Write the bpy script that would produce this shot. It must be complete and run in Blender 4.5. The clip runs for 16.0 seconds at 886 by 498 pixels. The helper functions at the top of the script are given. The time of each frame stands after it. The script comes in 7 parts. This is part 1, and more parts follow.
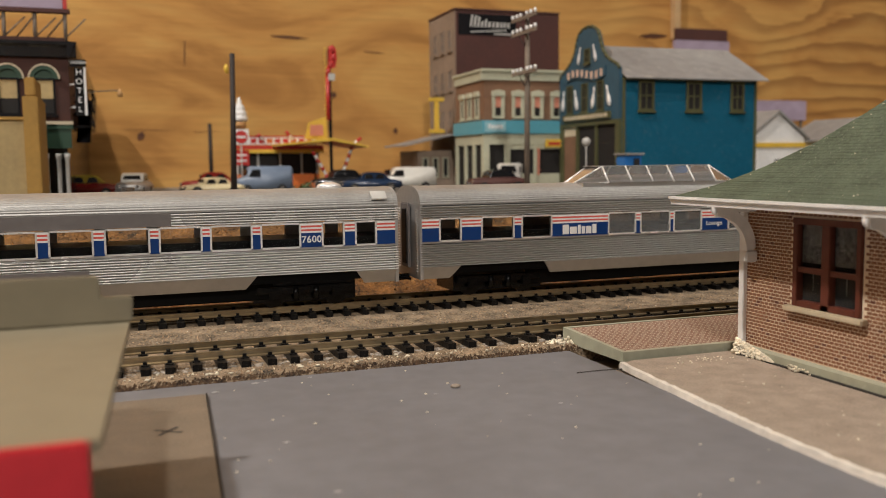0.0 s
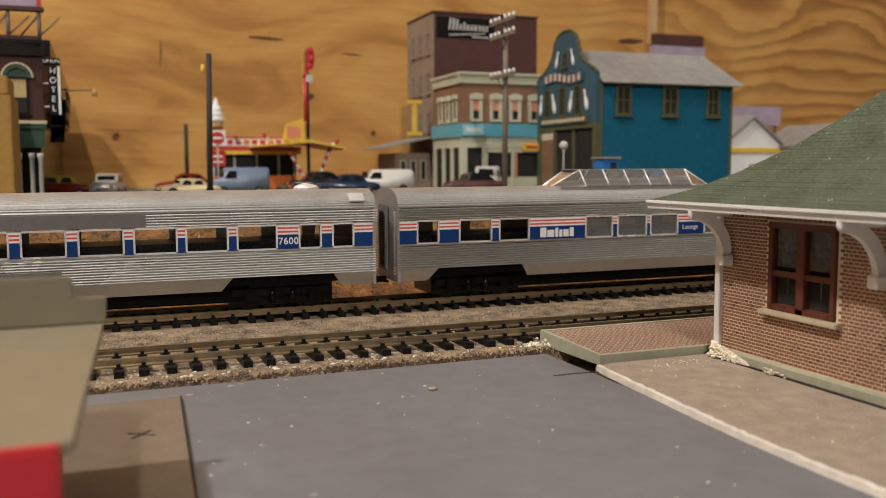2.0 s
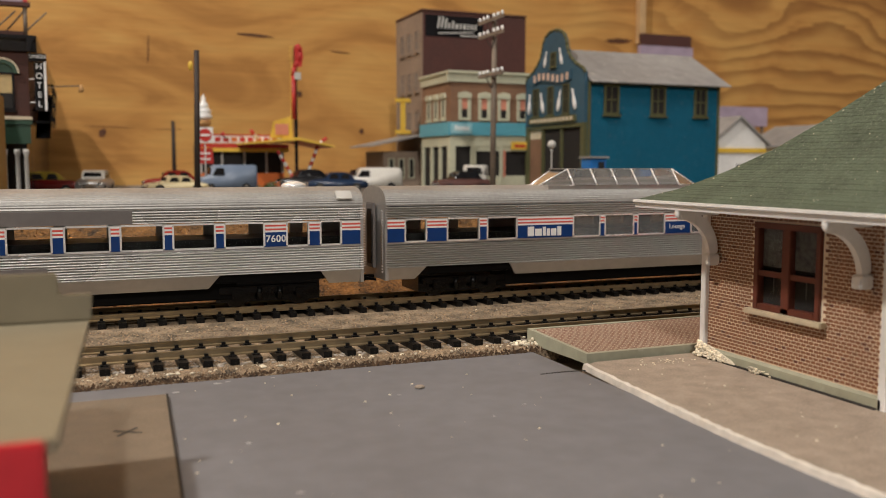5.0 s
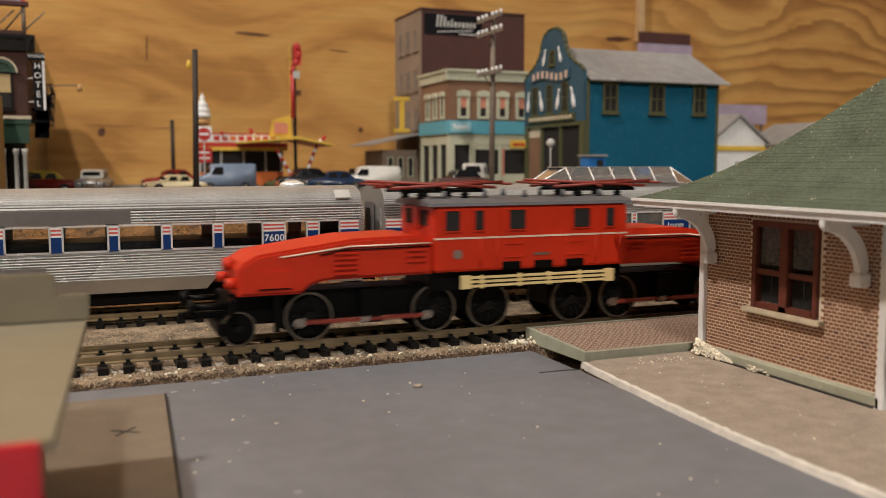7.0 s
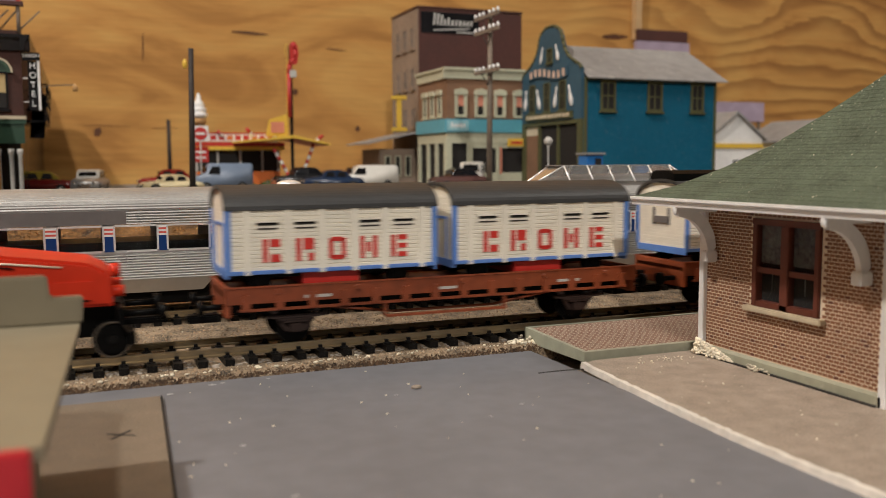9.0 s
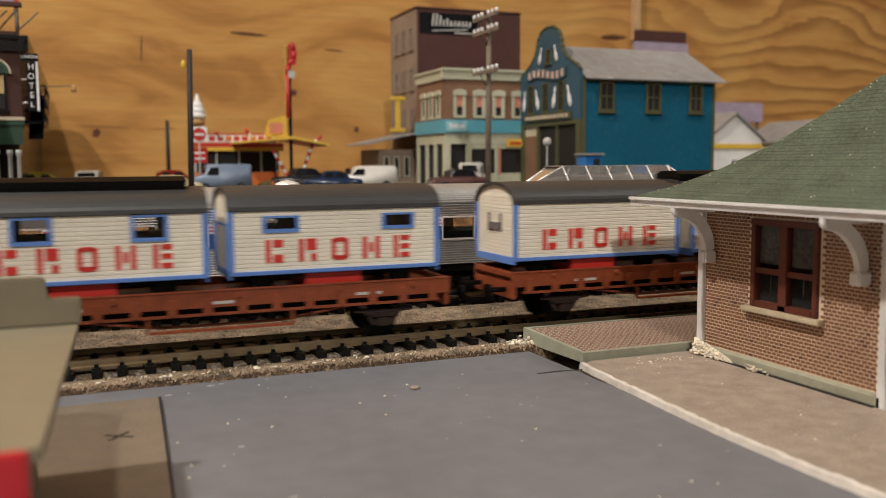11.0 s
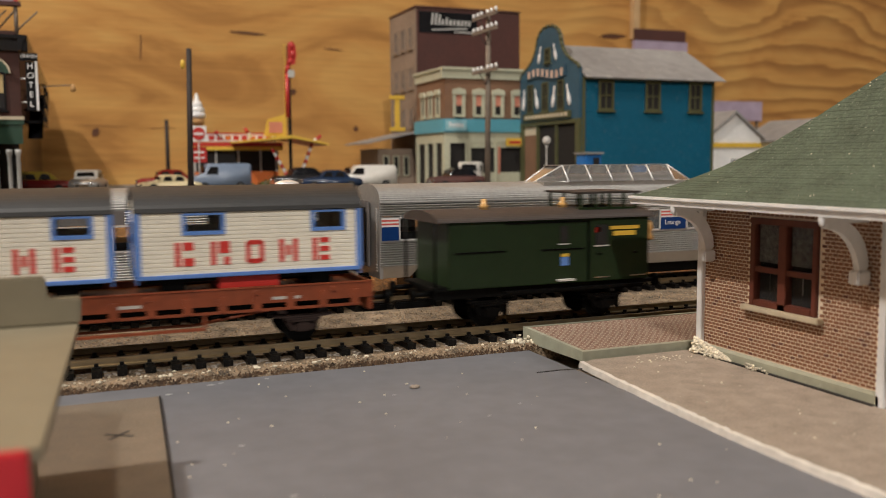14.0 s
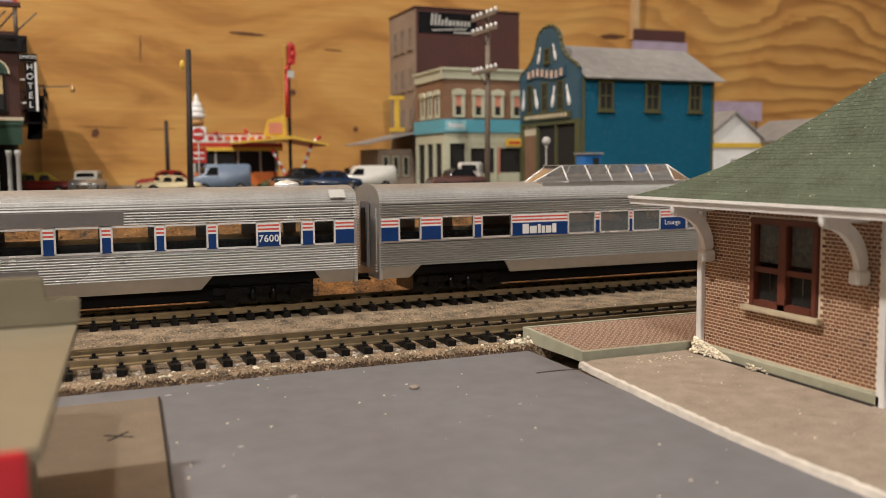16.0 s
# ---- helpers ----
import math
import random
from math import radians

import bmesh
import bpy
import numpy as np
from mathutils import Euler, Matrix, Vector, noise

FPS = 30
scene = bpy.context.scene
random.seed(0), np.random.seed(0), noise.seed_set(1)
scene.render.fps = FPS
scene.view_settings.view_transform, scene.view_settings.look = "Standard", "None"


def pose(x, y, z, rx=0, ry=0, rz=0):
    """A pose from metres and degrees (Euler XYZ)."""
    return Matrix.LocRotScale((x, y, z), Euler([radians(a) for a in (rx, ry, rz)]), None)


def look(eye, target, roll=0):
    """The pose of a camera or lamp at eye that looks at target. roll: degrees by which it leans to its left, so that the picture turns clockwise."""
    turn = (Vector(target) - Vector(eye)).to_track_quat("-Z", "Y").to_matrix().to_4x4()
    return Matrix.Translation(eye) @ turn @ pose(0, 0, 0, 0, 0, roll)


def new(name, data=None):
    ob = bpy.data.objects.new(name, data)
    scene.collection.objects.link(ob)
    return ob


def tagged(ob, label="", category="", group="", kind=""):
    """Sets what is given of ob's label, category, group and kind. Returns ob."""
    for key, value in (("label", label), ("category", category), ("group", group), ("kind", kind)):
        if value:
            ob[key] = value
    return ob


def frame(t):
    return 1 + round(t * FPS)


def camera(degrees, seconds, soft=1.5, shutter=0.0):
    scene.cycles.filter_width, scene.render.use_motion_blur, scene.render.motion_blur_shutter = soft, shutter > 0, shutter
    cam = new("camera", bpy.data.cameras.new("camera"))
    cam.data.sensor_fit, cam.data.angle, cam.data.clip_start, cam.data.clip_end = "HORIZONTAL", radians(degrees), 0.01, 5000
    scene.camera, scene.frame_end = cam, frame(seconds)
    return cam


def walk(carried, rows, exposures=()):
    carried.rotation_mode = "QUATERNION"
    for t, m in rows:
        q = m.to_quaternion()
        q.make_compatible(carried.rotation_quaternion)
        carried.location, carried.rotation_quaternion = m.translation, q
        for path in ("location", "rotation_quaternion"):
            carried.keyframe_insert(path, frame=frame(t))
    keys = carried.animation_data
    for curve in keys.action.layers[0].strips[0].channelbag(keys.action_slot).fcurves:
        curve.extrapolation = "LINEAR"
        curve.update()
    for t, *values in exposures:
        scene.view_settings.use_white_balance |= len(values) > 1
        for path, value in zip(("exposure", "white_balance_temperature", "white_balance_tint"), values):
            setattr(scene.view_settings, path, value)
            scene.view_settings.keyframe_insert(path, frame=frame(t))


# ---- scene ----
cam = camera(53.2, 16.0, soft=0.45, shutter=0.45)
cam.data.dof.use_dof = True
cam.data.dof.focus_distance = 0.315
cam.data.dof.aperture_fstop = 20.0
PATH = [
    (0.0, (-0.00152, -0.00245, 0.05587), (0.33243, 0.93530, -0.03951), -0.711),
    (0.5, (-0.00160, -0.00257, 0.05590), (0.34182, 0.93206, -0.03646), -0.667),
    (1.0, (-0.00153, -0.00230, 0.05576), (0.34455, 0.93134, -0.03662), -0.508),
    (1.5, (-0.00145, -0.00198, 0.05564), (0.35036, 0.92955, -0.03647), -0.376),
    (2.0, (-0.00145, -0.00174, 0.05562), (0.35684, 0.92729, -0.03667), -0.296),
    (2.5, (-0.00152, -0.00184, 0.05562), (0.36224, 0.92512, -0.03615), -0.160),
    (3.0, (-0.00140, -0.00187, 0.05551), (0.36472, 0.92421, -0.03576), -0.069),
    (3.5, (-0.00141, -0.00189, 0.05554), (0.36727, 0.92315, -0.03588), -0.056),
    (4.0, (-0.00147, -0.00191, 0.05558), (0.36858, 0.92249, -0.03684), -0.020),
    (6.5, (-0.00123, -0.00195, 0.05554), (0.37052, 0.92153, -0.03930), 0.003),
    (7.0, (-0.00099, -0.00217, 0.05577), (0.37014, 0.92145, -0.04009), -0.092),
    (7.5, (-0.00041, 0.00012, 0.05583), (0.37218, 0.92300, -0.04145), -0.080),
    (8.0, (-0.00024, -0.00035, 0.05596), (0.37281, 0.92243, -0.04047), -0.210),
    (8.5, (-0.00028, -0.00004, 0.05591), (0.37309, 0.92256, -0.04110), -0.235),
    (9.0, (-0.00026, -0.00009, 0.05587), (0.37320, 0.92242, -0.04157), -0.314),
    (11.5, (-0.00011, -0.00007, 0.05586), (0.37447, 0.92207, -0.04075), -0.363),
    (12.0, (-0.00016, 0.00003, 0.05593), (0.37388, 0.92226, -0.04195), -0.374),
    (12.5, (-0.00001, -0.00000, 0.05589), (0.37352, 0.92236, -0.04270), -0.400),
    (13.0, (0.00005, -0.00003, 0.05587), (0.37434, 0.92207, -0.04233), -0.460),
    (13.5, (-0.00021, -0.00026, 0.05600), (0.37489, 0.92155, -0.04187), -0.461),
    (14.0, (-0.00020, -0.00021, 0.05589), (0.37477, 0.92166, -0.04183), -0.415),
    (14.5, (-0.00012, -0.00036, 0.05598), (0.37464, 0.92163, -0.04144), -0.457),
    (15.0, (-0.00005, -0.00043, 0.05592), (0.37440, 0.92180, -0.04044), -0.489),
    (15.5, (-0.00019, -0.00019, 0.05595), (0.37444, 0.92191, -0.04091), -0.477),
    (16.0, (-0.00000, 0.00000, 0.05579), (0.37507, 0.92189, -0.04132), -0.470),
]
walk(cam, [(t, look(eye, target, roll)) for t, eye, target, roll in PATH], [(0.0, -0.21), (14.4, -0.19), (15.2, -0.05), (16.0, -0.04)])

# ---- light: three warm ceiling bulbs in a closed room ----
world = bpy.data.worlds.new("room_air")
scene.world = world
world.use_nodes = True
world.node_tree.nodes["Background"].inputs[0].default_value = (0.9, 0.8, 0.7, 1)
world.node_tree.nodes["Background"].inputs[1].default_value = 0.05


def ceiling_lamp(x, y, z, radius, power, colour):
    """A bare bulb under the ceiling."""
    data = bpy.data.lights.new("ceiling_lamp", "POINT")
    data.shadow_soft_size, data.energy, data.color = radius, power, colour
    ob = new("ceiling_lamp", data)
    ob.matrix_world = pose(x, y, z)
    return ob


ceiling_lamp(-1.02, 0.16, 1.70, 0.045, 123.0, (1.0, 0.93, 0.86))
ceiling_lamp(-0.35, -1.45, 1.42, 0.050, 104.0, (1.0, 0.93, 0.86))
ceiling_lamp(1.35, -0.15, 1.72, 0.060, 32.0, (1.0, 0.93, 0.86))


# ---- materials ----
def mat(name, colour, rough=0.6, metal=0.0, vary=0.12, scale=300.0, bump=0.15, dust=0.0, spec=0.5, island=0.0):
    """Paint, plastic, card or metal: colour with two scales of variation, fine relief and pale dust specks."""
    m = bpy.data.materials.new(name)
    m.use_nodes = True
    nt = m.node_tree
    b = nt.nodes["Principled BSDF"]
    tc = nt.nodes.new("ShaderNodeTexCoord")
    fine = nt.nodes.new("ShaderNodeTexNoise")
    fine.inputs["Scale"].default_value, fine.inputs["Detail"].default_value = scale, 5
    nt.links.new(tc.outputs["Object"], fine.inputs["Vector"])
    broad = nt.nodes.new("ShaderNodeTexNoise")
    broad.inputs["Scale"].default_value, broad.inputs["Detail"].default_value = scale / 9, 3
    nt.links.new(tc.outputs["Object"], broad.inputs["Vector"])
    add = nt.nodes.new("ShaderNodeMath")
    nt.links.new(fine.outputs["Fac"], add.inputs[0])
    nt.links.new(broad.outputs["Fac"], add.inputs[1])
    last = add.outputs[0]
    if island:
        info = nt.nodes.new("ShaderNodeObjectInfo")
        geo = nt.nodes.new("ShaderNodeNewGeometry")
        mix = nt.nodes.new("ShaderNodeMath")
        mix.operation = "ADD"
        nt.links.new(info.outputs["Random"], mix.inputs[0])
        nt.links.new(geo.outputs["Random Per Island"], mix.inputs[1])
        fr = nt.nodes.new("ShaderNodeMath")
        fr.operation = "FRACT"
        nt.links.new(mix.outputs[0], fr.inputs[0])
        sc = nt.nodes.new("ShaderNodeMath")
        sc.operation = "MULTIPLY_ADD"
        sc.inputs[1].default_value, sc.inputs[2].default_value = island, -island / 2
        nt.links.new(fr.outputs[0], sc.inputs[0])
        ad2 = nt.nodes.new("ShaderNodeMath")
        nt.links.new(last, ad2.inputs[0])
        nt.links.new(sc.outputs[0], ad2.inputs[1])
        last = ad2.outputs[0]
    rng = nt.nodes.new("ShaderNodeMapRange")
    rng.inputs["From Min"].default_value, rng.inputs["From Max"].default_value = 0.5, 1.5
    rng.inputs["To Min"].default_value, rng.inputs["To Max"].default_value = 1 - 2 * vary, 1 + 2 * vary
    rng.clamp = False
    nt.links.new(last, rng.inputs["Value"])
    mul = nt.nodes.new("ShaderNodeVectorMath")
    mul.operation = "SCALE"
    mul.inputs[0].default_value = colour[:3]
    nt.links.new(rng.outputs[0], mul.inputs["Scale"])
    col = mul.outputs[0]
    if dust:
        sp = nt.nodes.new("ShaderNodeTexNoise")
        sp.inputs["Scale"].default_value, sp.inputs["Detail"].default_value = scale * 1.7, 2
        nt.links.new(tc.outputs["Object"], sp.inputs["Vector"])
        st = nt.nodes.new("ShaderNodeMapRange")
        st.inputs["From Min"].default_value, st.inputs["From Max"].default_value = 0.64, 0.72
        st.inputs["To Max"].default_value = dust
        nt.links.new(sp.outputs["Fac"], st.inputs["Value"])
        mx = nt.nodes.new("ShaderNodeMix")
        mx.data_type = "RGBA"
        mx.inputs["B"].default_value = (0.62, 0.57, 0.5, 1)
        mx.inputs[7].default_value = (0.62, 0.57, 0.5, 1)
        nt.links.new(st.outputs[0], mx.inputs[0])
        nt.links.new(col, mx.inputs[6])
        col = mx.outputs[2]
    nt.links.new(col, b.inputs["Base Color"])
    rr = nt.nodes.new("ShaderNodeMapRange")
    rr.inputs["To Min"].default_value, rr.inputs["To Max"].default_value = max(0.03, rough - 0.12), min(1, rough + 0.12)
    nt.links.new(broad.outputs["Fac"], rr.inputs["Value"])
    nt.links.new(rr.outputs[0], b.inputs["Roughness"])
    b.inputs["Metallic"].default_value = metal
    b.inputs["Specular IOR Level"].default_value = spec
    if bump:
        bn = nt.nodes.new("ShaderNodeBump")
        bn.inputs["Strength"].default_value, bn.inputs["Distance"].default_value = bump, 0.0006
        nt.links.new(fine.outputs["Fac"], bn.inputs["Height"])
        nt.links.new(bn.outputs[0], b.inputs["Normal"])
    return m


def glass(name, tint=(0.95, 0.97, 0.97), rough=0.02):
    m = bpy.data.materials.new(name)
    m.use_nodes = True
    b = m.node_tree.nodes["Principled BSDF"]
    b.inputs["Base Color"].default_value = (*tint, 1)
    b.inputs["Roughness"].default_value = rough
    b.inputs["Transmission Weight"].default_value = 1.0
    b.inputs["IOR"].default_value = 1.15
    return m


def plywood(name):
    """Rotary-cut fir plywood: soft mottled face, wavy late-wood bands towards the east, fine fibre."""
    m = bpy.data.materials.new(name)
    m.use_nodes = True
    nt = m.node_tree
    b = nt.nodes["Principled BSDF"]
    tc = nt.nodes.new("ShaderNodeTexCoord")

    def noise_at(scale, detail, stretch, distort=0.0):
        mp = nt.nodes.new("ShaderNodeMapping")
        mp.inputs["Scale"].default_value = stretch
        nt.links.new(tc.outputs["Object"], mp.inputs["Vector"])
        n = nt.nodes.new("ShaderNodeTexNoise")
        n.inputs["Scale"].default_value, n.inputs["Detail"].default_value, n.inputs["Distortion"].default_value = scale, detail, distort
        nt.links.new(mp.outputs[0], n.inputs["Vector"])
        return n.outputs["Fac"]

    def calc(op, a, c, d=None):
        n = nt.nodes.new("ShaderNodeMath")
        n.operation = op
        for i, v in enumerate((a, c, d)):
            if v is None:
                continue
            if isinstance(v, (int, float)):
                n.inputs[i].default_value = v
            else:
                nt.links.new(v, n.inputs[i])
        return n.outputs[0]

    def span(v, a, c, lo, hi, soft=True):
        n = nt.nodes.new("ShaderNodeMapRange")
        if soft:
            n.interpolation_type = "SMOOTHSTEP"
        for k, q in (("From Min", a), ("From Max", c), ("To Min", lo), ("To Max", hi)):
            n.inputs[k].default_value = q
        nt.links.new(v, n.inputs["Value"])
        return n.outputs[0]

    xyz = nt.nodes.new("ShaderNodeSeparateXYZ")
    nt.links.new(tc.outputs["Object"], xyz.inputs[0])
    fibre = noise_at(2.0, 6.0, (6.0, 6.0, 170.0))
    swell = noise_at(1.7, 1.0, (1.6, 1.6, 3.0), 0.3)
    wobble = noise_at(9.0, 2.0, (1.0, 1.0, 2.0))
    ph = calc("MULTIPLY", xyz.outputs[2], 40.0)
    ph = calc("MULTIPLY_ADD", swell, 9.0, ph)
    ph = calc("MULTIPLY_ADD", wobble, 1.3, ph)
    ph = calc("MULTIPLY_ADD", fibre, 0.35, ph)
    saw = calc("FRACT", ph, 0.0)
    late = calc("MULTIPLY", span(saw, 0.25, 0.80, 0.0, 1.0), span(saw, 0.85, 0.91, 1.0, 0.0))
    east = span(xyz.outputs[0], 0.52, 0.85, 0.12, 1.0)
    patch = span(noise_at(3.0, 2.0, (1.0, 1.0, 2.6)), 0.36, 0.60, 0.50, 1.0)
    amount = calc("MULTIPLY", calc("MULTIPLY", late, east), patch)
    mott = noise_at(3.6, 4.0, (1.5, 1.5, 3.6), 1.3)
    face = nt.nodes.new("ShaderNodeValToRGB")
    e = face.color_ramp.elements
    e[0].position, e[0].color = 0.36, (0.385, 0.180, 0.044, 1)
    e[1].position, e[1].color = 0.62, (0.57, 0.318, 0.090, 1)
    mid = e.new(0.47)
    mid.color = (0.515, 0.260, 0.068, 1)
    nt.links.new(mott, face.inputs[0])
    mx = nt.nodes.new("ShaderNodeMix")
    mx.data_type = "RGBA"
    mx.inputs[7].default_value = (0.225, 0.088, 0.020, 1)
    nt.links.new(calc("MULTIPLY", amount, 0.70), mx.inputs[0])
    nt.links.new(face.outputs[0], mx.inputs[6])
    grain = span(fibre, 0.3, 0.7, 0.91, 1.07, False)
    mul = nt.nodes.new("ShaderNodeVectorMath")
    mul.operation = "SCALE"
    nt.links.new(mx.outputs[2], mul.inputs[0])
    nt.links.new(grain, mul.inputs["Scale"])
    nt.links.new(mul.outputs[0], b.inputs["Base Color"])
    b.inputs["Roughness"].default_value = 0.85
    bn = nt.nodes.new("ShaderNodeBump")
    bn.inputs["Strength"].default_value, bn.inputs["Distance"].default_value = 0.12, 0.001
    nt.links.new(fibre, bn.inputs["Height"])
    nt.links.new(bn.outputs[0], b.inputs["Normal"])
    return m


def paving(name):
    """Small moulded brick paving, red bricks in a pale joint net, at model size."""
    m = bpy.data.materials.new(name)
    m.use_nodes = True
    nt = m.node_tree
    b = nt.nodes["Principled BSDF"]
    tc = nt.nodes.new("ShaderNodeTexCoord")
    mp = nt.nodes.new("ShaderNodeMapping")
    mp.inputs["Rotation"].default_value = (0, 0, radians(45))
    nt.links.new(tc.outputs["Object"], mp.inputs["Vector"])
    br = nt.nodes.new("ShaderNodeTexBrick")
    br.inputs["Scale"].default_value = 1.0
    br.inputs["Brick Width"].default_value, br.inputs["Row Height"].default_value = 0.0025, 0.00125
    br.inputs["Mortar Size"].default_value = 0.00022
    br.inputs["Mortar Smooth"].default_value = 0.3
    br.inputs["Color1"].default_value = (0.150, 0.066, 0.040, 1)
    br.inputs["Color2"].default_value = (0.205, 0.095, 0.058, 1)
    br.inputs["Mortar"].default_value = (0.42, 0.34, 0.26, 1)
    nt.links.new(mp.outputs[0], br.inputs["Vector"])
    nt.links.new(br.outputs["Color"], b.inputs["Base Color"])
    b.inputs["Roughness"].default_value = 0.75
    bn = nt.nodes.new("ShaderNodeBump")
    bn.inputs["Strength"].default_value, bn.inputs["Distance"].default_value = 0.5, 0.0003
    bn.invert = True
    nt.links.new(br.outputs["Fac"], bn.inputs["Height"])
    nt.links.new(bn.outputs[0], b.inputs["Normal"])
    return m


PLY = plywood("fir_plywood")
PAVING = paving("brick_paving")
ROOM_PAINT = mat("brown_wall_panel", (0.06, 0.052, 0.043), 0.8, vary=0.05, scale=20, bump=0.05)
CEIL_PAINT = mat("white_ceiling_paint", (0.14, 0.135, 0.125), 0.85, vary=0.04, scale=20, bump=0.05)
FLOOR_M = mat("worn_floor", (0.07, 0.06, 0.05), 0.6, vary=0.1, scale=20, bump=0.05)
TABLE_M = mat("homasote_board", (0.24, 0.19, 0.14), 0.9, vary=0.15, scale=300, bump=0.3)
ROAD_M = mat("grey_road_paint", (0.152, 0.154, 0.166), 0.62, vary=0.10, scale=140, bump=0.08)
CORK = mat("cork_roadbed", (0.225, 0.165, 0.105), 0.9, vary=0.7, scale=1300, bump=1.0, dust=0.25)
DIRT = mat("ochre_scatter", (0.155, 0.070, 0.019), 0.9, vary=0.95, scale=800, bump=1.0, dust=0.30)
TOWN_M = mat("town_street", (0.20, 0.185, 0.165), 0.85, vary=0.12, scale=120, bump=0.2)
TIE_M = mat("black_tie_plastic", (0.007, 0.0066, 0.0066), 0.45, vary=0.25, scale=700, bump=0.3, dust=0.05, spec=0.2)
RAIL_M = mat("tarnished_brass_rail", (0.33, 0.262, 0.165), 0.34, 0.80, vary=0.18, scale=220, bump=0.1)
BALLAST = mat("pale_crumbs", (0.70, 0.63, 0.49), 0.9, vary=0.28, scale=500, bump=0.5, island=0.4)
CARD_TAN = mat("tan_chipboard", (0.315, 0.258, 0.204), 0.85, vary=0.20, scale=1500, bump=0.3, dust=0.16)
PAD_M = mat("brown_chipboard", (0.175, 0.136, 0.095), 0.85, vary=0.14, scale=1300, bump=0.3, dust=0.06)
CREAM = mat("cream_plastic", (0.215, 0.186, 0.124), 0.6, vary=0.08, scale=120, bump=0.1)
INK = mat("black_marker", (0.02, 0.018, 0.016), 0.7, vary=0.1)
RED_SIGN = mat("red_sign_paint", (0.52, 0.02, 0.03), 0.45, vary=0.08)
WHITE = mat("white_paint", (0.78, 0.78, 0.77), 0.5, vary=0.07, scale=300, bump=0.1)
CURB_M = mat("chalky_white_strip", (0.66, 0.62, 0.56), 0.75, vary=0.16, scale=260, bump=0.5)
BRICK = mat("red_brown_brick", (0.265, 0.122, 0.064), 0.75, vary=0.14, scale=500, bump=0.2, island=0.25)
BRICK_DK = mat("overburnt_brick", (0.14, 0.050, 0.030), 0.75, vary=0.14, scale=500, bump=0.2, island=0.25)
MORTAR = mat("tan_mortar", (0.80, 0.68, 0.52), 0.85, vary=0.1, scale=500, bump=0.2)
PLINTH = mat("sage_plinth", (0.33, 0.33, 0.245), 0.7, vary=0.12, scale=250, bump=0.2, dust=0.2)
SHINGLE = mat("green_shingle", (0.085, 0.106, 0.072), 0.85, vary=0.24, scale=900, bump=0.5, dust=0.22, spec=0.25)
TRIM_GREY = mat("pale_grey_trim", (0.50, 0.49, 0.46), 0.5, vary=0.07, scale=200, bump=0.1)
SILL_M = mat("cream_sill", (0.58, 0.50, 0.36), 0.6, vary=0.08)
SASH = mat("oxblood_sash", (0.125, 0.032, 0.018), 0.5, vary=0.12)
CURTAIN = mat("lace_curtain", (0.13, 0.125, 0.115), 0.9, vary=0.5, scale=900, bump=0.3)
DARK = mat("dark_interior", (0.012, 0.010, 0.009), 0.8, vary=0.2)
SILVER = mat("brushed_silver_plating", (0.93, 0.92, 0.91), 0.28, 0.52, vary=0.05, scale=300, bump=0.05)
SILVER_FLAT = mat("satin_silver_paint", (0.48, 0.47, 0.455), 0.42, 0.7, vary=0.06, scale=300, bump=0.06)
ROOF_SILVER = mat("dusty_silver_roof", (0.37, 0.365, 0.35), 0.5, 0.5, vary=0.10, scale=700, bump=0.1)
GREY_PANEL = mat("dull_grey_panel", (0.16, 0.145, 0.14), 0.6, 0.2, vary=0.08)
BLUE_DECAL = mat("navy_decal", (0.005, 0.036, 0.155), 0.45, vary=0.06, spec=0.25)
RED_DECAL = mat("red_decal", (0.62, 0.10, 0.08), 0.4, vary=0.05)
WHITE_DECAL = mat("white_decal", (0.78, 0.77, 0.75), 0.4, vary=0.04)
BLACK = mat("satin_black_plastic", (0.0030, 0.0030, 0.0030), 0.42, vary=0.2, scale=500, bump=0.1, spec=0.10)
TRUCK_M = mat("glossy_black_plastic", (0.003, 0.003, 0.003), 0.2, vary=0.2, scale=500, bump=0.1, spec=0.3)
GLASS = glass("clear_styrene")
SMOKE = glass("dusty_dome_glazing", (0.50, 0.51, 0.51), 0.18)
SMOKE.node_tree.nodes["Principled BSDF"].inputs["Transmission Weight"].default_value = 0.85
LOCO_RED = mat("orange_red_enamel", (0.54, 0.029, 0.008), 0.42, spec=0.3, vary=0.06, scale=200, bump=0.05)
LOCO_STRIPE = mat("cream_stripe", (0.72, 0.60, 0.46), 0.5, vary=0.05)
LOCO_ROOF = mat("slate_roof", (0.10, 0.10, 0.105), 0.6, vary=0.1)
BOARD_CREAM = mat("cream_walkway", (0.72, 0.56, 0.26), 0.55, vary=0.06)
STEEL = mat("bright_tyre_steel", (0.42, 0.38, 0.33), 0.35, 0.9, vary=0.1)
IRON = mat("dark_wheel_iron", (0.007, 0.0065, 0.006), 0.4, spec=0.15, vary=0.2)
TYRE_STEEL = mat("worn_tyre_steel", (0.17, 0.145, 0.115), 0.42, 0.8, vary=0.15)
ROD_RED = mat("red_rod", (0.24, 0.035, 0.022), 0.45, vary=0.1)
FLAT_BROWN = mat("oxide_brown", (0.225, 0.050, 0.017), 0.42, vary=0.2, scale=300, bump=0.15)
WAGON_CREAM = mat("ivory_boards", (0.84, 0.79, 0.675), 0.55, vary=0.06, scale=220, bump=0.05)
WAGON_BLUE = mat("sky_blue_trim", (0.11, 0.24, 0.60), 0.5, vary=0.06)
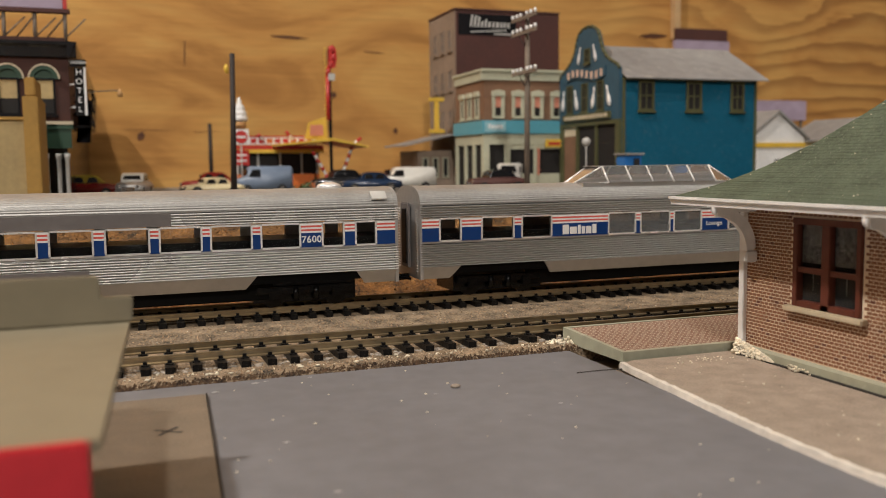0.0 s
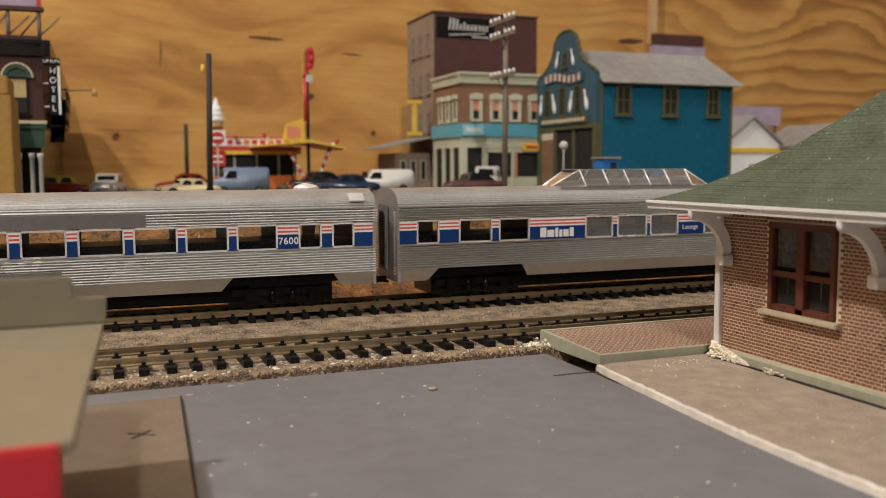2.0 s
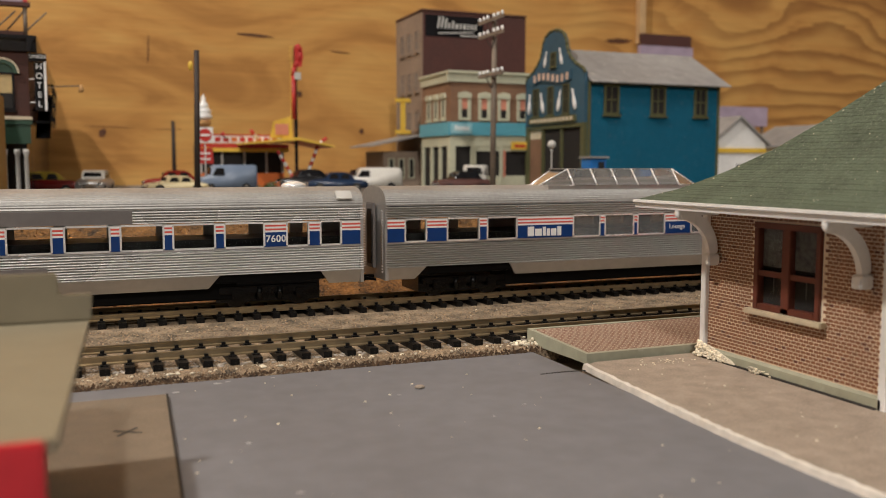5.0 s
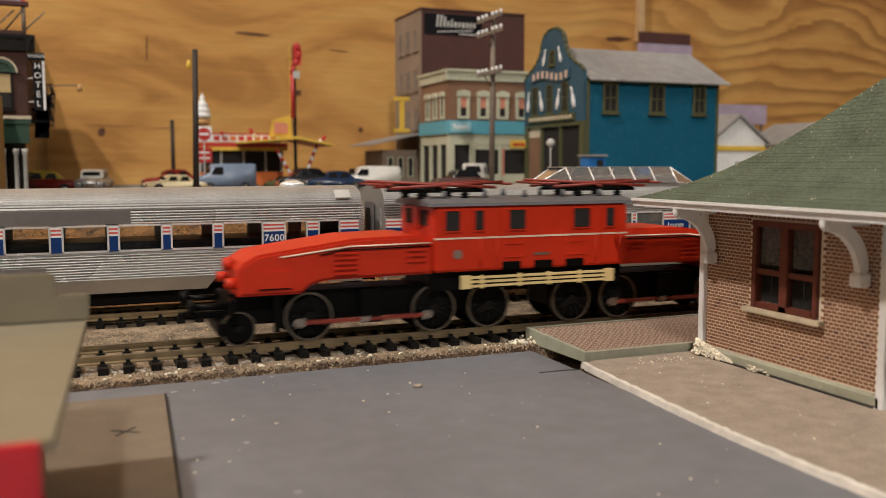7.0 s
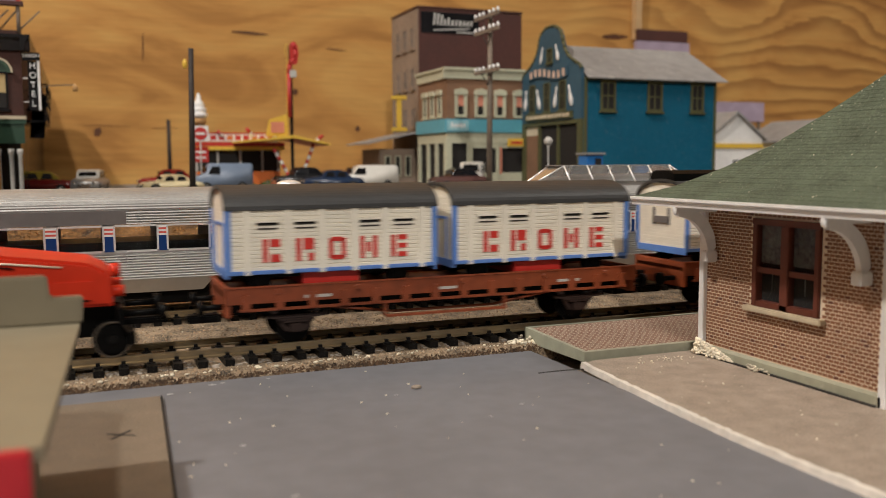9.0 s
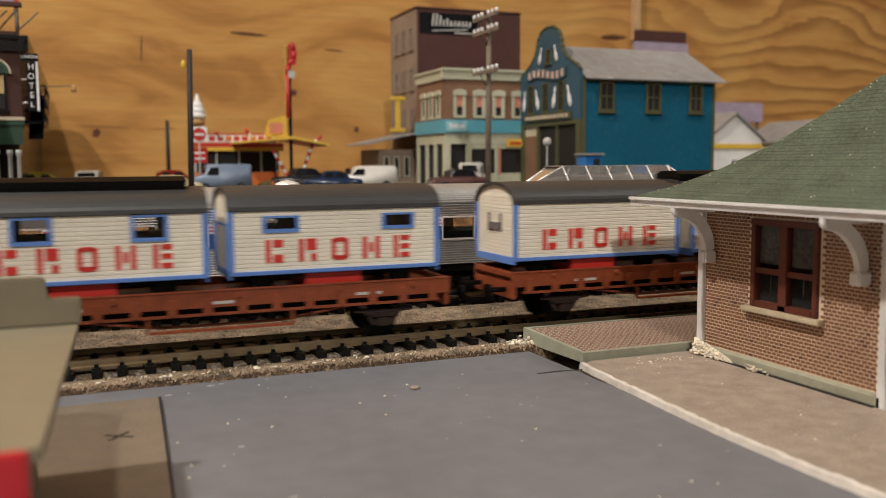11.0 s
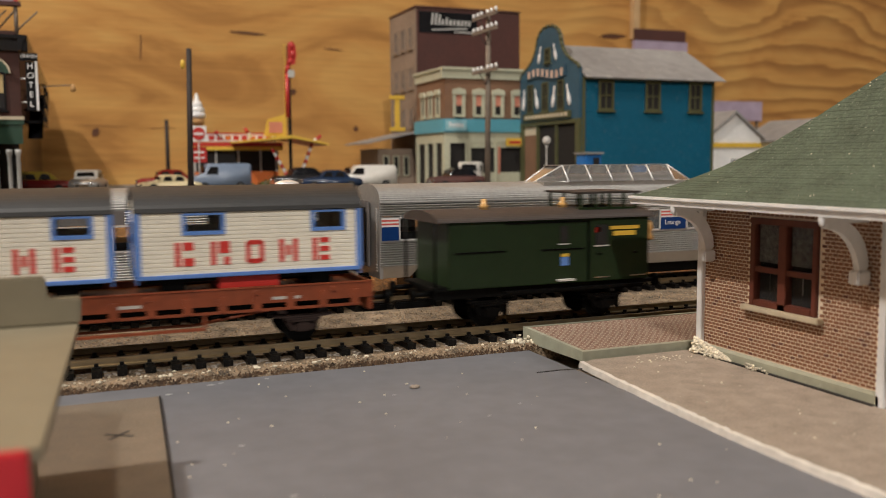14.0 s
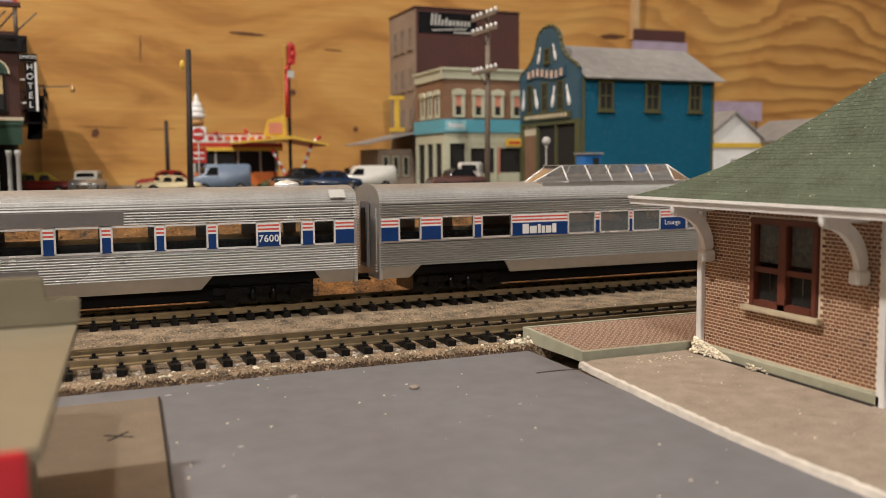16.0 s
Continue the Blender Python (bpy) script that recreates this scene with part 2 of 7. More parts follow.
WAGON_ROOF = mat("charcoal_roof", (0.034, 0.034, 0.034), 0.5, vary=0.12)
LETTER_RED = mat("scarlet_letter", (0.62, 0.035, 0.025), 0.5, vary=0.06)
CAB_GREEN = mat("dark_green_boards", (0.013, 0.029, 0.009), 0.5, spec=0.22, vary=0.1, scale=250, bump=0.08)
BROWN_ROOF = mat("umber_roof", (0.045, 0.034, 0.029), 0.65, vary=0.12)
YELLOW = mat("yellow_paint", (0.72, 0.47, 0.06), 0.5, vary=0.08)
ORANGE_LAMP = mat("amber_brass", (0.62, 0.36, 0.12), 0.4, 0.2, vary=0.08)


# ---- mesh helpers ----
def bx(bm, x0, x1, y0, y1, z0, z1, bevel=0.0):
    v = [bm.verts.new((x, y, z)) for x in (x0, x1) for y in (y0, y1) for z in (z0, z1)]
    fs = [bm.faces.new([v[i] for i in q]) for q in ((0, 1, 3, 2), (4, 6, 7, 5), (0, 4, 5, 1), (2, 3, 7, 6), (0, 2, 6, 4), (1, 5, 7, 3))]
    if bevel:
        bmesh.ops.bevel(bm, geom=list({e for f in fs for e in f.edges}), offset=bevel, segments=2, affect="EDGES")
    return bm


def prism(bm, pts, axis, a0, a1):
    """Extrudes a closed outline along x, y or z. Outline coordinates: (y, z), (x, z) or (x, y)."""
    put = {"x": lambda a, p: (a, p[0], p[1]), "y": lambda a, p: (p[0], a, p[1]), "z": lambda a, p: (p[0], p[1], a)}[axis]
    va = [bm.verts.new(put(a0, p)) for p in pts]
    vb = [bm.verts.new(put(a1, p)) for p in pts]
    n = len(pts)
    fs = [bm.faces.new(va), bm.faces.new(vb[::-1])]
    fs += [bm.faces.new((va[i], vb[i], vb[(i + 1) % n], va[(i + 1) % n])) for i in range(n)]
    bmesh.ops.recalc_face_normals(bm, faces=fs)
    return bm


def rod(bm, p0, p1, r0, r1=None, seg=12):
    r1 = r0 if r1 is None else r1
    p0, p1 = Vector(p0), Vector(p1)
    q = (p1 - p0).to_track_quat("Z", "Y")
    a, b = [], []
    for i in range(seg):
        w = 2 * math.pi * i / seg
        d = q @ Vector((math.cos(w), math.sin(w), 0))
        a.append(bm.verts.new(p0 + d * r0))
        b.append(bm.verts.new(p1 + d * r1))
    for i in range(seg):
        f = bm.faces.new((a[i], a[(i + 1) % seg], b[(i + 1) % seg], b[i]))
        f.smooth = True
    bm.faces.new(a[::-1])
    bm.faces.new(b)
    return bm


def ball(bm, c, r, sx=1, sy=1, sz=1, seg=12):
    n = max(4, seg // 2)
    put = lambda i, j: (c[0] + r * sx * math.sin(math.pi * j / n) * math.cos(2 * math.pi * i / seg), c[1] + r * sy * math.sin(math.pi * j / n) * math.sin(2 * math.pi * i / seg), c[2] + r * sz * math.cos(math.pi * j / n))
    top, low = bm.verts.new(put(0, 0)), bm.verts.new(put(0, n))
    rings = [[bm.verts.new(put(i, j)) for i in range(seg)] for j in range(1, n)]
    fs = []
    for i in range(seg):
        k = (i + 1) % seg
        fs.append(bm.faces.new((top, rings[0][i], rings[0][k])))
        fs.append(bm.faces.new((low, rings[-1][k], rings[-1][i])))
        for a, b in zip(rings, rings[1:]):
            fs.append(bm.faces.new((a[i], b[i], b[k], a[k])))
    for f in fs:
        f.smooth = True
    return bm


def lathe(bm, c, prof, seg=16):
    """Turns (radius, height) pairs round a vertical axis at c."""
    rings = [[bm.verts.new((c[0] + r * math.cos(2 * math.pi * i / seg), c[1] + r * math.sin(2 * math.pi * i / seg), c[2] + h)) for i in range(seg)] for r, h in prof]
    for a, b in zip(rings, rings[1:]):
        for i in range(seg):
            f = bm.faces.new((a[i], a[(i + 1) % seg], b[(i + 1) % seg], b[i]))
            f.smooth = True
    bm.faces.new(rings[0][::-1])
    bm.faces.new(rings[-1])
    return bm


def B():
    return bmesh.new()


def part(name, bm, material, parent=None, label=""):
    me = bpy.data.meshes.new(name)
    bm.to_mesh(me)
    bm.free()
    me.materials.append(material)
    ob = new(name, me)
    if parent:
        ob.parent = parent
    if label:
        ob["label"] = label
    return ob


def thing(name, label, category, group="", at=(0, 0, 0)):
    ob = new(name)
    ob.empty_display_size = 0.01
    ob.matrix_world = pose(*at)
    return tagged(ob, label, category, group)


def setting(name, bm, material, label, category=""):
    return tagged(part(name, bm, material), label, category or name.replace("_", " "), kind="structure")


def lettering(text, size, material, m, parent, name="lettering", depth=0.00005, label="", bold=0.0):
    cu = bpy.data.curves.new(name, "FONT")
    cu.body, cu.size, cu.extrude, cu.align_x, cu.align_y = text, size, depth, "CENTER", "CENTER"
    cu.offset = bold
    tmp = bpy.data.objects.new(name, cu)
    me = bpy.data.meshes.new_from_object(tmp)
    bpy.data.objects.remove(tmp)
    bpy.data.curves.remove(cu)
    me.materials.clear()
    me.materials.append(material)
    ob = new(name, me)
    ob.parent = parent
    ob.matrix_basis = m
    if label:
        ob["label"] = label
    return ob


FACE_NEAR = pose(0, 0, 0, 90, 0, 0)      # text plane that faces -y
FACE_LEFT = pose(0, 0, 0, 90, 0, -90)    # text plane that faces -x


def at(x, y, z, m=FACE_NEAR):
    return Matrix.Translation((x, y, z)) @ m


# ---- large structure ----
setting("floor", bx(B(), -2.3, 3.3, -2.3, 1.2, -1.0, -0.95), FLOOR_M, "worn brown floor of the layout room", "floor")
setting("ceiling", bx(B(), -2.3, 3.3, -2.3, 1.2, 1.90, 1.95), CEIL_PAINT, "plain dim ceiling over the layout", "ceiling")
setting("wall_west", bx(B(), -2.3, -2.2, -2.2, 1.1, -0.95, 1.90), ROOM_PAINT, "plain dim brown room wall", "wall")
setting("wall_east", bx(B(), 3.2, 3.3, -2.2, 1.1, -0.95, 1.90), ROOM_PAINT, "plain dim brown room wall", "wall")
setting("wall_south", bx(B(), -2.3, 3.3, -2.3, -2.2, -0.95, 1.90), ROOM_PAINT, "plain dim brown room wall", "wall")
wall_north = setting("wall_north", bx(B(), -2.3, 3.3, 1.10, 1.20, -0.95, 1.90), PLY, "golden fir plywood wall with wavy grain behind the town", "wall")
setting("table", bx(B(), -1.9, 2.8, -0.5, 1.099, -0.06, -0.0104, 0.002), TABLE_M, "brown fibreboard table under the railway layout", "layout table")
setting("road", bx(B(), -0.9, 0.1345, -0.3, 0.2568, -0.0103, -0.0062, 0.0003), ROAD_M, "smooth grey painted road sheet beside the track with pale crumbs", "road")


def roadbed():
    bm = B()
    n = 900
    rnd = random.Random(3)
    rows = []
    for i in range(n + 1):
        x = -1.8 + 4.4 * i / n
        e = 0.0006 * noise.noise((x * 260, 0, 0)) + 0.0004 * rnd.uniform(-1, 1)
        rows.append([bm.verts.new((x, y, z)) for y, z in ((0.2556 + e, -0.0103), (0.2556 + e, -0.0060), (0.2592 + e * 0.5, -0.0046), (0.300, -0.0045), (0.318, -0.0054 + e * 0.3), (0.338, -0.0046), (0.392, -0.0046), (0.400, -0.0103))])
    for a, b in zip(rows, rows[1:]):
        for j in range(7):
            bm.faces.new((a[j], b[j], b[j + 1], a[j + 1]))
    bmesh.ops.recalc_face_normals(bm, faces=bm.faces[:])
    return bm


setting("roadbed", roadbed(), CORK, "speckled brown cork roadbed under both tracks", "roadbed")


def embankment():
    bm = B()
    nx, ny = 420, 26
    rows = []
    for j in range(ny + 1):
        v = j / ny
        row = []
        for i in range(nx + 1):
            x = -1.2 + 3.2 * i / nx
            y = 0.398 + 0.115 * v
            z = -0.0105 + 0.0425 * (v ** 0.75) + 0.004 * noise.noise((x * 40, y * 40, 2)) * math.sin(math.pi * v) + 0.0022 * noise.noise((x * 190, y * 190, 5)) * (0.3 + math.sin(math.pi * v))
            row.append(bm.verts.new((x, y, min(z, 0.0320))))
        rows.append(row)
    for a, b in zip(rows, rows[1:]):
        for i in range(nx):
            bm.faces.new((a[i], a[i + 1], b[i + 1], b[i]))
    return bm


setting("embankment", embankment(), DIRT, "ochre-brown granular earth bank behind the rear track", "embankment")


def bank_rocks():
    rnd = random.Random(17)
    bm = B()
    for k in range(5200):
        x, v = rnd.uniform(-0.25, 0.62), rnd.random() ** 1.4
        y, z = 0.399 + 0.112 * v, -0.0105 + 0.0425 * (v ** 0.75)
        r = rnd.uniform(0.0006, 0.0019)
        pts = [Vector((rnd.uniform(-1, 1), rnd.uniform(-1, 1), rnd.uniform(-0.6, 1))).normalized() * r * rnd.uniform(0.6, 1.1) for _ in range(4)]
        vs = [bm.verts.new(Vector((x, y, z)) + p) for p in pts]
        for q in ((0, 1, 2), (0, 2, 3), (0, 3, 1), (1, 3, 2)):
            bm.faces.new([vs[i] for i in q])
    bmesh.ops.recalc_face_normals(bm, faces=bm.faces[:])
    tagged(part("bank_rocks", bm, ROCK), "golden-brown broken stones on the earth bank", "stones", kind="stuff")


ROCK = mat("golden_stone", (0.26, 0.135, 0.045), 0.85, vary=0.3, scale=700, bump=0.4, island=1.5)
bank_rocks()
ZT = 0.0322
setting("town_ground", bx(B(), -1.9, 2.8, 0.5, 1.098, -0.0103, ZT, 0.001), TOWN_M, "raised grey-brown street level of the model town", "ground")

# ---- tracks ----
YF, YR = 0.2796, 0.3572   # centre lines of front and rear track


def tie_mesh():
    bm = B()
    bx(bm, -0.00140, 0.00140, -0.0142, 0.0142, -0.0046, -0.0026)
    for y in (-0.0083, 0.0083):
        for s in (-1, 1):
            bx(bm, -0.0006, 0.0006, y + s * 0.00125 - 0.00045, y + s * 0.00125 + 0.00045, -0.0026, -0.0013)
            bx(bm, -0.0011, 0.0011, y + s * 0.0013 - 0.0010, y + s * 0.0013 + 0.0010, -0.0026, -0.0022)
    me = bpy.data.meshes.new("tie")
    bm.to_mesh(me)
    bm.free()
    me.materials.append(TIE_M)
    return me


def rail_outline(y):
    return [(y - 0.0011, -0.0025), (y + 0.0011, -0.0025), (y + 0.0011, -0.0021), (y + 0.0003, -0.0018), (y + 0.0003, -0.0007),
            (y + 0.00045, -0.0005), (y + 0.00045, -0.0001), (y + 0.0003, 0.0), (y - 0.0003, 0.0), (y - 0.00045, -0.0001), (y - 0.00045, -0.0005), (y - 0.0003, -0.0007), (y - 0.0003, -0.0018), (y - 0.0011, -0.0021)]


def track(yc, pitch, phase, label):
    th = tagged(new("track"), label, "railway track", "tracks", "structure")
    th.matrix_world = pose(0, yc, 0)
    for y in (-0.0083, 0.0083):
        part("rail", prism(B(), rail_outline(y), "x", -1.75, 2.55), RAIL_M, th, "tarnished brass-coloured rail")
    me = tie_mesh()
    i0, i1 = int((-0.22 - phase) / pitch), int((0.95 - phase) / pitch)
    for i in range(i0, i1):
        o = new("tie", me)
        o.parent = th
        o.matrix_basis = pose(phase + i * pitch, 0.0003 * math.sin(i * 5.1), 0, 0, 0, 1.2 * math.sin(i * 2.3))
    bm = B()
    for i in list(range(int((-1.7 - phase) / pitch), i0)) + list(range(i1, int((2.5 - phase) / pitch))):
        x = phase + i * pitch
        bx(bm, x - 0.00135, x + 0.00135, -0.015, 0.015, -0.0046, -0.0027)
    tagged(part("far_ties", bm, TIE_M, th), kind="stuff")
    return th


track(YF, 0.007335, -0.0061, "front model railway track with black ties and brassy rails")
track(YR, 0.007146, 0.0804, "rear model railway track with black ties and brassy rails")


# ---- station ----
SX = 0.1815


def station():
    th = thing("station", "red-brown brick station with green hipped shingle roof beside the platform", "station")
    y0, y1, x1 = 0.159, 0.2285, 0.300
    zb, zt = -0.0022, 0.0445
    part("wall_core", bx(B(), SX + 0.0026, x1, y0 - 0.0005, y1 - 0.0003, zb, zt), MORTAR, th, "tan mortar bed of the brick wall")
    for a, b, c, d in ((y0 - 0.0005, 0.1797, zb, zt), (0.2055, y1 - 0.0003, zb, zt), (0.1797, 0.2055, zb, 0.0134), (0.1797, 0.2055, 0.0392, zt)):
        part("mortar_bed", bx(B(), SX + 0.0003, SX + 0.0025, a, b, c, d), MORTAR, th, "tan mortar bed")
    plinth = B()
    prism(plinth, [(SX - 0.0012, -0.0058), (x1, -0.0058), (x1, zb), (SX + 0.0002, zb), (SX - 0.0012, zb - 0.0006)], "y", y0 - 0.001, y1 + 0.001)
    part("plinth", plinth, PLINTH, th, "sage green stone plinth")
    for y in (y0 - 0.0012, y1 - 0.0010):
        part("corner_post", bx(B(), SX - 0.0012, SX + 0.0014, y - 0.0012, y + 0.0012, -0.0058, 0.0445, 0.0002), WHITE, th, "white painted corner post")
    # window
    wy0, wy1, wz0, wz1 = 0.1797, 0.2055, 0.0134, 0.0392
    win = part("window", bx(B(), SX - 0.0006, SX + 0.0022, wy0, wy1, wz1 - 0.0018, wz1), SASH, th, "oxblood red double sash window")
    for a, b in ((wy0, wy0 + 0.0019), (wy1 - 0.0019, wy1), ((wy0 + wy1) / 2 - 0.0016, (wy0 + wy1) / 2 + 0.0016)):
        part("jamb", bx(B(), SX - 0.0006, SX + 0.0022, a, b, wz0, wz1 - 0.0018, 0.0002), SASH, win)
    part("bottom_rail", bx(B(), SX - 0.0006, SX + 0.0022, wy0 + 0.0019, wy1 - 0.0019, wz0, wz0 + 0.0018, 0.0002), SASH, win)
    zm = wz0 + (wz1 - wz0) * 0.42
    mid = (wy0 + wy1) / 2
    for a, b in ((wy0 + 0.0019, mid - 0.0016), (mid + 0.0016, wy1 - 0.0019)):
        part("meeting_rail", bx(B(), SX - 0.0002, SX + 0.0012, a, b, zm - 0.0008, zm + 0.0008), SASH, win)
        part("pane", bx(B(), SX + 0.0009, SX + 0.0011, a, b, wz0 + 0.0018, wz1 - 0.0018), GLASS, win).visible_shadow = False
        part("curtain", bx(B(), SX + 0.0014, SX + 0.0017, a, b, zm + 0.002, wz1 - 0.0018), CURTAIN, win, "grey lace curtain in the upper sash")
        part("shade_cord", rod(B(), (SX + 0.0013, (a + b) / 2, wz0 + 0.005), (SX + 0.0013, (a + b) / 2, zm), 0.00018, seg=6), CURTAIN, win)
        part("dark_room", bx(B(), SX + 0.00185, SX + 0.0021, a, b, wz0 + 0.0018, wz1 - 0.0018), DARK, win)
    part("sill", bx(B(), SX - 0.0022, SX + 0.001, wy0 - 0.0022, wy1 + 0.0022, wz0 - 0.0016, wz0, 0.0003), SILL_M, th, "cream stone window sill")
    # bricks on the face that looks along the track
    def brick_mesh(length, burnt):
        bm = B()
        bx(bm, 0.00019, 0.0003, -length / 2, length / 2, -0.00039, 0.00039)
        me = bpy.data.meshes.new("brick")
        bm.to_mesh(me)
        bm.free()
        me.materials.append(burnt)
        return me
    full, dark = brick_mesh(0.00156, BRICK), brick_mesh(0.00156, BRICK_DK)
    rest, rest_dark = B(), B()
    rnd = random.Random(5)
    count, row = 0, 0
    z = zb + 0.0008
    while z < zt - 0.001:
        y = y0 + (0.00093 if row % 2 else 0.0) + 0.0014
        while y < y1 - 0.0018:
            if not (wy0 - 0.0010 < y < wy1 + 0.0010 and wz0 - 0.0018 < z < wz1 + 0.0004):
                dx, burn = rnd.uniform(-0.00004, 0.00004), rnd.random() < 0.05
                if z < 0.0125 and count < 300 and y > 0.170:
                    o = new("brick", dark if burn else full)
                    o.parent = th
                    o.matrix_basis = pose(SX + dx, y, z, rnd.uniform(-0.5, 0.5), 0, 0)
                    count += 1
                else:
                    bx(rest_dark if burn else rest, SX + 0.00019 + dx, SX + 0.0003, y - 0.00078, y + 0.00078, z - 0.00039, z + 0.00039)
            y += 0.00186
        z += 0.00104
        row += 1
    tagged(part("brickwork", rest, BRICK, th, "red-brown brick courses with tan joints"), kind="stuff")
    tagged(part("dark_brickwork", rest_dark, BRICK_DK, th, "scattered overburnt bricks"), kind="stuff")
    # eave and flared hip roof
    o = 0.0160
    ex0, ey1, ez = SX - o, y1 + o, 0.0432
    ey0, ex1 = y0 - 0.075, x1 + o
    part("soffit", bx(B(), ex0 + 0.0008, ex1, ey0, ey1 - 0.0008, ez - 0.0006, ez), TRIM_GREY, th, "pale soffit boards under the eave")
    fas = B()
    prism(fas, [(ex0, ez - 0.0012), (ex0 + 0.0009, ez - 0.0012), (ex0 + 0.0009, ez + 0.0014), (ex0 - 0.0009, ez + 0.0014), (ex0 - 0.0009, ez + 0.0006), (ex0 - 0.0003, ez + 0.0004), (ex0 - 0.0003, ez - 0.0002), (ex0, ez - 0.0004)], "y", ey0, ey1)
    part("fascia", fas, WHITE, th, "white grooved gutter board along the eave")
    fas2 = B()
    prism(fas2, [(ey1, ez - 0.0010), (ey1 - 0.0009, ez - 0.0010), (ey1 - 0.0009, ez + 0.0013), (ey1 + 0.0006, ez + 0.0013), (ey1 + 0.0006, ez + 0.0007), (ey1, ez)], "x", ex0 + 0.0009, ex1)
    part("fascia", fas2, WHITE, th)
    prof = [(0.0, 0.0012), (0.010, 0.0050), (0.020, 0.0105), (0.030, 0.0175), (0.040, 0.0262), (0.052, 0.0380), (0.064, 0.0500)]
    def level(s):
        for (a, za), (b, zb2) in zip(prof, prof[1:]):
            if s <= b:
                return za + (zb2 - za) * (s - a) / (b - a)
        return prof[-1][1]
    rf = B()
    bx(rf, ex0 + 0.003, ex1, ey0, ey1 - 0.003, ez, ez + 0.001)
    roof = part("roof", rf, SHINGLE, th, "faded green shingle hip roof with flared eaves")
    n = 52
    for i in range(n):
        s0, s1 = 0.064 * i / n, 0.064 * (i + 1) / n
        za, zc = ez + level(s0) + 0.00001, ez + level(s1)
        jit = 0.00002 * math.sin(i * 2.7)
        q = [(ex0 + s0 - 0.0001, ey0, za), (ex0 + s0 - 0.0001, ey1 - s0 + 0.0001, za), (ex0 + s1, ey1 - s1, zc), (ex0 + s1, ey0, zc)]
        p = [(ex0 + s0 - 0.0001, ey1 - s0 + 0.0001, za), (ex1, ey1 - s0 + 0.0001, za), (ex1, ey1 - s1, zc), (ex0 + s1, ey1 - s1, zc)]
        for f in (q, p):
            cb = B()
            vs = [cb.verts.new((a, b, c + jit)) for a, b, c in f]
            cb.faces.new(vs)
            cb.faces.new([vs[0], vs[1], cb.verts.new((f[1][0] + 0.0001 * (f is q), f[1][1] - 0.0001 * (f is p), za - 0.00016)), cb.verts.new((f[0][0] + 0.0001 * (f is q), f[0][1] - 0.0001 * (f is p), za - 0.00016))])
            bmesh.ops.recalc_face_normals(cb, faces=cb.faces[:])
            part("shingle_course", cb, SHINGLE, roof)
    sp, rs = B(), random.Random(21)
    for k in range(60):
        q = rs.uniform(0.002, 0.062)
        yy = ey1 - q - (abs(rs.gauss(0, 0.0010)) if k < 34 else rs.uniform(0.002, 0.080))
        ball(sp, (ex0 + q, yy, ez + level(q)), rs.uniform(0.00010, 0.00028), rs.uniform(0.7, 1.5), 1, 0.7, 6)
    tagged(part("roof_speck", sp, BALLAST, roof, "pale specks on the shingles"), kind="stuff")
    for i in range(9):
        bm = B()
        bx(bm, ex0 + 0.0012, SX, y1 + 0.010 - i * 0.0148 - 0.0005, y1 + 0.010 - i * 0.0148 + 0.0005, ez - 0.0014, ez - 0.0006)
        part("rafter_tail", bm, TRIM_GREY, th)
    for y in (0.2226, 0.1640):
        bm = B()
        steps = 10
        outer = [(SX - 0.0034 - 0.0112 * (1 - math.cos(math.pi / 2 * k / steps)), 0.0262 + 0.0128 * math.sin(math.pi / 2 * k / steps)) for k in range(steps + 1)]
        prism(bm, outer + [(SX - 0.0146, ez - 0.0010)] + [(SX - 0.0005 - 0.0118 * (1 - math.cos(math.pi / 2 * k / steps)), 0.0290 + 0.0124 * math.sin(math.pi / 2 * k / steps)) for k in range(steps, -1, -1)], "y", y - 0.0009, y + 0.0009)
        br = part("bracket", bm, WHITE, th, "curved white eave bracket")
        part("bracket_arm", bx(B(), SX - 0.0150, SX - 0.0002, y - 0.0010, y + 0.0010, ez - 0.0030, ez - 0.0011, 0.0003), WHITE, br)
        part("bracket_foot", bx(B(), SX - 0.0046, SX - 0.0002, y - 0.0017, y + 0.0017, 0.0246, 0.0282, 0.0004), WHITE, br)
        part("bracket_nose", ball(B(), (SX - 0.0152, y, ez - 0.0020), 0.0012, 0.8, 1, 1.5), WHITE, br)
    return th


station()


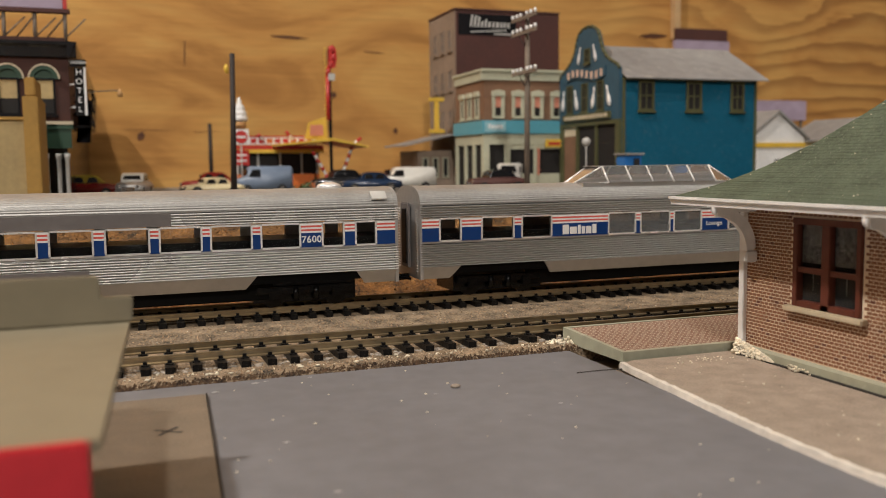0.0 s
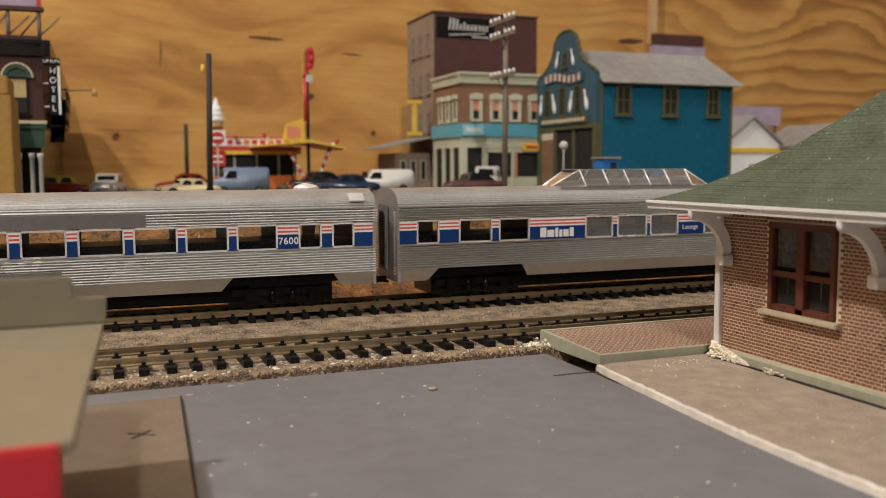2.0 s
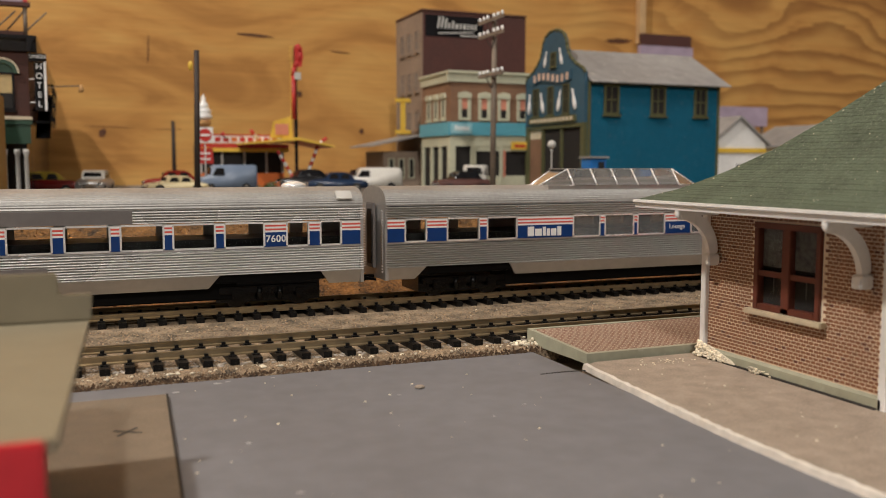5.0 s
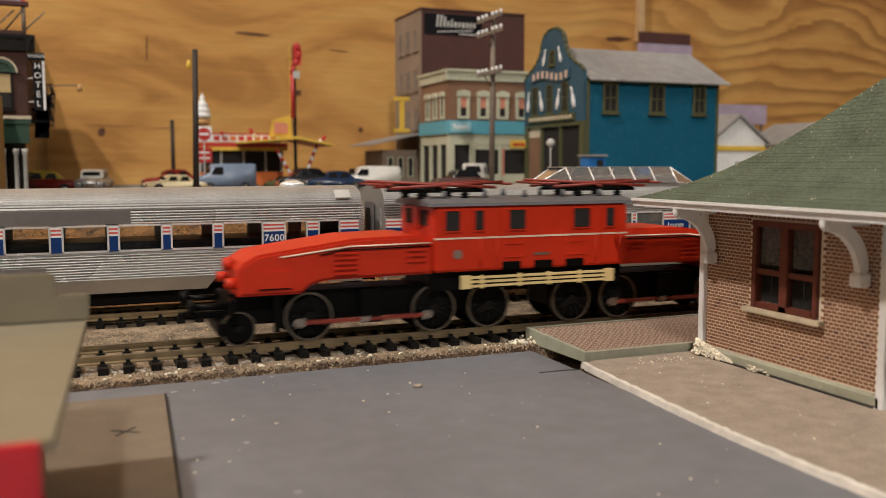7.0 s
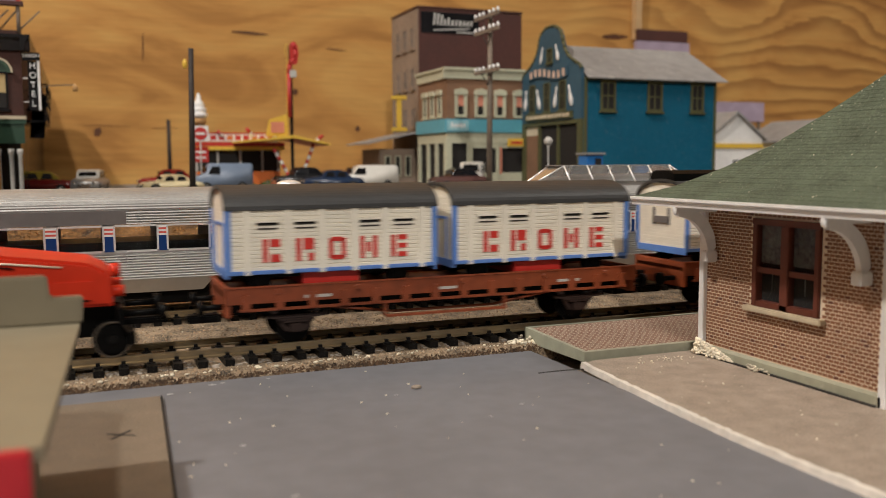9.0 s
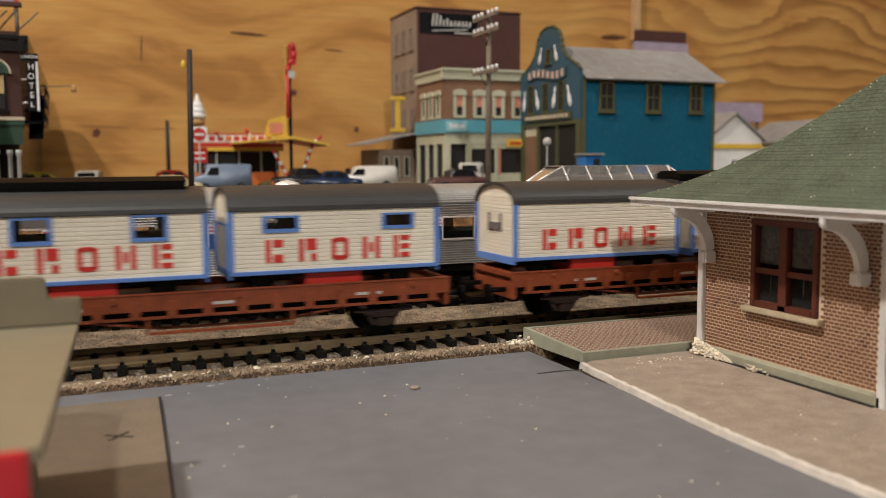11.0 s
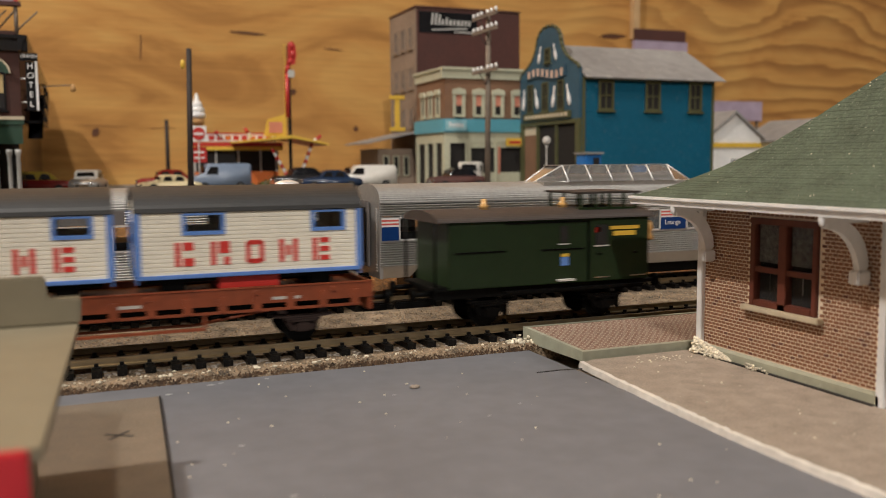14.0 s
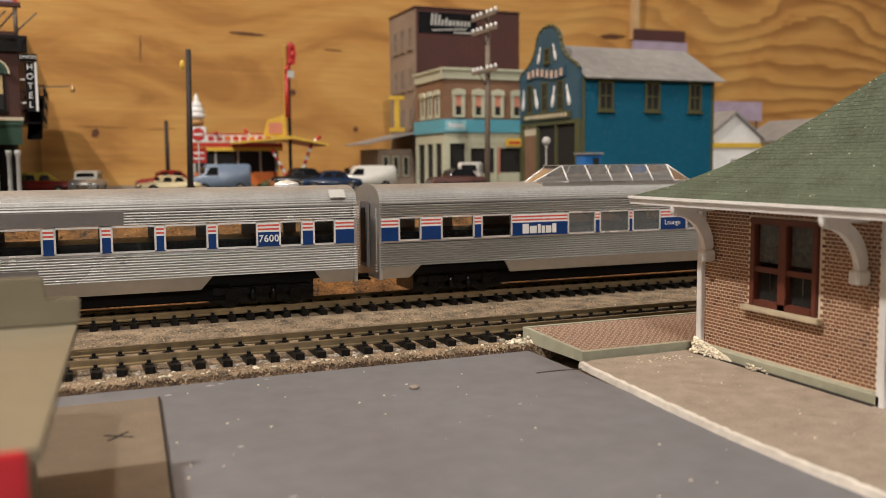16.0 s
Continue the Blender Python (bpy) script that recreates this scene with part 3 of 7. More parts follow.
def pavement():
    setting("pavement", prism(B(), [(0.1372, 0.2290), (0.1440, 0.2322), (0.1820, 0.2322), (0.1820, 0.04), (0.1330, 0.04), (0.1318, 0.1182), (0.1322, 0.1544), (0.1332, 0.174)], "z", -0.0103, -0.0054), CARD_TAN, "speckled tan card pavement in front of the station", "pavement")
    rnd = random.Random(8)
    pts = [(0.1376, 0.2278), (0.1352, 0.200), (0.1332, 0.174), (0.1327, 0.165), (0.1322, 0.1544), (0.1320, 0.136), (0.1325, 0.1182), (0.134, 0.06)]
    bm = B()
    prev = None
    for (xa, ya), (xb, yb) in zip(pts, pts[1:]):
        for k in range(10):
            x, y = xa + (xb - xa) * k / 10, ya + (yb - ya) * k / 10
            w, h = 0.0010 + rnd.uniform(-0.0001, 0.0001), -0.0046 + rnd.uniform(-0.0002, 0.0002)
            ring = [bm.verts.new(c) for c in ((x - w, y, -0.0064), (x - w * 0.8, y, h), (x + w * 0.8, y, h), (x + w, y, -0.0058))]
            if prev:
                for j in range(3):
                    bm.faces.new((prev[j], prev[j + 1], ring[j + 1], ring[j]))
            prev = ring
    bmesh.ops.recalc_face_normals(bm, faces=bm.faces[:])
    setting("kerb", bm, CURB_M, "rough white strip edging the tan pavement", "kerb")
    # black strip stands in for the shade where plinth meets pavement
    setting("kerb_shadow_gap", bx(B(), SX - 0.0022, SX - 0.0011, 0.159, 0.222, -0.0056, -0.0050), INK, "black strip painted as the shadow gap along the station plinth", "glue line")


pavement()


def tilted(bm, pts, lo, hi, sink=1.0):
    """A slab on a plan outline that leans up towards the track: lo and hi are its faces along the front edge."""
    rise = lambda y: (y - 0.2345) * 0.103
    va = [bm.verts.new((x, y, lo + rise(y) * sink)) for x, y in pts]
    vb = [bm.verts.new((x, y, hi + rise(y))) for x, y in pts]
    n = len(pts)
    bm.faces.new(va[::-1]), bm.faces.new(vb)
    for i in range(n):
        bm.faces.new((va[i], va[(i + 1) % n], vb[(i + 1) % n], vb[i]))
    bmesh.ops.recalc_face_normals(bm, faces=bm.faces[:])
    return bm


def platform():
    th = setting("platform", tilted(B(), [(0.1420, 0.2345), (0.60, 0.2345), (0.60, 0.2652), (0.1370, 0.2652)], -0.0064, -0.0037, 0.45), PLINTH, "low sage-edged platform paved with red brick, leaning on the tie ends", "platform")
    part("paving", tilted(B(), [(0.1434, 0.2359), (0.60, 0.2359), (0.60, 0.2640), (0.1388, 0.2640)], -0.0037, -0.0034), PAVING, th, "fine red brick paving")
    for pts in ([(0.1420, 0.2345), (0.60, 0.2345), (0.60, 0.2358), (0.1432, 0.2358)], [(0.1387, 0.2641), (0.60, 0.2641), (0.60, 0.2652), (0.1370, 0.2652)], [(0.1420, 0.2346), (0.1432, 0.2359), (0.1386, 0.2640), (0.1370, 0.2651)]):
        part("edge_strip", tilted(B(), pts, -0.0037, -0.0032), PLINTH, th, "chipped sage edge strip")


platform()


def card_pad():
    th = thing("card_pad", "tan card base with a hand-drawn cross on the grey road", "card base")
    part("card", prism(B(), [(0.0162, 0.2412), (-0.13, 0.2412), (-0.13, 0.10), (0.0098, 0.10)], "z", -0.0062, -0.0054), PAD_M, th)
    part("dark_edge", prism(B(), [(0.0168, 0.2414), (0.0163, 0.2414), (0.0099, 0.10), (0.0104, 0.10)], "z", -0.0062, -0.0053), INK, th, "thin black line along the card edge")
    for a in (28, -22):
        o = part("cross_stroke", bx(B(), -0.0036, 0.0036, -0.00042, 0.00042, 0, 0.00005), INK, th, "black marker stroke")
        o.matrix_basis = pose(0.0052, 0.2092, -0.0054, 0, 0, 1.7 * a + 4)


card_pad()


def near_building():
    th = thing("shop", "cream flat-roofed shop with stepped parapet and red sign board", "shop")
    y0, y1 = 0.104, 0.186
    part("shop_room", bx(B(), -0.125, -0.0105, y0 + 0.001, y1 - 0.0015, -0.0054, 0.0235), CREAM, th)
    part("roof", prism(B(), [(-0.13, y1), (-0.0020, y1), (-0.0056, y0), (-0.13, y0)], "z", 0.0235, 0.0250), CREAM, th, "flat cream roof")
    par = B()
    prism(par, [(-0.13, 0.0250), (-0.0015, 0.0250), (-0.0012, 0.0303), (-0.0072, 0.0303), (-0.0076, 0.0346), (-0.13, 0.0350)], "y", y1 - 0.0016, y1 + 0.0006)
    bmesh.ops.bevel(par, geom=par.edges[:], offset=0.0004, segments=2, affect="EDGES")
    part("parapet", par, CREAM, th, "stepped cream parapet")
    sign = part("sign_board", bx(B(), -0.09, -0.0068, y0 - 0.0016, y0 - 0.0001, 0.010, 0.0252, 0.0003), RED_SIGN, th, "red sign board with white lettering")
    for i in range(3, 9):
        part("lettering_bar", bx(B(), -0.0125 - i * 0.007, -0.0095 - i * 0.007, y0 - 0.0019, y0 - 0.0017, 0.0160, 0.0215), WHITE, sign, "white bar")


near_building()


# ---- standing passenger cars ----
def silver_car(name, label, x0, x1, windows, panels, cuts, shell, ribm, bare=(), frosted=9.0):
    """x0..x1: ends. windows: (xa, xb). panels: (xa, xb) striped plates. cuts: wheel openings in the skirt."""
    th = thing(name, label, "passenger car", "standing train", (0, YR, 0))
    W = 0.0165
    za, zb, zc, zd = 0.0137, 0.0234, 0.0338, 0.0395
    def rib_outline(s, lo, hi, n):
        pts = [(s * (W - 0.0027), lo)]
        d = (hi - lo) / n
        deep = 0.18 if ribm is SILVER_FLAT else 1.0
        for i in range(n):
            for k, r in ((0.0, -0.0024), (0.02, 0.0000), (0.09, 0.0003), (0.18, 0.0005), (0.28, 0.0006), (0.38, 0.0005), (0.48, 0.0003), (0.55, 0.0000), (0.57, -0.0024)):
                pts.append((s * (W + r * (deep if r < 0 else 1)), lo + d * (i + k)))
        pts.append((s * (W - 0.0024), hi))
        pts.append((s * (W - 0.0027), hi))
        return pts
    for s in (-1, 1):
        part("lower_fluting", prism(B(), rib_outline(s, za, zb, 10), "x", x0, x1), ribm, th, "bright horizontal fluting")
        gaps = sorted(bare)
        xs = x0
        for a, b in gaps + [(x1, x1)]:
            if a > xs:
                part("upper_fluting", prism(B(), rib_outline(s, zc + 0.0003, zd - 0.0004, 5), "x", xs, a), ribm, th)
            if b > a:
                part("plain_panel", bx(B(), a, b, s * W - 0.0005, s * W + 0.0005, zc + 0.0003, zd - 0.0004), GREY_PANEL, th, "dull grey unfluted panel")
            xs = b
        # window band
        xs = x0
        for a, b in sorted(windows) + [(x1, x1)]:
            if a > xs:
                part("pier", bx(B(), xs, a, s * W - 0.0005 - 0.00002, s * W + 0.0005, zb, zc), shell, th)
            if b > a:
                zl, zh = zb + 0.0012, zc - 0.0006
                bm = B()
                bx(bm, a, b, s * W - 0.0005, s * W + 0.0005, zb, zl)
                bx(bm, a, b, s * W - 0.0005, s * W + 0.0005, zh, zc)
                part("window_rail", bm, shell, th)
                fr = B()
                t = 0.0007
                yo, yi = s * W + s * 0.0002, s * W + s * 0.0008
                for q in ((a, b, zl - t, zl), (a, b, zh, zh + t), (a - t, a, zl, zh), (b, b + t, zl, zh)):
                    bx(fr, q[0], q[1], min(yo, yi), max(yo, yi), q[2], q[3])
                w = part("window_frame", fr, SILVER, th, "bright metal window frame")
                part("pane", bx(B(), a, b, s * W - 0.0002, s * W, zl, zh), SMOKE if a > frosted else GLASS, w).visible_shadow = False
            xs = b
        xs = x0 + 0.001
        for a, b in sorted(cuts) + [(x1 - 0.001, x1 - 0.001)]:
            bm = B()
            lo = 0.0085
            prism(bm, [(xs - (0.0035 if xs > x0 + 0.002 else 0), za), (a + (0.0035 if a < x1 - 0.002 else 0), za), (a, lo + 0.0006), (a - 0.0006, lo), (xs + 0.0006, lo), (xs, lo + 0.0006)], "y", s * W - 0.0006, s * W + 0.0003)
            for v in bm.verts:
                v.co.y -= s * 0.55 * (za - v.co.z)
            part("skirt", bm, shell, th, "smooth lower skirt")
            xs = b
        for a, b in panels:
            y = s * (W + 0.0005)
            lo, hi = min(y, y + s * 0.0002), max(y, y + s * 0.0002)
            part("blue_plate", bx(B(), a, b, lo, hi, zb + 0.0008, 0.0298), BLUE_DECAL, th, "navy blue stripe plate")
            h = (0.0334 - 0.0298) / 5
            for i in range(5):
                part("stripe", bx(B(), a, b, lo, hi, 0.0298 + h * i, 0.0298 + h * (i + 1)), (WHITE_DECAL, RED_DECAL)[i % 2], th)
    # roof
    pts = []
    for i in range(61):
        w = math.pi * i / 60
        c, sn = math.cos(w), math.sin(w)
        r = 1 + (0.008 if i % 2 else 0) * (0 if 20 < i < 40 else 1)
        pts.append((W * 1.0 * math.copysign(abs(c) ** 0.75, c) * r, zd - 0.0004 + 0.0078 * sn ** 0.85 * r))
    part("roof", prism(B(), pts, "x", x0 + 0.0015, x1 - 0.0015), ROOF_SILVER, th, "finely ribbed silver roof")
    pts2 = [(a * 1.012, zd - 0.0004 + (b - zd + 0.0004) * 1.02) for a, b in pts]
    for xa, xb in ((x0, x0 + 0.0016), (x1 - 0.0016, x1)):
        part("roof_end", prism(B(), pts2, "x", xa, xb), ROOF_SILVER, th, "rounded silver roof end")
    for xa, xb in ((x0 - 0.0001, x0 + 0.0012), (x1 - 0.0012, x1 + 0.0001)):
        part("end_wall", bx(B(), xa, xb, -W, W, 0.0085, zd), shell, th)
        dxx = -0.0022 if xa < x0 + 0.01 else 0.0013
        dia = part("diaphragm", bx(B(), xa + dxx + 0.0006, xa + dxx + 0.0017, -0.0052, 0.0052, 0.0125, 0.0400, 0.0004), GREY_PANEL, th, "grey end gangway")
        part("end_door", bx(B(), xa + dxx + 0.0003, xa + dxx + 0.0020, -0.0030, 0.0030, 0.0140, 0.0375, 0.0003), BLACK, dia, "black gangway door")
        for sgn in (-1, 1):
            bm = B()
            xo = xa - 0.0004 if xa < x0 + 0.01 else xb
            for k in range(22):
                bx(bm, xo, xo + 0.0004, sgn * 0.0125 - 0.0007, sgn * 0.0125 + 0.0007, 0.0115 + k * 0.0012, 0.0120 + k * 0.0012)
            part("grab_ladder", bm, SILVER, th, "small bright rungs")
    part("floor_pan", bx(B(), x0 + 0.001, x1 - 0.001, -W + 0.0012, W - 0.0012, 0.0105, 0.0136), BLACK, th)
    part("seat_block", bx(B(), x0 + 0.004, x1 - 0.004, -W + 0.004, W - 0.004, 0.0137, 0.0273), BLACK, th, "dark interior fittings")
    # underfloor gear as one big black box, which also supplies the shade below
    part("underframe", bx(B(), x0 + 0.05, x1 - 0.05, -0.0115, 0.0115, 0.0035, 0.0104, 0.0005), BLACK, th, "black underfloor equipment, enlarged to stand for the shade under the car")
    for a, b in cuts:
        c = (a + b) / 2
        bm = B()
        for s in (-1, 1):
            bx(bm, c - 0.0195, c + 0.0195, s * 0.0118 - 0.0008, s * 0.0118 + 0.0008, 0.0055, 0.0085, 0.0004)
            for k in (-0.0125, 0.0125):
                bx(bm, c + k - 0.0022, c + k + 0.0022, s * 0.0126 - 0.0008, s * 0.0126 + 0.0008, 0.0035, 0.0075, 0.0004)
            rod(bm, (c - 0.004, s * 0.0124, 0.003), (c - 0.004, s * 0.0124, 0.008), 0.0012)
            rod(bm, (c + 0.004, s * 0.0124, 0.003), (c + 0.004, s * 0.0124, 0.008), 0.0012)
        # added solid block: makes the darkness behind the frames, hiding the lit ground
        bx(bm, c - 0.0205, c + 0.0205, -0.0105, 0.0105, 0.0022, 0.0104)
        tr = part("truck", bm, TRUCK_M, th, "glossy black sprung truck with an added block for the dark behind it")
        for k in (-0.0125, 0.0125):
            wb = B()
            for s in (-1, 1):
                rod(wb, (c + k, s * 0.0070, 0.0053), (c + k, s * 0.0092, 0.0053), 0.0053, seg=20)
            rod(wb, (c + k, -0.007, 0.0053), (c + k, 0.007, 0.0053), 0.001)
            part("wheelset", wb, TRUCK_M, tr)
    for xe, d in ((x0, -1), (x1, 1)):
        bm = B()
        bx(bm, min(xe, xe + d * 0.006), max(xe, xe + d * 0.006), -0.0012, 0.0012, 0.0070, 0.0095, 0.0003)
        part("coupler", bm, BLACK, th)
    return th


pitch = 0.0187
coach_windows = [(-0.0256 - k * pitch, -0.0140 - k * pitch) for k in range(8, 0, -1)] + [(-0.0280, -0.0142), (-0.0093, 0.0052), (0.0096, 0.0239), (0.0280, 0.0425), (0.0468, 0.0611), (0.0706, 0.0785), (0.0840, 0.0917)]
coach_windows = [w for w in coach_windows if not (-0.045 < w[0] < -0.0281)] + [(-0.0467, -0.0328)]
coach_windows = sorted({(round(a, 4), round(b, 4)) for a, b in coach_windows})
coach_panels = [(b + 0.0005, c - 0.0005) for (a, b), (c, d) in zip(coach_windows, coach_windows[1:])] + [(0.0924, 0.1000)]
coach = silver_car("coach", "fluted silver coach with navy window stripes on the rear track", -0.197, 0.1014, coach_windows, coach_panels, [(-0.160, -0.114), (0.0408, 0.0873)], SILVER_FLAT, SILVER, [(-0.19, 0.0135)])
for k, ch in enumerate("7600"):
    lettering(ch, 0.0037, WHITE_DECAL, at(0.0659 + (k - 1.5) * 0.0020, -0.0174, 0.0272), coach, "digit", 0.00006, "white digit of the car number", 0.00006)
hatch = part("roof_hatch", bx(B(), 0.0905, 0.0970, -0.0024, 0.0024, 0, 0.0007, 0.0002), TRIM_GREY, coach, "pale square roof hatch")
hatch.matrix_basis = pose(0, -0.0150, 0.0435, 42, 0, 0)
part("roof_vent", ball(B(), (0.077, 0, 0.0472), 0.0045, 1.2, 1, 0.45), SILVER, coach, "shiny domed roof vent")
part("side_plate", bx(B(), -0.06, -0.0155, -0.0173, -0.0170, 0.0160, 0.0190), GREY_PANEL, coach, "dull grey plate on the lower side")

dome_windows = [(0.1195, 0.1281), (0.1382, 0.1521), (0.1566, 0.1699), (0.1985, 0.2114), (0.2149, 0.2293), (0.2323, 0.2463), (0.262, 0.275), (0.29, 0.305), (0.32, 0.335), (0.36, 0.372)]
dome_panels = [(0.1115, 0.1190), (0.1287, 0.1376), (0.1526, 0.1561), (0.1705, 0.1978), (0.2119, 0.2144), (0.2298, 0.2318), (0.2470, 0.2610)]
dome = silver_car("dome_car", "satin silver dome lounge car with navy stripes", 0.1109, 0.409, dome_windows, dome_panels, [(0.1249, 0.1705), (0.345, 0.391)], SILVER_FLAT, SILVER_FLAT, (), 0.19)
for i, (w, h) in enumerate(((0.0030, 0.0034), (0.0034, 0.0026), (0.0014, 0.0032), (0.0016, 0.0026), (0.0026, 0.0026), (0.0020, 0.0033))):
    xx = 0.1755 + sum((0.0030, 0.0034, 0.0014, 0.0016, 0.0026)[:i]) + i * 0.0005
    part("logo_bar", bx(B(), xx, xx + w, -0.0174, -0.01722, 0.0250, 0.0250 + h * 1.22, 0.00005), WHITE_DECAL, dome, "white bar of the car-side mark")
lettering("Lounge", 0.0030, WHITE_DECAL, at(0.2535, -0.0174, 0.0274), dome, "lettering", 0.00006, "white word on navy plate")


def dome_top():
    xs = [0.186, 0.2005, 0.2125, 0.2235, 0.2345, 0.2455, 0.2572, 0.2745]
    # glazed dome over the roof: sloping ends, five panes a side
    g = part("dome", bx(B(), 0.188, 0.272, -0.0125, 0.0125, 0.0440, 0.0468), SILVER_FLAT, dome, "raised observation dome with clear panes")
    top, low, yt, yl = 0.0540, 0.0468, 0.0070, 0.0132
    tp = B()
    bx(tp, 0.1985, 0.2585, -yt, yt, top - 0.0002, top + 0.0003, 0.0001)
    part("dome_roof", tp, SILVER_FLAT, g)
    pl = B()
    for s in (-1, 1):
        for a, b in zip(xs[1:-1], xs[2:-1]):
            vs = [pl.verts.new(c) for c in ((a, s * yl, low), (b, s * yl, low), (b, s * yt, top), (a, s * yt, top))]
            pl.faces.new(vs)
        for xa, xb in ((xs[0], xs[1]), (xs[-1], xs[-2])):
            pl.faces.new([pl.verts.new(c) for c in ((xa, s * 0.004, low - 0.001), (xb, s * yl, low), (xb, s * yt, top))])
    for xa, xb in ((xs[0], xs[1]), (xs[-1], xs[-2])):
        pl.faces.new([pl.verts.new(c) for c in ((xa, -0.004, low - 0.001), (xa, 0.004, low - 0.001), (xb, yt, top), (xb, -yt, top))])
    part("dome_glazing", pl, SMOKE, g, "clear dusty dome panes")
    for s in (-1, 1):
        for x in xs[1:-1]:
            part("dome_rib", rod(B(), (x, s * yl, low), (x, s * yt, top), 0.00045, seg=6), SILVER, g, "bright pane rib")
        for xa, xb in ((xs[0], xs[1]), (xs[-1], xs[-2])):
            part("dome_rib", rod(B(), (xa, s * 0.004, low - 0.001), (xb, s * yt, top), 0.0004, seg=6), SILVER, g)
            part("dome_rib", rod(B(), (xa, s * 0.004, low - 0.001), (xb, s * yl, low), 0.0004, seg=6), SILVER, g)


dome_top()
part("hose", rod(B(), (0.1015, -0.004, 0.0095), (0.1108, -0.003, 0.0075), 0.0006), BLACK, coach, "black coupling hose")


# ---- moving train: things are built at their own origin and keyed along the front track ----
AXLE_M = mat("deep_dark_brown", (0.022, 0.009, 0.006), 0.6, vary=0.2)
MOVERS = []     # (thing, place in the train)
TURNERS = []    # (wheelset, local centre, radius)
RODS = []       # (rod, local centre, crank radius, wheel radius)


def wheelset(parent, x, r, half, material, spokes=0, rim=None):
    bm = B()
    for s in (-1, 1):
        rod(bm, (0, s * (half - 0.0010), 0), (0, s * (half + 0.0010), 0), r * 0.80, seg=24)
        rod(bm, (0, s * (half - 0.0012), 0), (0, s * (half - 0.0006), 0), r * 1.06, seg=24)
    rod(bm, (0, -half, 0), (0, half, 0), 0.0010, seg=8)
    w = part("wheelset", bm, material, parent, "black wheels on an axle")
    w.matrix_basis = pose(x, 0, r)
    if rim:
        tb = B()
        seg = 28
        for s in (-1, 1):
            for k in range(seg):
                a, b = 2 * math.pi * k / seg, 2 * math.pi * (k + 1) / seg
                y0, y1 = s * (half + 0.0004), s * (half + 0.0013)
                q = [(rr * math.cos(t), y, rr * math.sin(t)) for t, rr, y in ((a, r, y0), (b, r, y0), (b, r, y1), (a, r, y1), (a, r * 0.91, y1), (b, r * 0.91, y1))]
                v = [tb.verts.new(c) for c in q]
                tb.faces.new((v[0], v[1], v[2], v[3]))
                tb.faces.new((v[3], v[2], v[5], v[4]))
        bmesh.ops.remove_doubles(tb, verts=tb.verts[:], dist=1e-6)
        bmesh.ops.recalc_face_normals(tb, faces=tb.faces[:])
        part("tyre", tb, rim, w, "worn bright tyre")
        for s in (-1, 1):
            part("hub", rod(B(), (0, s * (half + 0.0008), 0), (0, s * (half + 0.0022), 0), r * 0.22, seg=12), IRON, w)
            for k in range(spokes):
                a = 2 * math.pi * k / spokes
                part("spoke", rod(B(), (0, s * (half + 0.0011), 0), (r * 0.90 * math.cos(a), s * (half + 0.0011), r * 0.90 * math.sin(a)), 0.0003, seg=6), IRON, w)
            if spokes:
                part("crank", bx(B(), -0.0012, 0.0046, s * (half + 0.0018) - 0.0004, s * (half + 0.0018) + 0.0004, -0.0012, 0.0012, 0.0003), IRON, w)
    TURNERS.append((w, (x, 0, r), r))
    return w


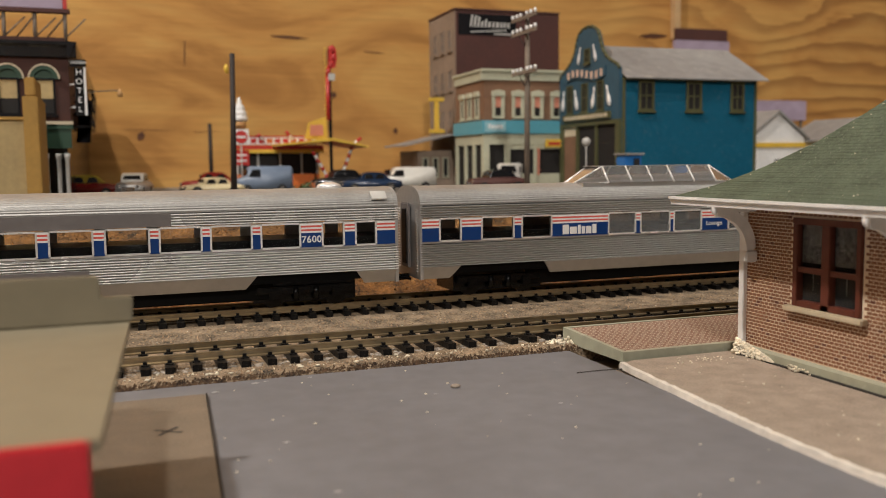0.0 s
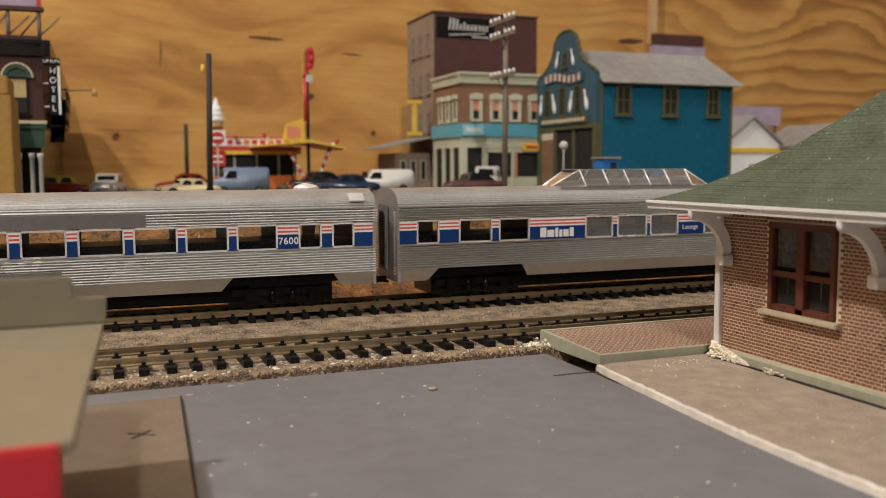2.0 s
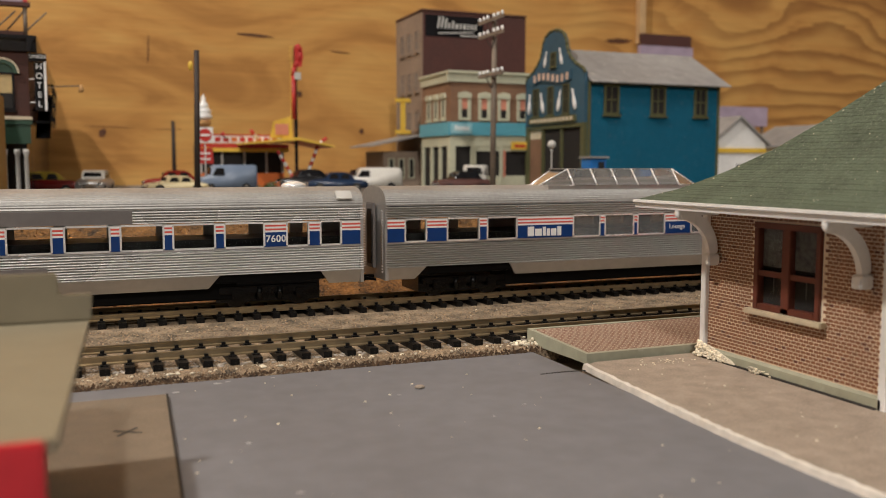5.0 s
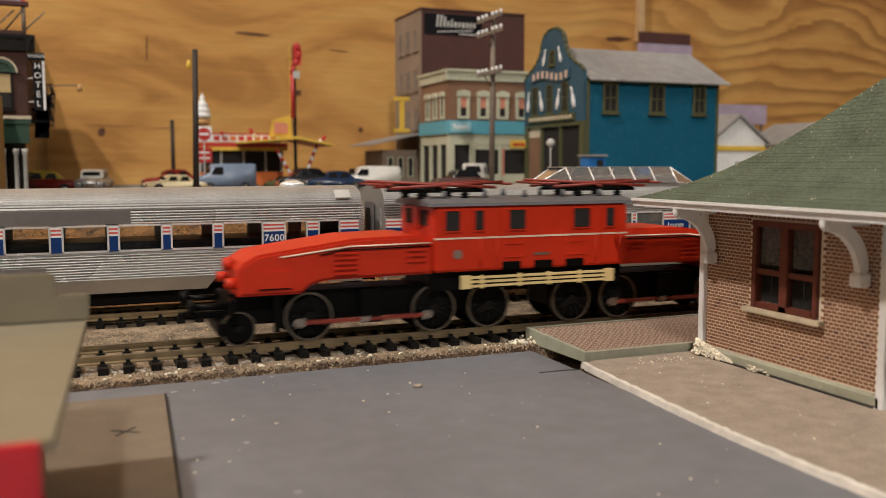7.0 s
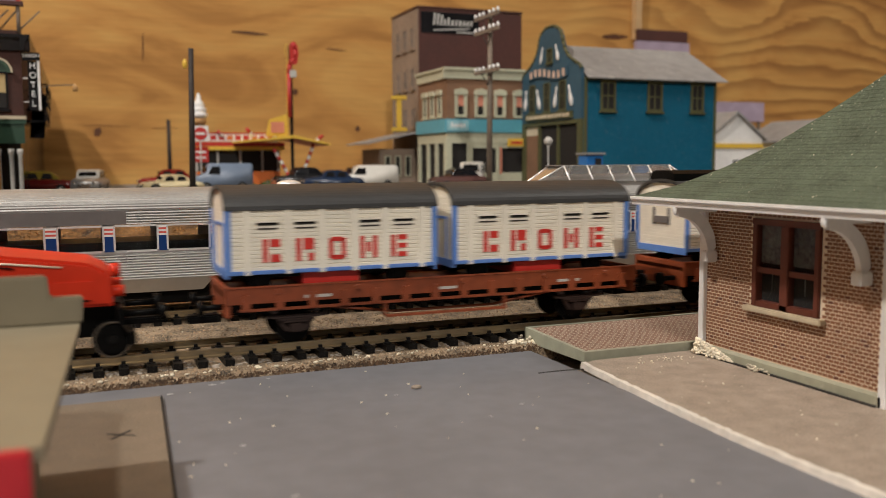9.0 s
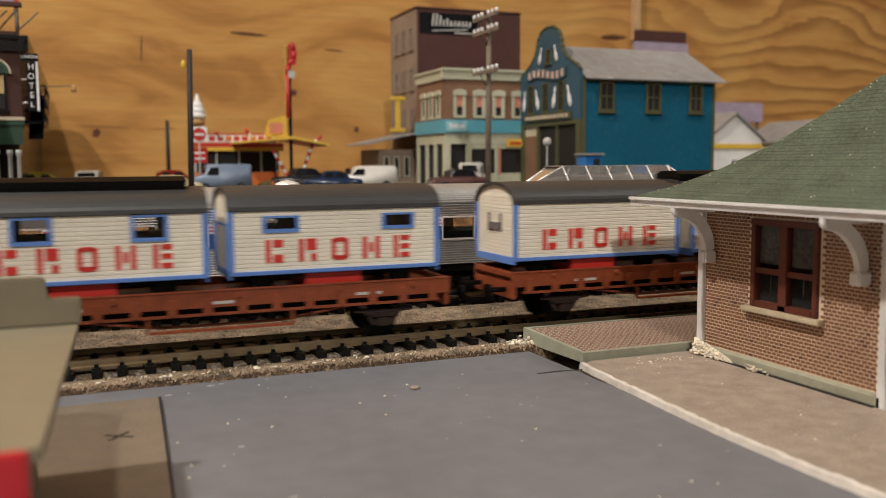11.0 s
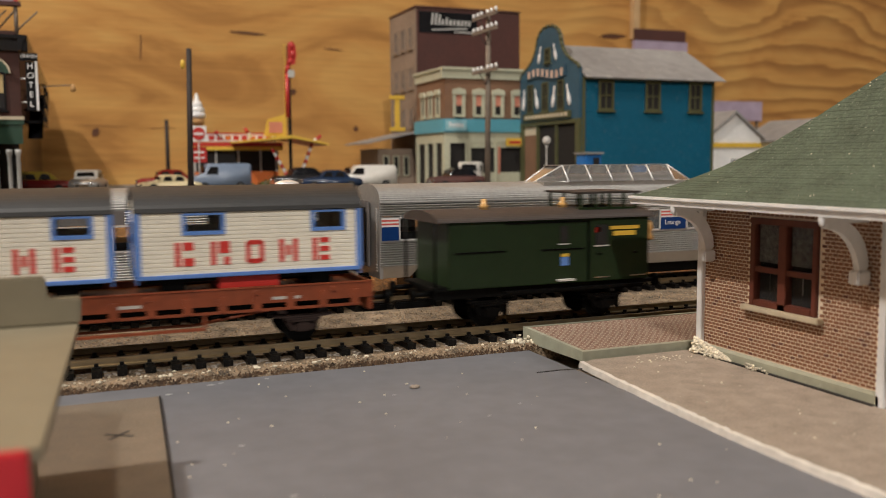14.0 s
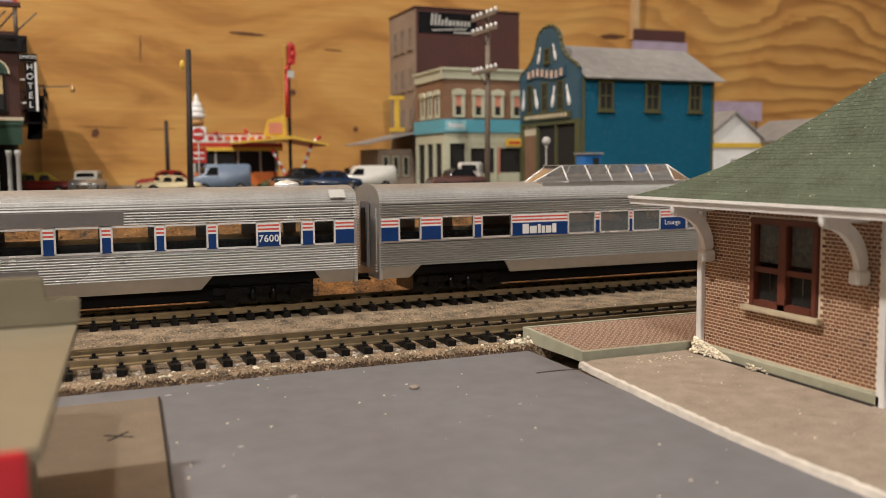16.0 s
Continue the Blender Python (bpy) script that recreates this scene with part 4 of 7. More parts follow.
def locomotive():
    th = thing("locomotive", "orange-red crocodile electric locomotive with twin pantographs", "locomotive")
    cw, hw = 0.0166, 0.0143
    cab = part("cab", bx(B(), -0.0365, 0.0365, -cw, cw, 0.0205, 0.0420, 0.0007), LOCO_RED, th, "red centre cab")
    for xw, ww in ((-0.0330, 0.0052), (-0.0225, 0.0034), (-0.0100, 0.0062), (0.0145, 0.0066), (0.0275, 0.0034)):
        for s in (-1, 1):
            w = part("window", bx(B(), xw, xw + ww, s * cw - 0.0004, s * cw + 0.0004, 0.0340, 0.0405, 0.0002), DARK, cab, "dark cab window")
            fr = B()
            ya, yb = sorted((s * (cw + 0.0003), s * (cw + 0.0007)))
            for q in ((xw - 0.0004, xw, 0.0336, 0.0409), (xw + ww, xw + ww + 0.0004, 0.0336, 0.0409), (xw, xw + ww, 0.0336, 0.0340), (xw, xw + ww, 0.0405, 0.0409)):
                bx(fr, q[0], q[1], ya, yb, q[2], q[3])
            part("window_frame", fr, LOCO_RED, w)
    for s in (-1, 1):
        y = s * cw
        part("stripe", bx(B(), -0.0366, 0.0366, y - 0.0002, y + 0.0002, 0.0312, 0.0318), LOCO_STRIPE, cab, "cream waist stripe")
        for xd in (-0.0190, 0.0262):
            fr = B()
            bx(fr, xd - 0.0004, xd, y - 0.0003, y + 0.0003, 0.0212, 0.0410)
            bx(fr, xd + 0.0062, xd + 0.0066, y - 0.0003, y + 0.0003, 0.0212, 0.0410)
            part("door_frame", fr, LOCO_RED, cab)
        for xg in (-0.0125, -0.0003, 0.0118):
            part("grille", bx(B(), xg, xg + 0.0070, y - 0.0003, y + 0.0003, 0.0205, 0.0232), BLACK, cab, "dark lower grille")
        for xg in (-0.0115, 0.0125):
            part("louvre", bx(B(), xg, xg + 0.0070, y - 0.0005, y + 0.0005, 0.0246, 0.0249), LOCO_RED, cab)
            part("louvre", bx(B(), xg, xg + 0.0070, y - 0.0004, y + 0.0004, 0.0290, 0.0292), LOCO_RED, cab)
        part("maker_plate", bx(B(), -0.0005, 0.0055, y - 0.0003, y + 0.0003, 0.0250, 0.0258), STEEL, cab, "small metal plate")
        part("crest", rod(B(), (-0.0285, y - 0.0003, 0.0262), (-0.0285, y + 0.0003, 0.0262), 0.0016), STEEL, cab, "pale round crest")
        for xh in (-0.0205, -0.0145, 0.0235, 0.0330):
            part("grab_rail", rod(B(), (xh, y + s * 0.0006, 0.0215), (xh, y + s * 0.0006, 0.0310), 0.00022, seg=6), LOCO_RED, cab)
    rf = B()
    prism(rf, [(-cw - 0.0006, 0.0420), (cw + 0.0006, 0.0420), (cw + 0.0002, 0.0430), (0.0105, 0.0443), (-0.0105, 0.0443), (-cw - 0.0002, 0.0430)], "x", -0.0385, 0.0385)
    roof = part("roof", rf, LOCO_ROOF, th, "slate grey cab roof")
    for xk in (-0.0300, -0.0150, 0.0, 0.0150, 0.0300):
        for yk in (-0.0085, 0.0085):
            part("roof_fitting", rod(B(), (xk, yk, 0.0440), (xk, yk, 0.0468), 0.0011, 0.0007, 8), LOCO_ROOF, roof)
    for d in (-1, 1):
        h = B()
        pr = [(0.0365, 0.0200), (0.0365, 0.0318), (0.0415, 0.0328), (0.0625, 0.0324), (0.0790, 0.0302), (0.0930, 0.0282), (0.0975, 0.0258), (0.0990, 0.0238), (0.0990, 0.0158), (0.0800, 0.0158), (0.0770, 0.0182), (0.0735, 0.0192), (0.0700, 0.0196)]
        prism(h, [(d * a, b) for a, b in pr], "y", -hw, hw)
        bmesh.ops.bevel(h, geom=[e for e in h.edges if abs(e.verts[0].co.y - e.verts[1].co.y) < 1e-6], offset=0.0009, segments=2, affect="EDGES")
        hood = part("hood", h, LOCO_RED, th, "long sloping red nose hood")
        for s in (-1, 1):
            y = s * hw
            ln = B()
            rod(ln, (d * 0.0370, y + s * 0.0004, 0.0302), (d * 0.0640, y + s * 0.0004, 0.0300), 0.00030, seg=6)
            rod(ln, (d * 0.0640, y + s * 0.0004, 0.0300), (d * 0.0860, y + s * 0.0004, 0.0274), 0.00030, seg=6)
            part("handrail", ln, LOCO_STRIPE, hood, "cream moulding line")
            rp = B()
            rod(rp, (d * 0.0370, y + s * 0.0005, 0.0292), (d * 0.0660, y + s * 0.0005, 0.0290), 0.00025, seg=6)
            rod(rp, (d * 0.0660, y + s * 0.0005, 0.0290), (d * 0.0740, y + s * 0.0005, 0.0276), 0.00025, seg=6)
            part("hood_rib", rp, BLACK, hood)
            for k in range(5):
                part("louvre", bx(B(), *sorted((d * 0.0615, d * 0.0695)), y - 0.0009, y + 0.0009, 0.0210 + k * 0.0016, 0.0219 + k * 0.0016, 0.0003), LOCO_RED, hood, "raised red vent slat")
            for k in range(3):
                part("louvre", bx(B(), *sorted((d * 0.0385, d * 0.0455)), y - 0.0009, y + 0.0009, 0.0240 + k * 0.0018, 0.0250 + k * 0.0018, 0.0003), LOCO_RED, hood)
            part("hatch", bx(B(), *sorted((d * 0.0820, d * 0.0940)), y - 0.0005, y + 0.0005, 0.0172, 0.0236, 0.0004), LOCO_RED, hood)
            part("hatch_slot", bx(B(), *sorted((d * 0.0830, d * 0.0930)), y + s * 0.0004 - 0.0002, y + s * 0.0004 + 0.0002, 0.0176, 0.0180), BLACK, hood)
        part("headlamp", rod(B(), (d * 0.0985, 0, 0.0245), (d * 0.1015, 0, 0.0245), 0.0021), LOCO_RED, hood)
        for y in (-0.0095, 0.0095):
            part("headlamp", rod(B(), (d * 0.0988, y, 0.0195), (d * 0.1022, y, 0.0195), 0.0017), LOCO_RED, hood)
        fr = B()
        bx(fr, *sorted((d * 0.0100, d * 0.1010)), -0.0068, 0.0068, 0.0060, 0.0158)
        bx(fr, *sorted((d * 0.1000, d * 0.1020)), -0.0150, 0.0150, 0.0100, 0.0152, 0.0004)
        bogie = part("bogie_frame", fr, BLACK, th, "black outside drive frame")
        for s in (-1, 1):
            part("hanger", bx(B(), *sorted((d * 0.0860, d * 0.0880)), s * 0.0118 - 0.0006, s * 0.0118 + 0.0006, 0.0040, 0.0156), BLACK, bogie)
            part("hanger", bx(B(), *sorted((d * 0.0530, d * 0.0600)), s * 0.0110 - 0.0006, s * 0.0110 + 0.0006, 0.0050, 0.0156), BLACK, bogie)
            bf = B()
            rod(bf, (d * 0.1015, s * 0.0100, 0.0128), (d * 0.1120, s * 0.0100, 0.0128), 0.0010, seg=10)
            rod(bf, (d * 0.1115, s * 0.0100, 0.0128), (d * 0.1135, s * 0.0100, 0.0128), 0.0026, seg=16)
            part("buffer", bf, BLACK, bogie)
        part("coupler", bx(B(), *sorted((d * 0.1015, d * 0.1150)), -0.0018, 0.0018, 0.0080, 0.0100, 0.0004), BLACK, bogie)
        part("guard_iron", bx(B(), *sorted((d * 0.1030, d * 0.1050)), -0.0110, 0.0110, 0.0035, 0.0075, 0.0004), BLACK, bogie)
        for yy in (-0.0105, 0.0035):
            part("end_window", bx(B(), *sorted((d * 0.0362, d * 0.0369)), yy, yy + 0.0070, 0.0355, 0.0405), DARK, cab, "dark end window")
        part("end_louvre", bx(B(), *sorted((d * 0.0362, d * 0.0372)), -0.0030, 0.0030, 0.0345, 0.0412), LOCO_RED, cab)
    part("centre_frame", bx(B(), -0.0365, 0.0365, -0.0130, 0.0130, 0.0140, 0.0204), BLACK, th)
    for s in (-1, 1):
        wk = B()
        for z in (0.0152, 0.0166, 0.0180):
            bx(wk, -0.0275, 0.0305, s * 0.0172 - 0.0004, s * 0.0172 + 0.0004, z, z + 0.0008)
        for x in (-0.0275, -0.0205, -0.0065, 0.0045, 0.0165, 0.0270):
            bx(wk, x, x + (0.0035 if abs(x) > 0.026 else 0.0009), s * 0.0172 - 0.0006, s * 0.0172 + 0.0006, 0.0148, 0.0192)
        part("walkway", wk, BOARD_CREAM, th, "cream slatted side step")
    for x in (-0.0765, -0.0342, -0.0142, 0.0182, 0.0377, 0.0800):
        wheelset(th, x, 0.0078, 0.0083, BLACK, 12, TYRE_STEEL)
    for x in (-0.0985, 0.0985):
        wheelset(th, x, 0.0053, 0.0083, BLACK, 0, TYRE_STEEL)
    for a, b in ((-0.0765, -0.0342), (0.0377, 0.0800)):
        for s in (-1, 1):
            bm = B()
            half = (b - a) / 2
            bx(bm, -half, half, -0.0004, 0.0004, -0.0007, 0.0007, 0.0002)
            rd = part("coupling_rod", bm, ROD_RED, th, "red side rod")
            ends = B()
            for k in (-half, 0.0, half):
                bx(ends, k - 0.0021, k + 0.0021, -0.0007, 0.0007, -0.0014, 0.0014, 0.0006)
            part("rod_end", ends, STEEL, rd, "bright rod bearing")
            RODS.append((rd, ((a + b) / 2, s * 0.0112, 0.0078), 0.0036, 0.0078))
            rd.matrix_basis = pose((a + b) / 2 + 0.0036, s * 0.0112, 0.0078)
    for c, d in ((-0.0300, 1), (0.0300, -1)):
        pan = part("pantograph", bx(B(), c - 0.0150, c + 0.0150, -0.0085, -0.0070, 0.0462, 0.0472, 0.0002), BLACK, th, "folded red pantograph")
        part("base_frame", bx(B(), c - 0.0150, c + 0.0150, 0.0070, 0.0085, 0.0462, 0.0472, 0.0002), BLACK, pan)
        for s in (-1, 1):
            pr = B()
            rod(pr, (c + 0.0190, s * 0.0085, 0.0478), (c - 0.0230, s * 0.0060, 0.0500), 0.0006, seg=6)
            rod(pr, (c - 0.0190, s * 0.0085, 0.0478), (c + 0.0230, s * 0.0060, 0.0496), 0.0006, seg=6)
            part("arm", pr, ROD_RED, pan)
        for xk in (-0.0225, -0.0195, 0.0230):
            part("collector", rod(B(), (c + xk, -0.0125, 0.0490), (c + xk, 0.0125, 0.0490), 0.0005, seg=6), ROD_RED, pan)
        for xk in (-0.0130, 0.0, 0.0130):
            part("cross_tube", rod(B(), (c + xk, -0.0095, 0.0480), (c + xk, 0.0095, 0.0480), 0.0006, seg=6), ROD_RED, pan)
            part("spring_box", bx(B(), c + xk - 0.0022, c + xk + 0.0022, -0.0070, 0.0070, 0.0468, 0.0490, 0.0003), BLACK, pan)
        for xk in (-0.0080, 0.0080):
            for y in (-0.0075, 0.0075):
                part("insulator", lathe(B(), (c + xk, y, 0.0440), ((0.0012, 0), (0.0016, 0.0006), (0.0010, 0.0010), (0.0016, 0.0015), (0.0008, 0.0024))), BLACK, pan)
    MOVERS.append((th, -0.2105))
    return th


locomotive()


def flat_car(u):
    th = thing("flat_wagon", "oxide-brown two-axle flat wagon carrying circus wagons", "flat wagon", "flat wagons in the train")
    L, W = 0.1435, 0.0152
    h = L / 2
    part("deck", bx(B(), -h, h, -W + 0.001, W - 0.001, 0.0158, 0.0172), FLAT_BROWN, th)
    for s in (-1, 1):
        y = s * W
        si = part("side_sill", bx(B(), -h, h, y - 0.0005, y + 0.0005, 0.0140, 0.0186), FLAT_BROWN, th, "brown side board")
        part("top_lip", bx(B(), -h - 0.0002, h + 0.0002, y - 0.0009, y + 0.0009, 0.0186, 0.0192, 0.0002), FLAT_BROWN, si)
        part("lower_rail", bx(B(), -h + 0.004, h - 0.004, y - 0.0007, y + 0.0003, 0.0116, 0.0124), FLAT_BROWN, si)
        part("step_board", bx(B(), -0.022, 0.020, y - 0.0009 + s * 0.0006, y + 0.0009 + s * 0.0006, 0.0072, 0.0079), FLAT_BROWN, si)
        for x in (-0.022, 0.020):
            part("step_bracket", bx(B(), x - 0.0004, x + 0.0004, y - 0.0005, y + 0.0005, 0.0076, 0.0120), FLAT_BROWN, si)
        n = 14
        for i in range(n):
            x = -h + 0.006 + (L - 0.012) * i / (n - 1)
            part("stake_pocket", bx(B(), x - 0.0013, x + 0.0013, y - 0.0004 + s * 0.0007, y + 0.0004 + s * 0.0007, 0.0118, 0.0168, 0.0002), FLAT_BROWN, si)
        for x in (-0.056, -0.031, 0.004, 0.035, 0.059):
            part("pocket_pin", rod(B(), (x, y, 0.0174), (x, y + s * 0.0017, 0.0174), 0.0008, seg=8), FLAT_BROWN, si)
        for x in (-0.048, 0.040, -0.006):
            part("data_plate", bx(B(), x, x + 0.0085, y - 0.00005 + s * 0.00055, y + 0.00005 + s * 0.00055, 0.0149, 0.0158), TRIM_GREY, si, "tiny pale lettering plate")
        for x in (-0.0500, 0.0500):
            ax = B()
            for k in (-1, 1):
                prism(ax, [(x + k * 0.0086, 0.0120), (x + k * 0.0064, 0.0120), (x + k * 0.0016, 0.0042), (x + k * 0.0034, 0.0042)], "y", s * 0.0112 - 0.0005, s * 0.0112 + 0.0005)
            for k in range(3):
                bx(ax, x - 0.0075 + k * 0.0018, x + 0.0075 - k * 0.0018, s * 0.0124 - 0.0006, s * 0.0124 + 0.0006, 0.0085 - k * 0.0007, 0.0091 - k * 0.0007)
            bx(ax, x - 0.0022, x + 0.0022, s * 0.0122 - 0.0008, s * 0.0122 + 0.0008, 0.0040, 0.0068, 0.0003)
            bx(ax, x - 0.0095, x + 0.0095, s * 0.0122 - 0.0006, s * 0.0122 + 0.0006, 0.0086, 0.0096, 0.0002)
            part("axle_guard", ax, AXLE_M, th)
        tr = B()
        for a, b in (((-0.040, 0.0112), (-0.018, 0.0080)), ((-0.018, 0.0080), (0.018, 0.0080)), ((0.018, 0.0080), (0.040, 0.0112))):
            rod(tr, (a[0], s * 0.0105, a[1]), (b[0], s * 0.0105, b[1]), 0.0005, seg=6)
        part("truss_rod", tr, FLAT_BROWN, th)
    for d in (-1, 1):
        e = part("end_beam", bx(B(), *sorted((d * h, d * (h - 0.0016))), -W, W, 0.0098, 0.0190, 0.0003), FLAT_BROWN, th)
        for y in (-0.0100, 0.0100):
            bf = B()
            rod(bf, (d * h, y, 0.0128), (d * (h + 0.0062), y, 0.0128), 0.0009, seg=8)
            rod(bf, (d * (h + 0.0058), y, 0.0128), (d * (h + 0.0074), y, 0.0128), 0.0023, seg=14)
            part("buffer", bf, BLACK, e)
        part("coupler", bx(B(), *sorted((d * h, d * (h + 0.0100))), -0.0022, 0.0022, 0.0068, 0.0094, 0.0005), BLACK, e)
    part("centre_sill", bx(B(), -h + 0.002, h - 0.002, -0.0040, 0.0040, 0.0090, 0.0158), BLACK, th)
    for x in (-0.0500, 0.0500):
        wheelset(th, x, 0.0055, 0.0083, BLACK)
    MOVERS.append((th, u + h))
    return th


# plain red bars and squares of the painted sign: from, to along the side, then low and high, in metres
U = 0.0010
SIGN_SHAPES = [[(x0 * U, x1 * U, z0 * U, z1 * U) for x0, x1, z0, z1 in mark] for mark in (
    ((-2.8, -1.3, 0, 6.9), (-0.5, 2.5, 4.6, 6.9), (-0.5, 2.5, 0, 2.3)),
    ((-2.8, -1.3, 0, 6.9), (-0.5, 2.7, 3.4, 6.9), (1.0, 2.7, 0, 2.3)),
    ((-2.7, -1.3, 0.4, 6.5), (1.3, 2.7, 0.4, 6.5), (-1.8, 1.8, 5.6, 6.9), (-1.8, 1.8, 0, 1.3)),
    ((-2.8, -1.4, 0, 6.9), (1.4, 2.8, 0, 6.9), (-0.7, 0.7, 2.0, 4.9)),
    ((-2.7, -1.3, 0, 6.9), (-0.5, 2.6, 5.4, 6.9), (-0.5, 2.6, 2.7, 4.2), (-0.5, 2.6, 0, 1.5)))]


def circus_wagon(u, style, label):
    """style: posts, plain, clerestory, low, wide. Length 66.5 mm, on the deck of a flat wagon."""
    th = thing("circus_wagon", label, "circus wagon", "circus wagons in the train")
    L, W, z0, z1 = 0.0655, 0.0152, 0.0237, 0.0425
    h = L / 2
    holes = {"posts": [], "plain": [], "clerestory": [(-0.0180, -0.0090, 0.0350, 0.0408), (0.0130, 0.0215, 0.0350, 0.0408)], "low": [(-0.0225, -0.0130, 0.0362, 0.0406), (0.0150, 0.0240, 0.0362, 0.0406)], "wide": [(-0.0195, -0.0090, 0.0362, 0.0412), (0.0185, 0.0275, 0.0362, 0.0412)]}[style]
    holes = [(a, b, c, min(d, 0.0408)) for a, b, c, d in holes]
    nb = 15
    d = (z1 - z0) / nb
    def boards(lo, hi, s):
        k0, k1 = round((lo - z0) / d), round((hi - z0) / d)
        pts = [(s * (W - 0.0012), z0 + d * k0)]
        for k in range(k0, k1):
            zb = z0 + d * k
            pts += [(s * (W - 0.00030), zb), (s * W, zb + d * 0.16), (s * W, zb + d * 0.80), (s * (W - 0.00030), zb + d * 0.98)]
        pts.append((s * (W - 0.0012), z0 + d * k1))
        return pts
    for s in (-1, 1):
        if not holes:
            part("board_wall", prism(B(), boards(z0, z1, s), "x", -h, h), WAGON_CREAM, th, "ivory horizontal boarding")
        else:
            lo, hi = holes[0][2], holes[0][3]
            lo, hi = z0 + d * round((lo - z0) / d), z0 + d * round((hi - z0) / d)
            part("board_wall", prism(B(), boards(z0, lo, s), "x", -h, h), WAGON_CREAM, th, "ivory horizontal boarding")
            if hi < z1 - d * 0.5:
                part("board_wall", prism(B(), boards(hi, z1, s), "x", -h, h), WAGON_CREAM, th)
            xs = -h
            for a, b in [q[:2] for q in holes] + [(h, h)]:
                part("board_wall", prism(B(), boards(lo, hi, s), "x", xs, a), WAGON_CREAM, th)
                xs = b
            for a, b, _, _ in holes:
                fr = B()
                ya, yb = sorted((s * (W - 0.0006), s * (W + 0.0005)))
                t = 0.0009
                for q in ((a - t, b + t, lo - t, lo + 0.0002), (a - t, b + t, hi - 0.0002, hi + 0.0004), (a - t, a + 0.0002, lo, hi), (b - 0.0002, b + t, lo, hi)):
                    bx(fr, q[0], q[1], ya, yb, q[2], q[3])
                w = part("window_frame", fr, WAGON_BLUE, th, "blue window surround")
                part("pane", bx(B(), a, b, s * (W - 0.0007) - 0.0001, s * (W - 0.0007) + 0.0001, lo, hi), GLASS, w).visible_shadow = False
        y = s * W
        ya, yb = sorted((y - s * 0.0004, y + s * 0.0005))
        part("blue_sill", bx(B(), -h - 0.0006, h + 0.0006, ya, yb, z0 - 0.0010, z0 + 0.0002, 0.0002), WAGON_BLUE, th, "sky blue bottom rail")
        for x in (-h, h):
            part("corner_post", bx(B(), x - 0.0009, x + 0.0009, ya, yb, z0, z1, 0.0002), WAGON_BLUE, th, "sky blue corner post")
        if style == "posts":
            for x in (-0.0272, -0.0148, -0.0043, 0.0061, 0.0160, 0.0284):
                part("post", bx(B(), x - 0.0011, x + 0.0011, ya, yb + 0.0003 if s > 0 else yb, z0 - 0.0012, z1 + 0.0003, 0.0002), WAGON_CREAM, th, "ivory side post")
            for x in (-0.0209, -0.0095, 0.0111, 0.0222):
                for k in range(2):
                    part("louvre", bx(B(), x - 0.0031, x + 0.0031, y - 0.0002, y + 0.0003, 0.0362 + k * 0.0013, 0.0366 + k * 0.0013 + 0.0003 * k), DARK if k else BROWN_ROOF, th, "dark vent slat")
                part("vent_hood", bx(B(), x - 0.0036, x + 0.0036, y - 0.0008, y + 0.0008, 0.0383, 0.0388), WAGON_CREAM, th)
        # painted red sign, drawn as plain bars
        span = (-0.0197, 0.0207)
        for i in range(5):
            xc = span[0] + (span[1] - span[0]) * i / 4
            g = B()
            y2, y3 = sorted((y + s * 0.00002, y + s * 0.00022))
            for a, b, c, e in SIGN_SHAPES[i if s < 0 else 4 - i]:
                xa, xb = sorted((xc - s * a, xc - s * b))
                bx(g, xa, xb, y2, y3, 0.0263 + c, 0.0263 + e)
            part("sign_bar", g, LETTER_RED, th, "scarlet painted bar")
    for dd in (-1, 1):
        x = dd * h
        xa, xb = sorted((x - dd * 0.0010, x))
        eb = B()
        pts = [(-W + 0.0006, z0), (W - 0.0006, z0), (W - 0.0006, z1)] + [((W - 0.0006) * math.cos(math.pi * k / 12), z1 + 0.0060 * math.sin(math.pi * k / 12)) for k in range(1, 12)] + [(-W + 0.0006, z1)]
        prism(eb, pts, "x", xa, xb)
        e = part("end_wall", eb, WAGON_CREAM, th, "ivory arched end wall")
        for k in range(1, nb + 3):
            zz = z0 + d * k
            ww = W - 0.0010 if zz < z1 else (W - 0.001) * math.sqrt(max(0.01, 1 - ((zz - z1) / 0.006) ** 2))
            xo = sorted((x, x + dd * 0.00018))
            part("end_board", bx(B(), *xo, -ww, ww, zz - d * 0.84, zz - d * 0.12), WAGON_CREAM, e)
        xo = sorted((x, x + dd * 0.0005))
        part("end_sill", bx(B(), *xo, -W, W, z0 - 0.0022, z0 + 0.0003), WAGON_BLUE, e, "sky blue end rail")
        if style == "posts" or style == "low":
            fr = B()
            for q in ((-0.0090, -0.0082, z0, 0.0380), (0.0082, 0.0090, z0, 0.0380), (-0.0090, 0.0090, 0.0372, 0.0380)):
                bx(fr, *xo, *q)
            part("door_frame", fr, WAGON_BLUE, e)
        else:
            fr = B()
            bx(fr, *sorted((x, x + dd * 0.0008)), -0.0050, -0.0042, 0.0320, 0.0385)
            bx(fr, *sorted((x, x + dd * 0.0008)), 0.0042, 0.0050, 0.0320, 0.0385)
            bx(fr, *sorted((x, x + dd * 0.0008)), -0.0050, 0.0050, 0.0328, 0.0352)
            part("step_bracket", fr, GREY_PANEL, e, "dark end step")
    pts = [((W + 0.0008) * math.cos(math.pi * k / 24), z1 - 0.0004 + 0.0072 * math.sin(math.pi * k / 24) ** 0.9) for k in range(25)]
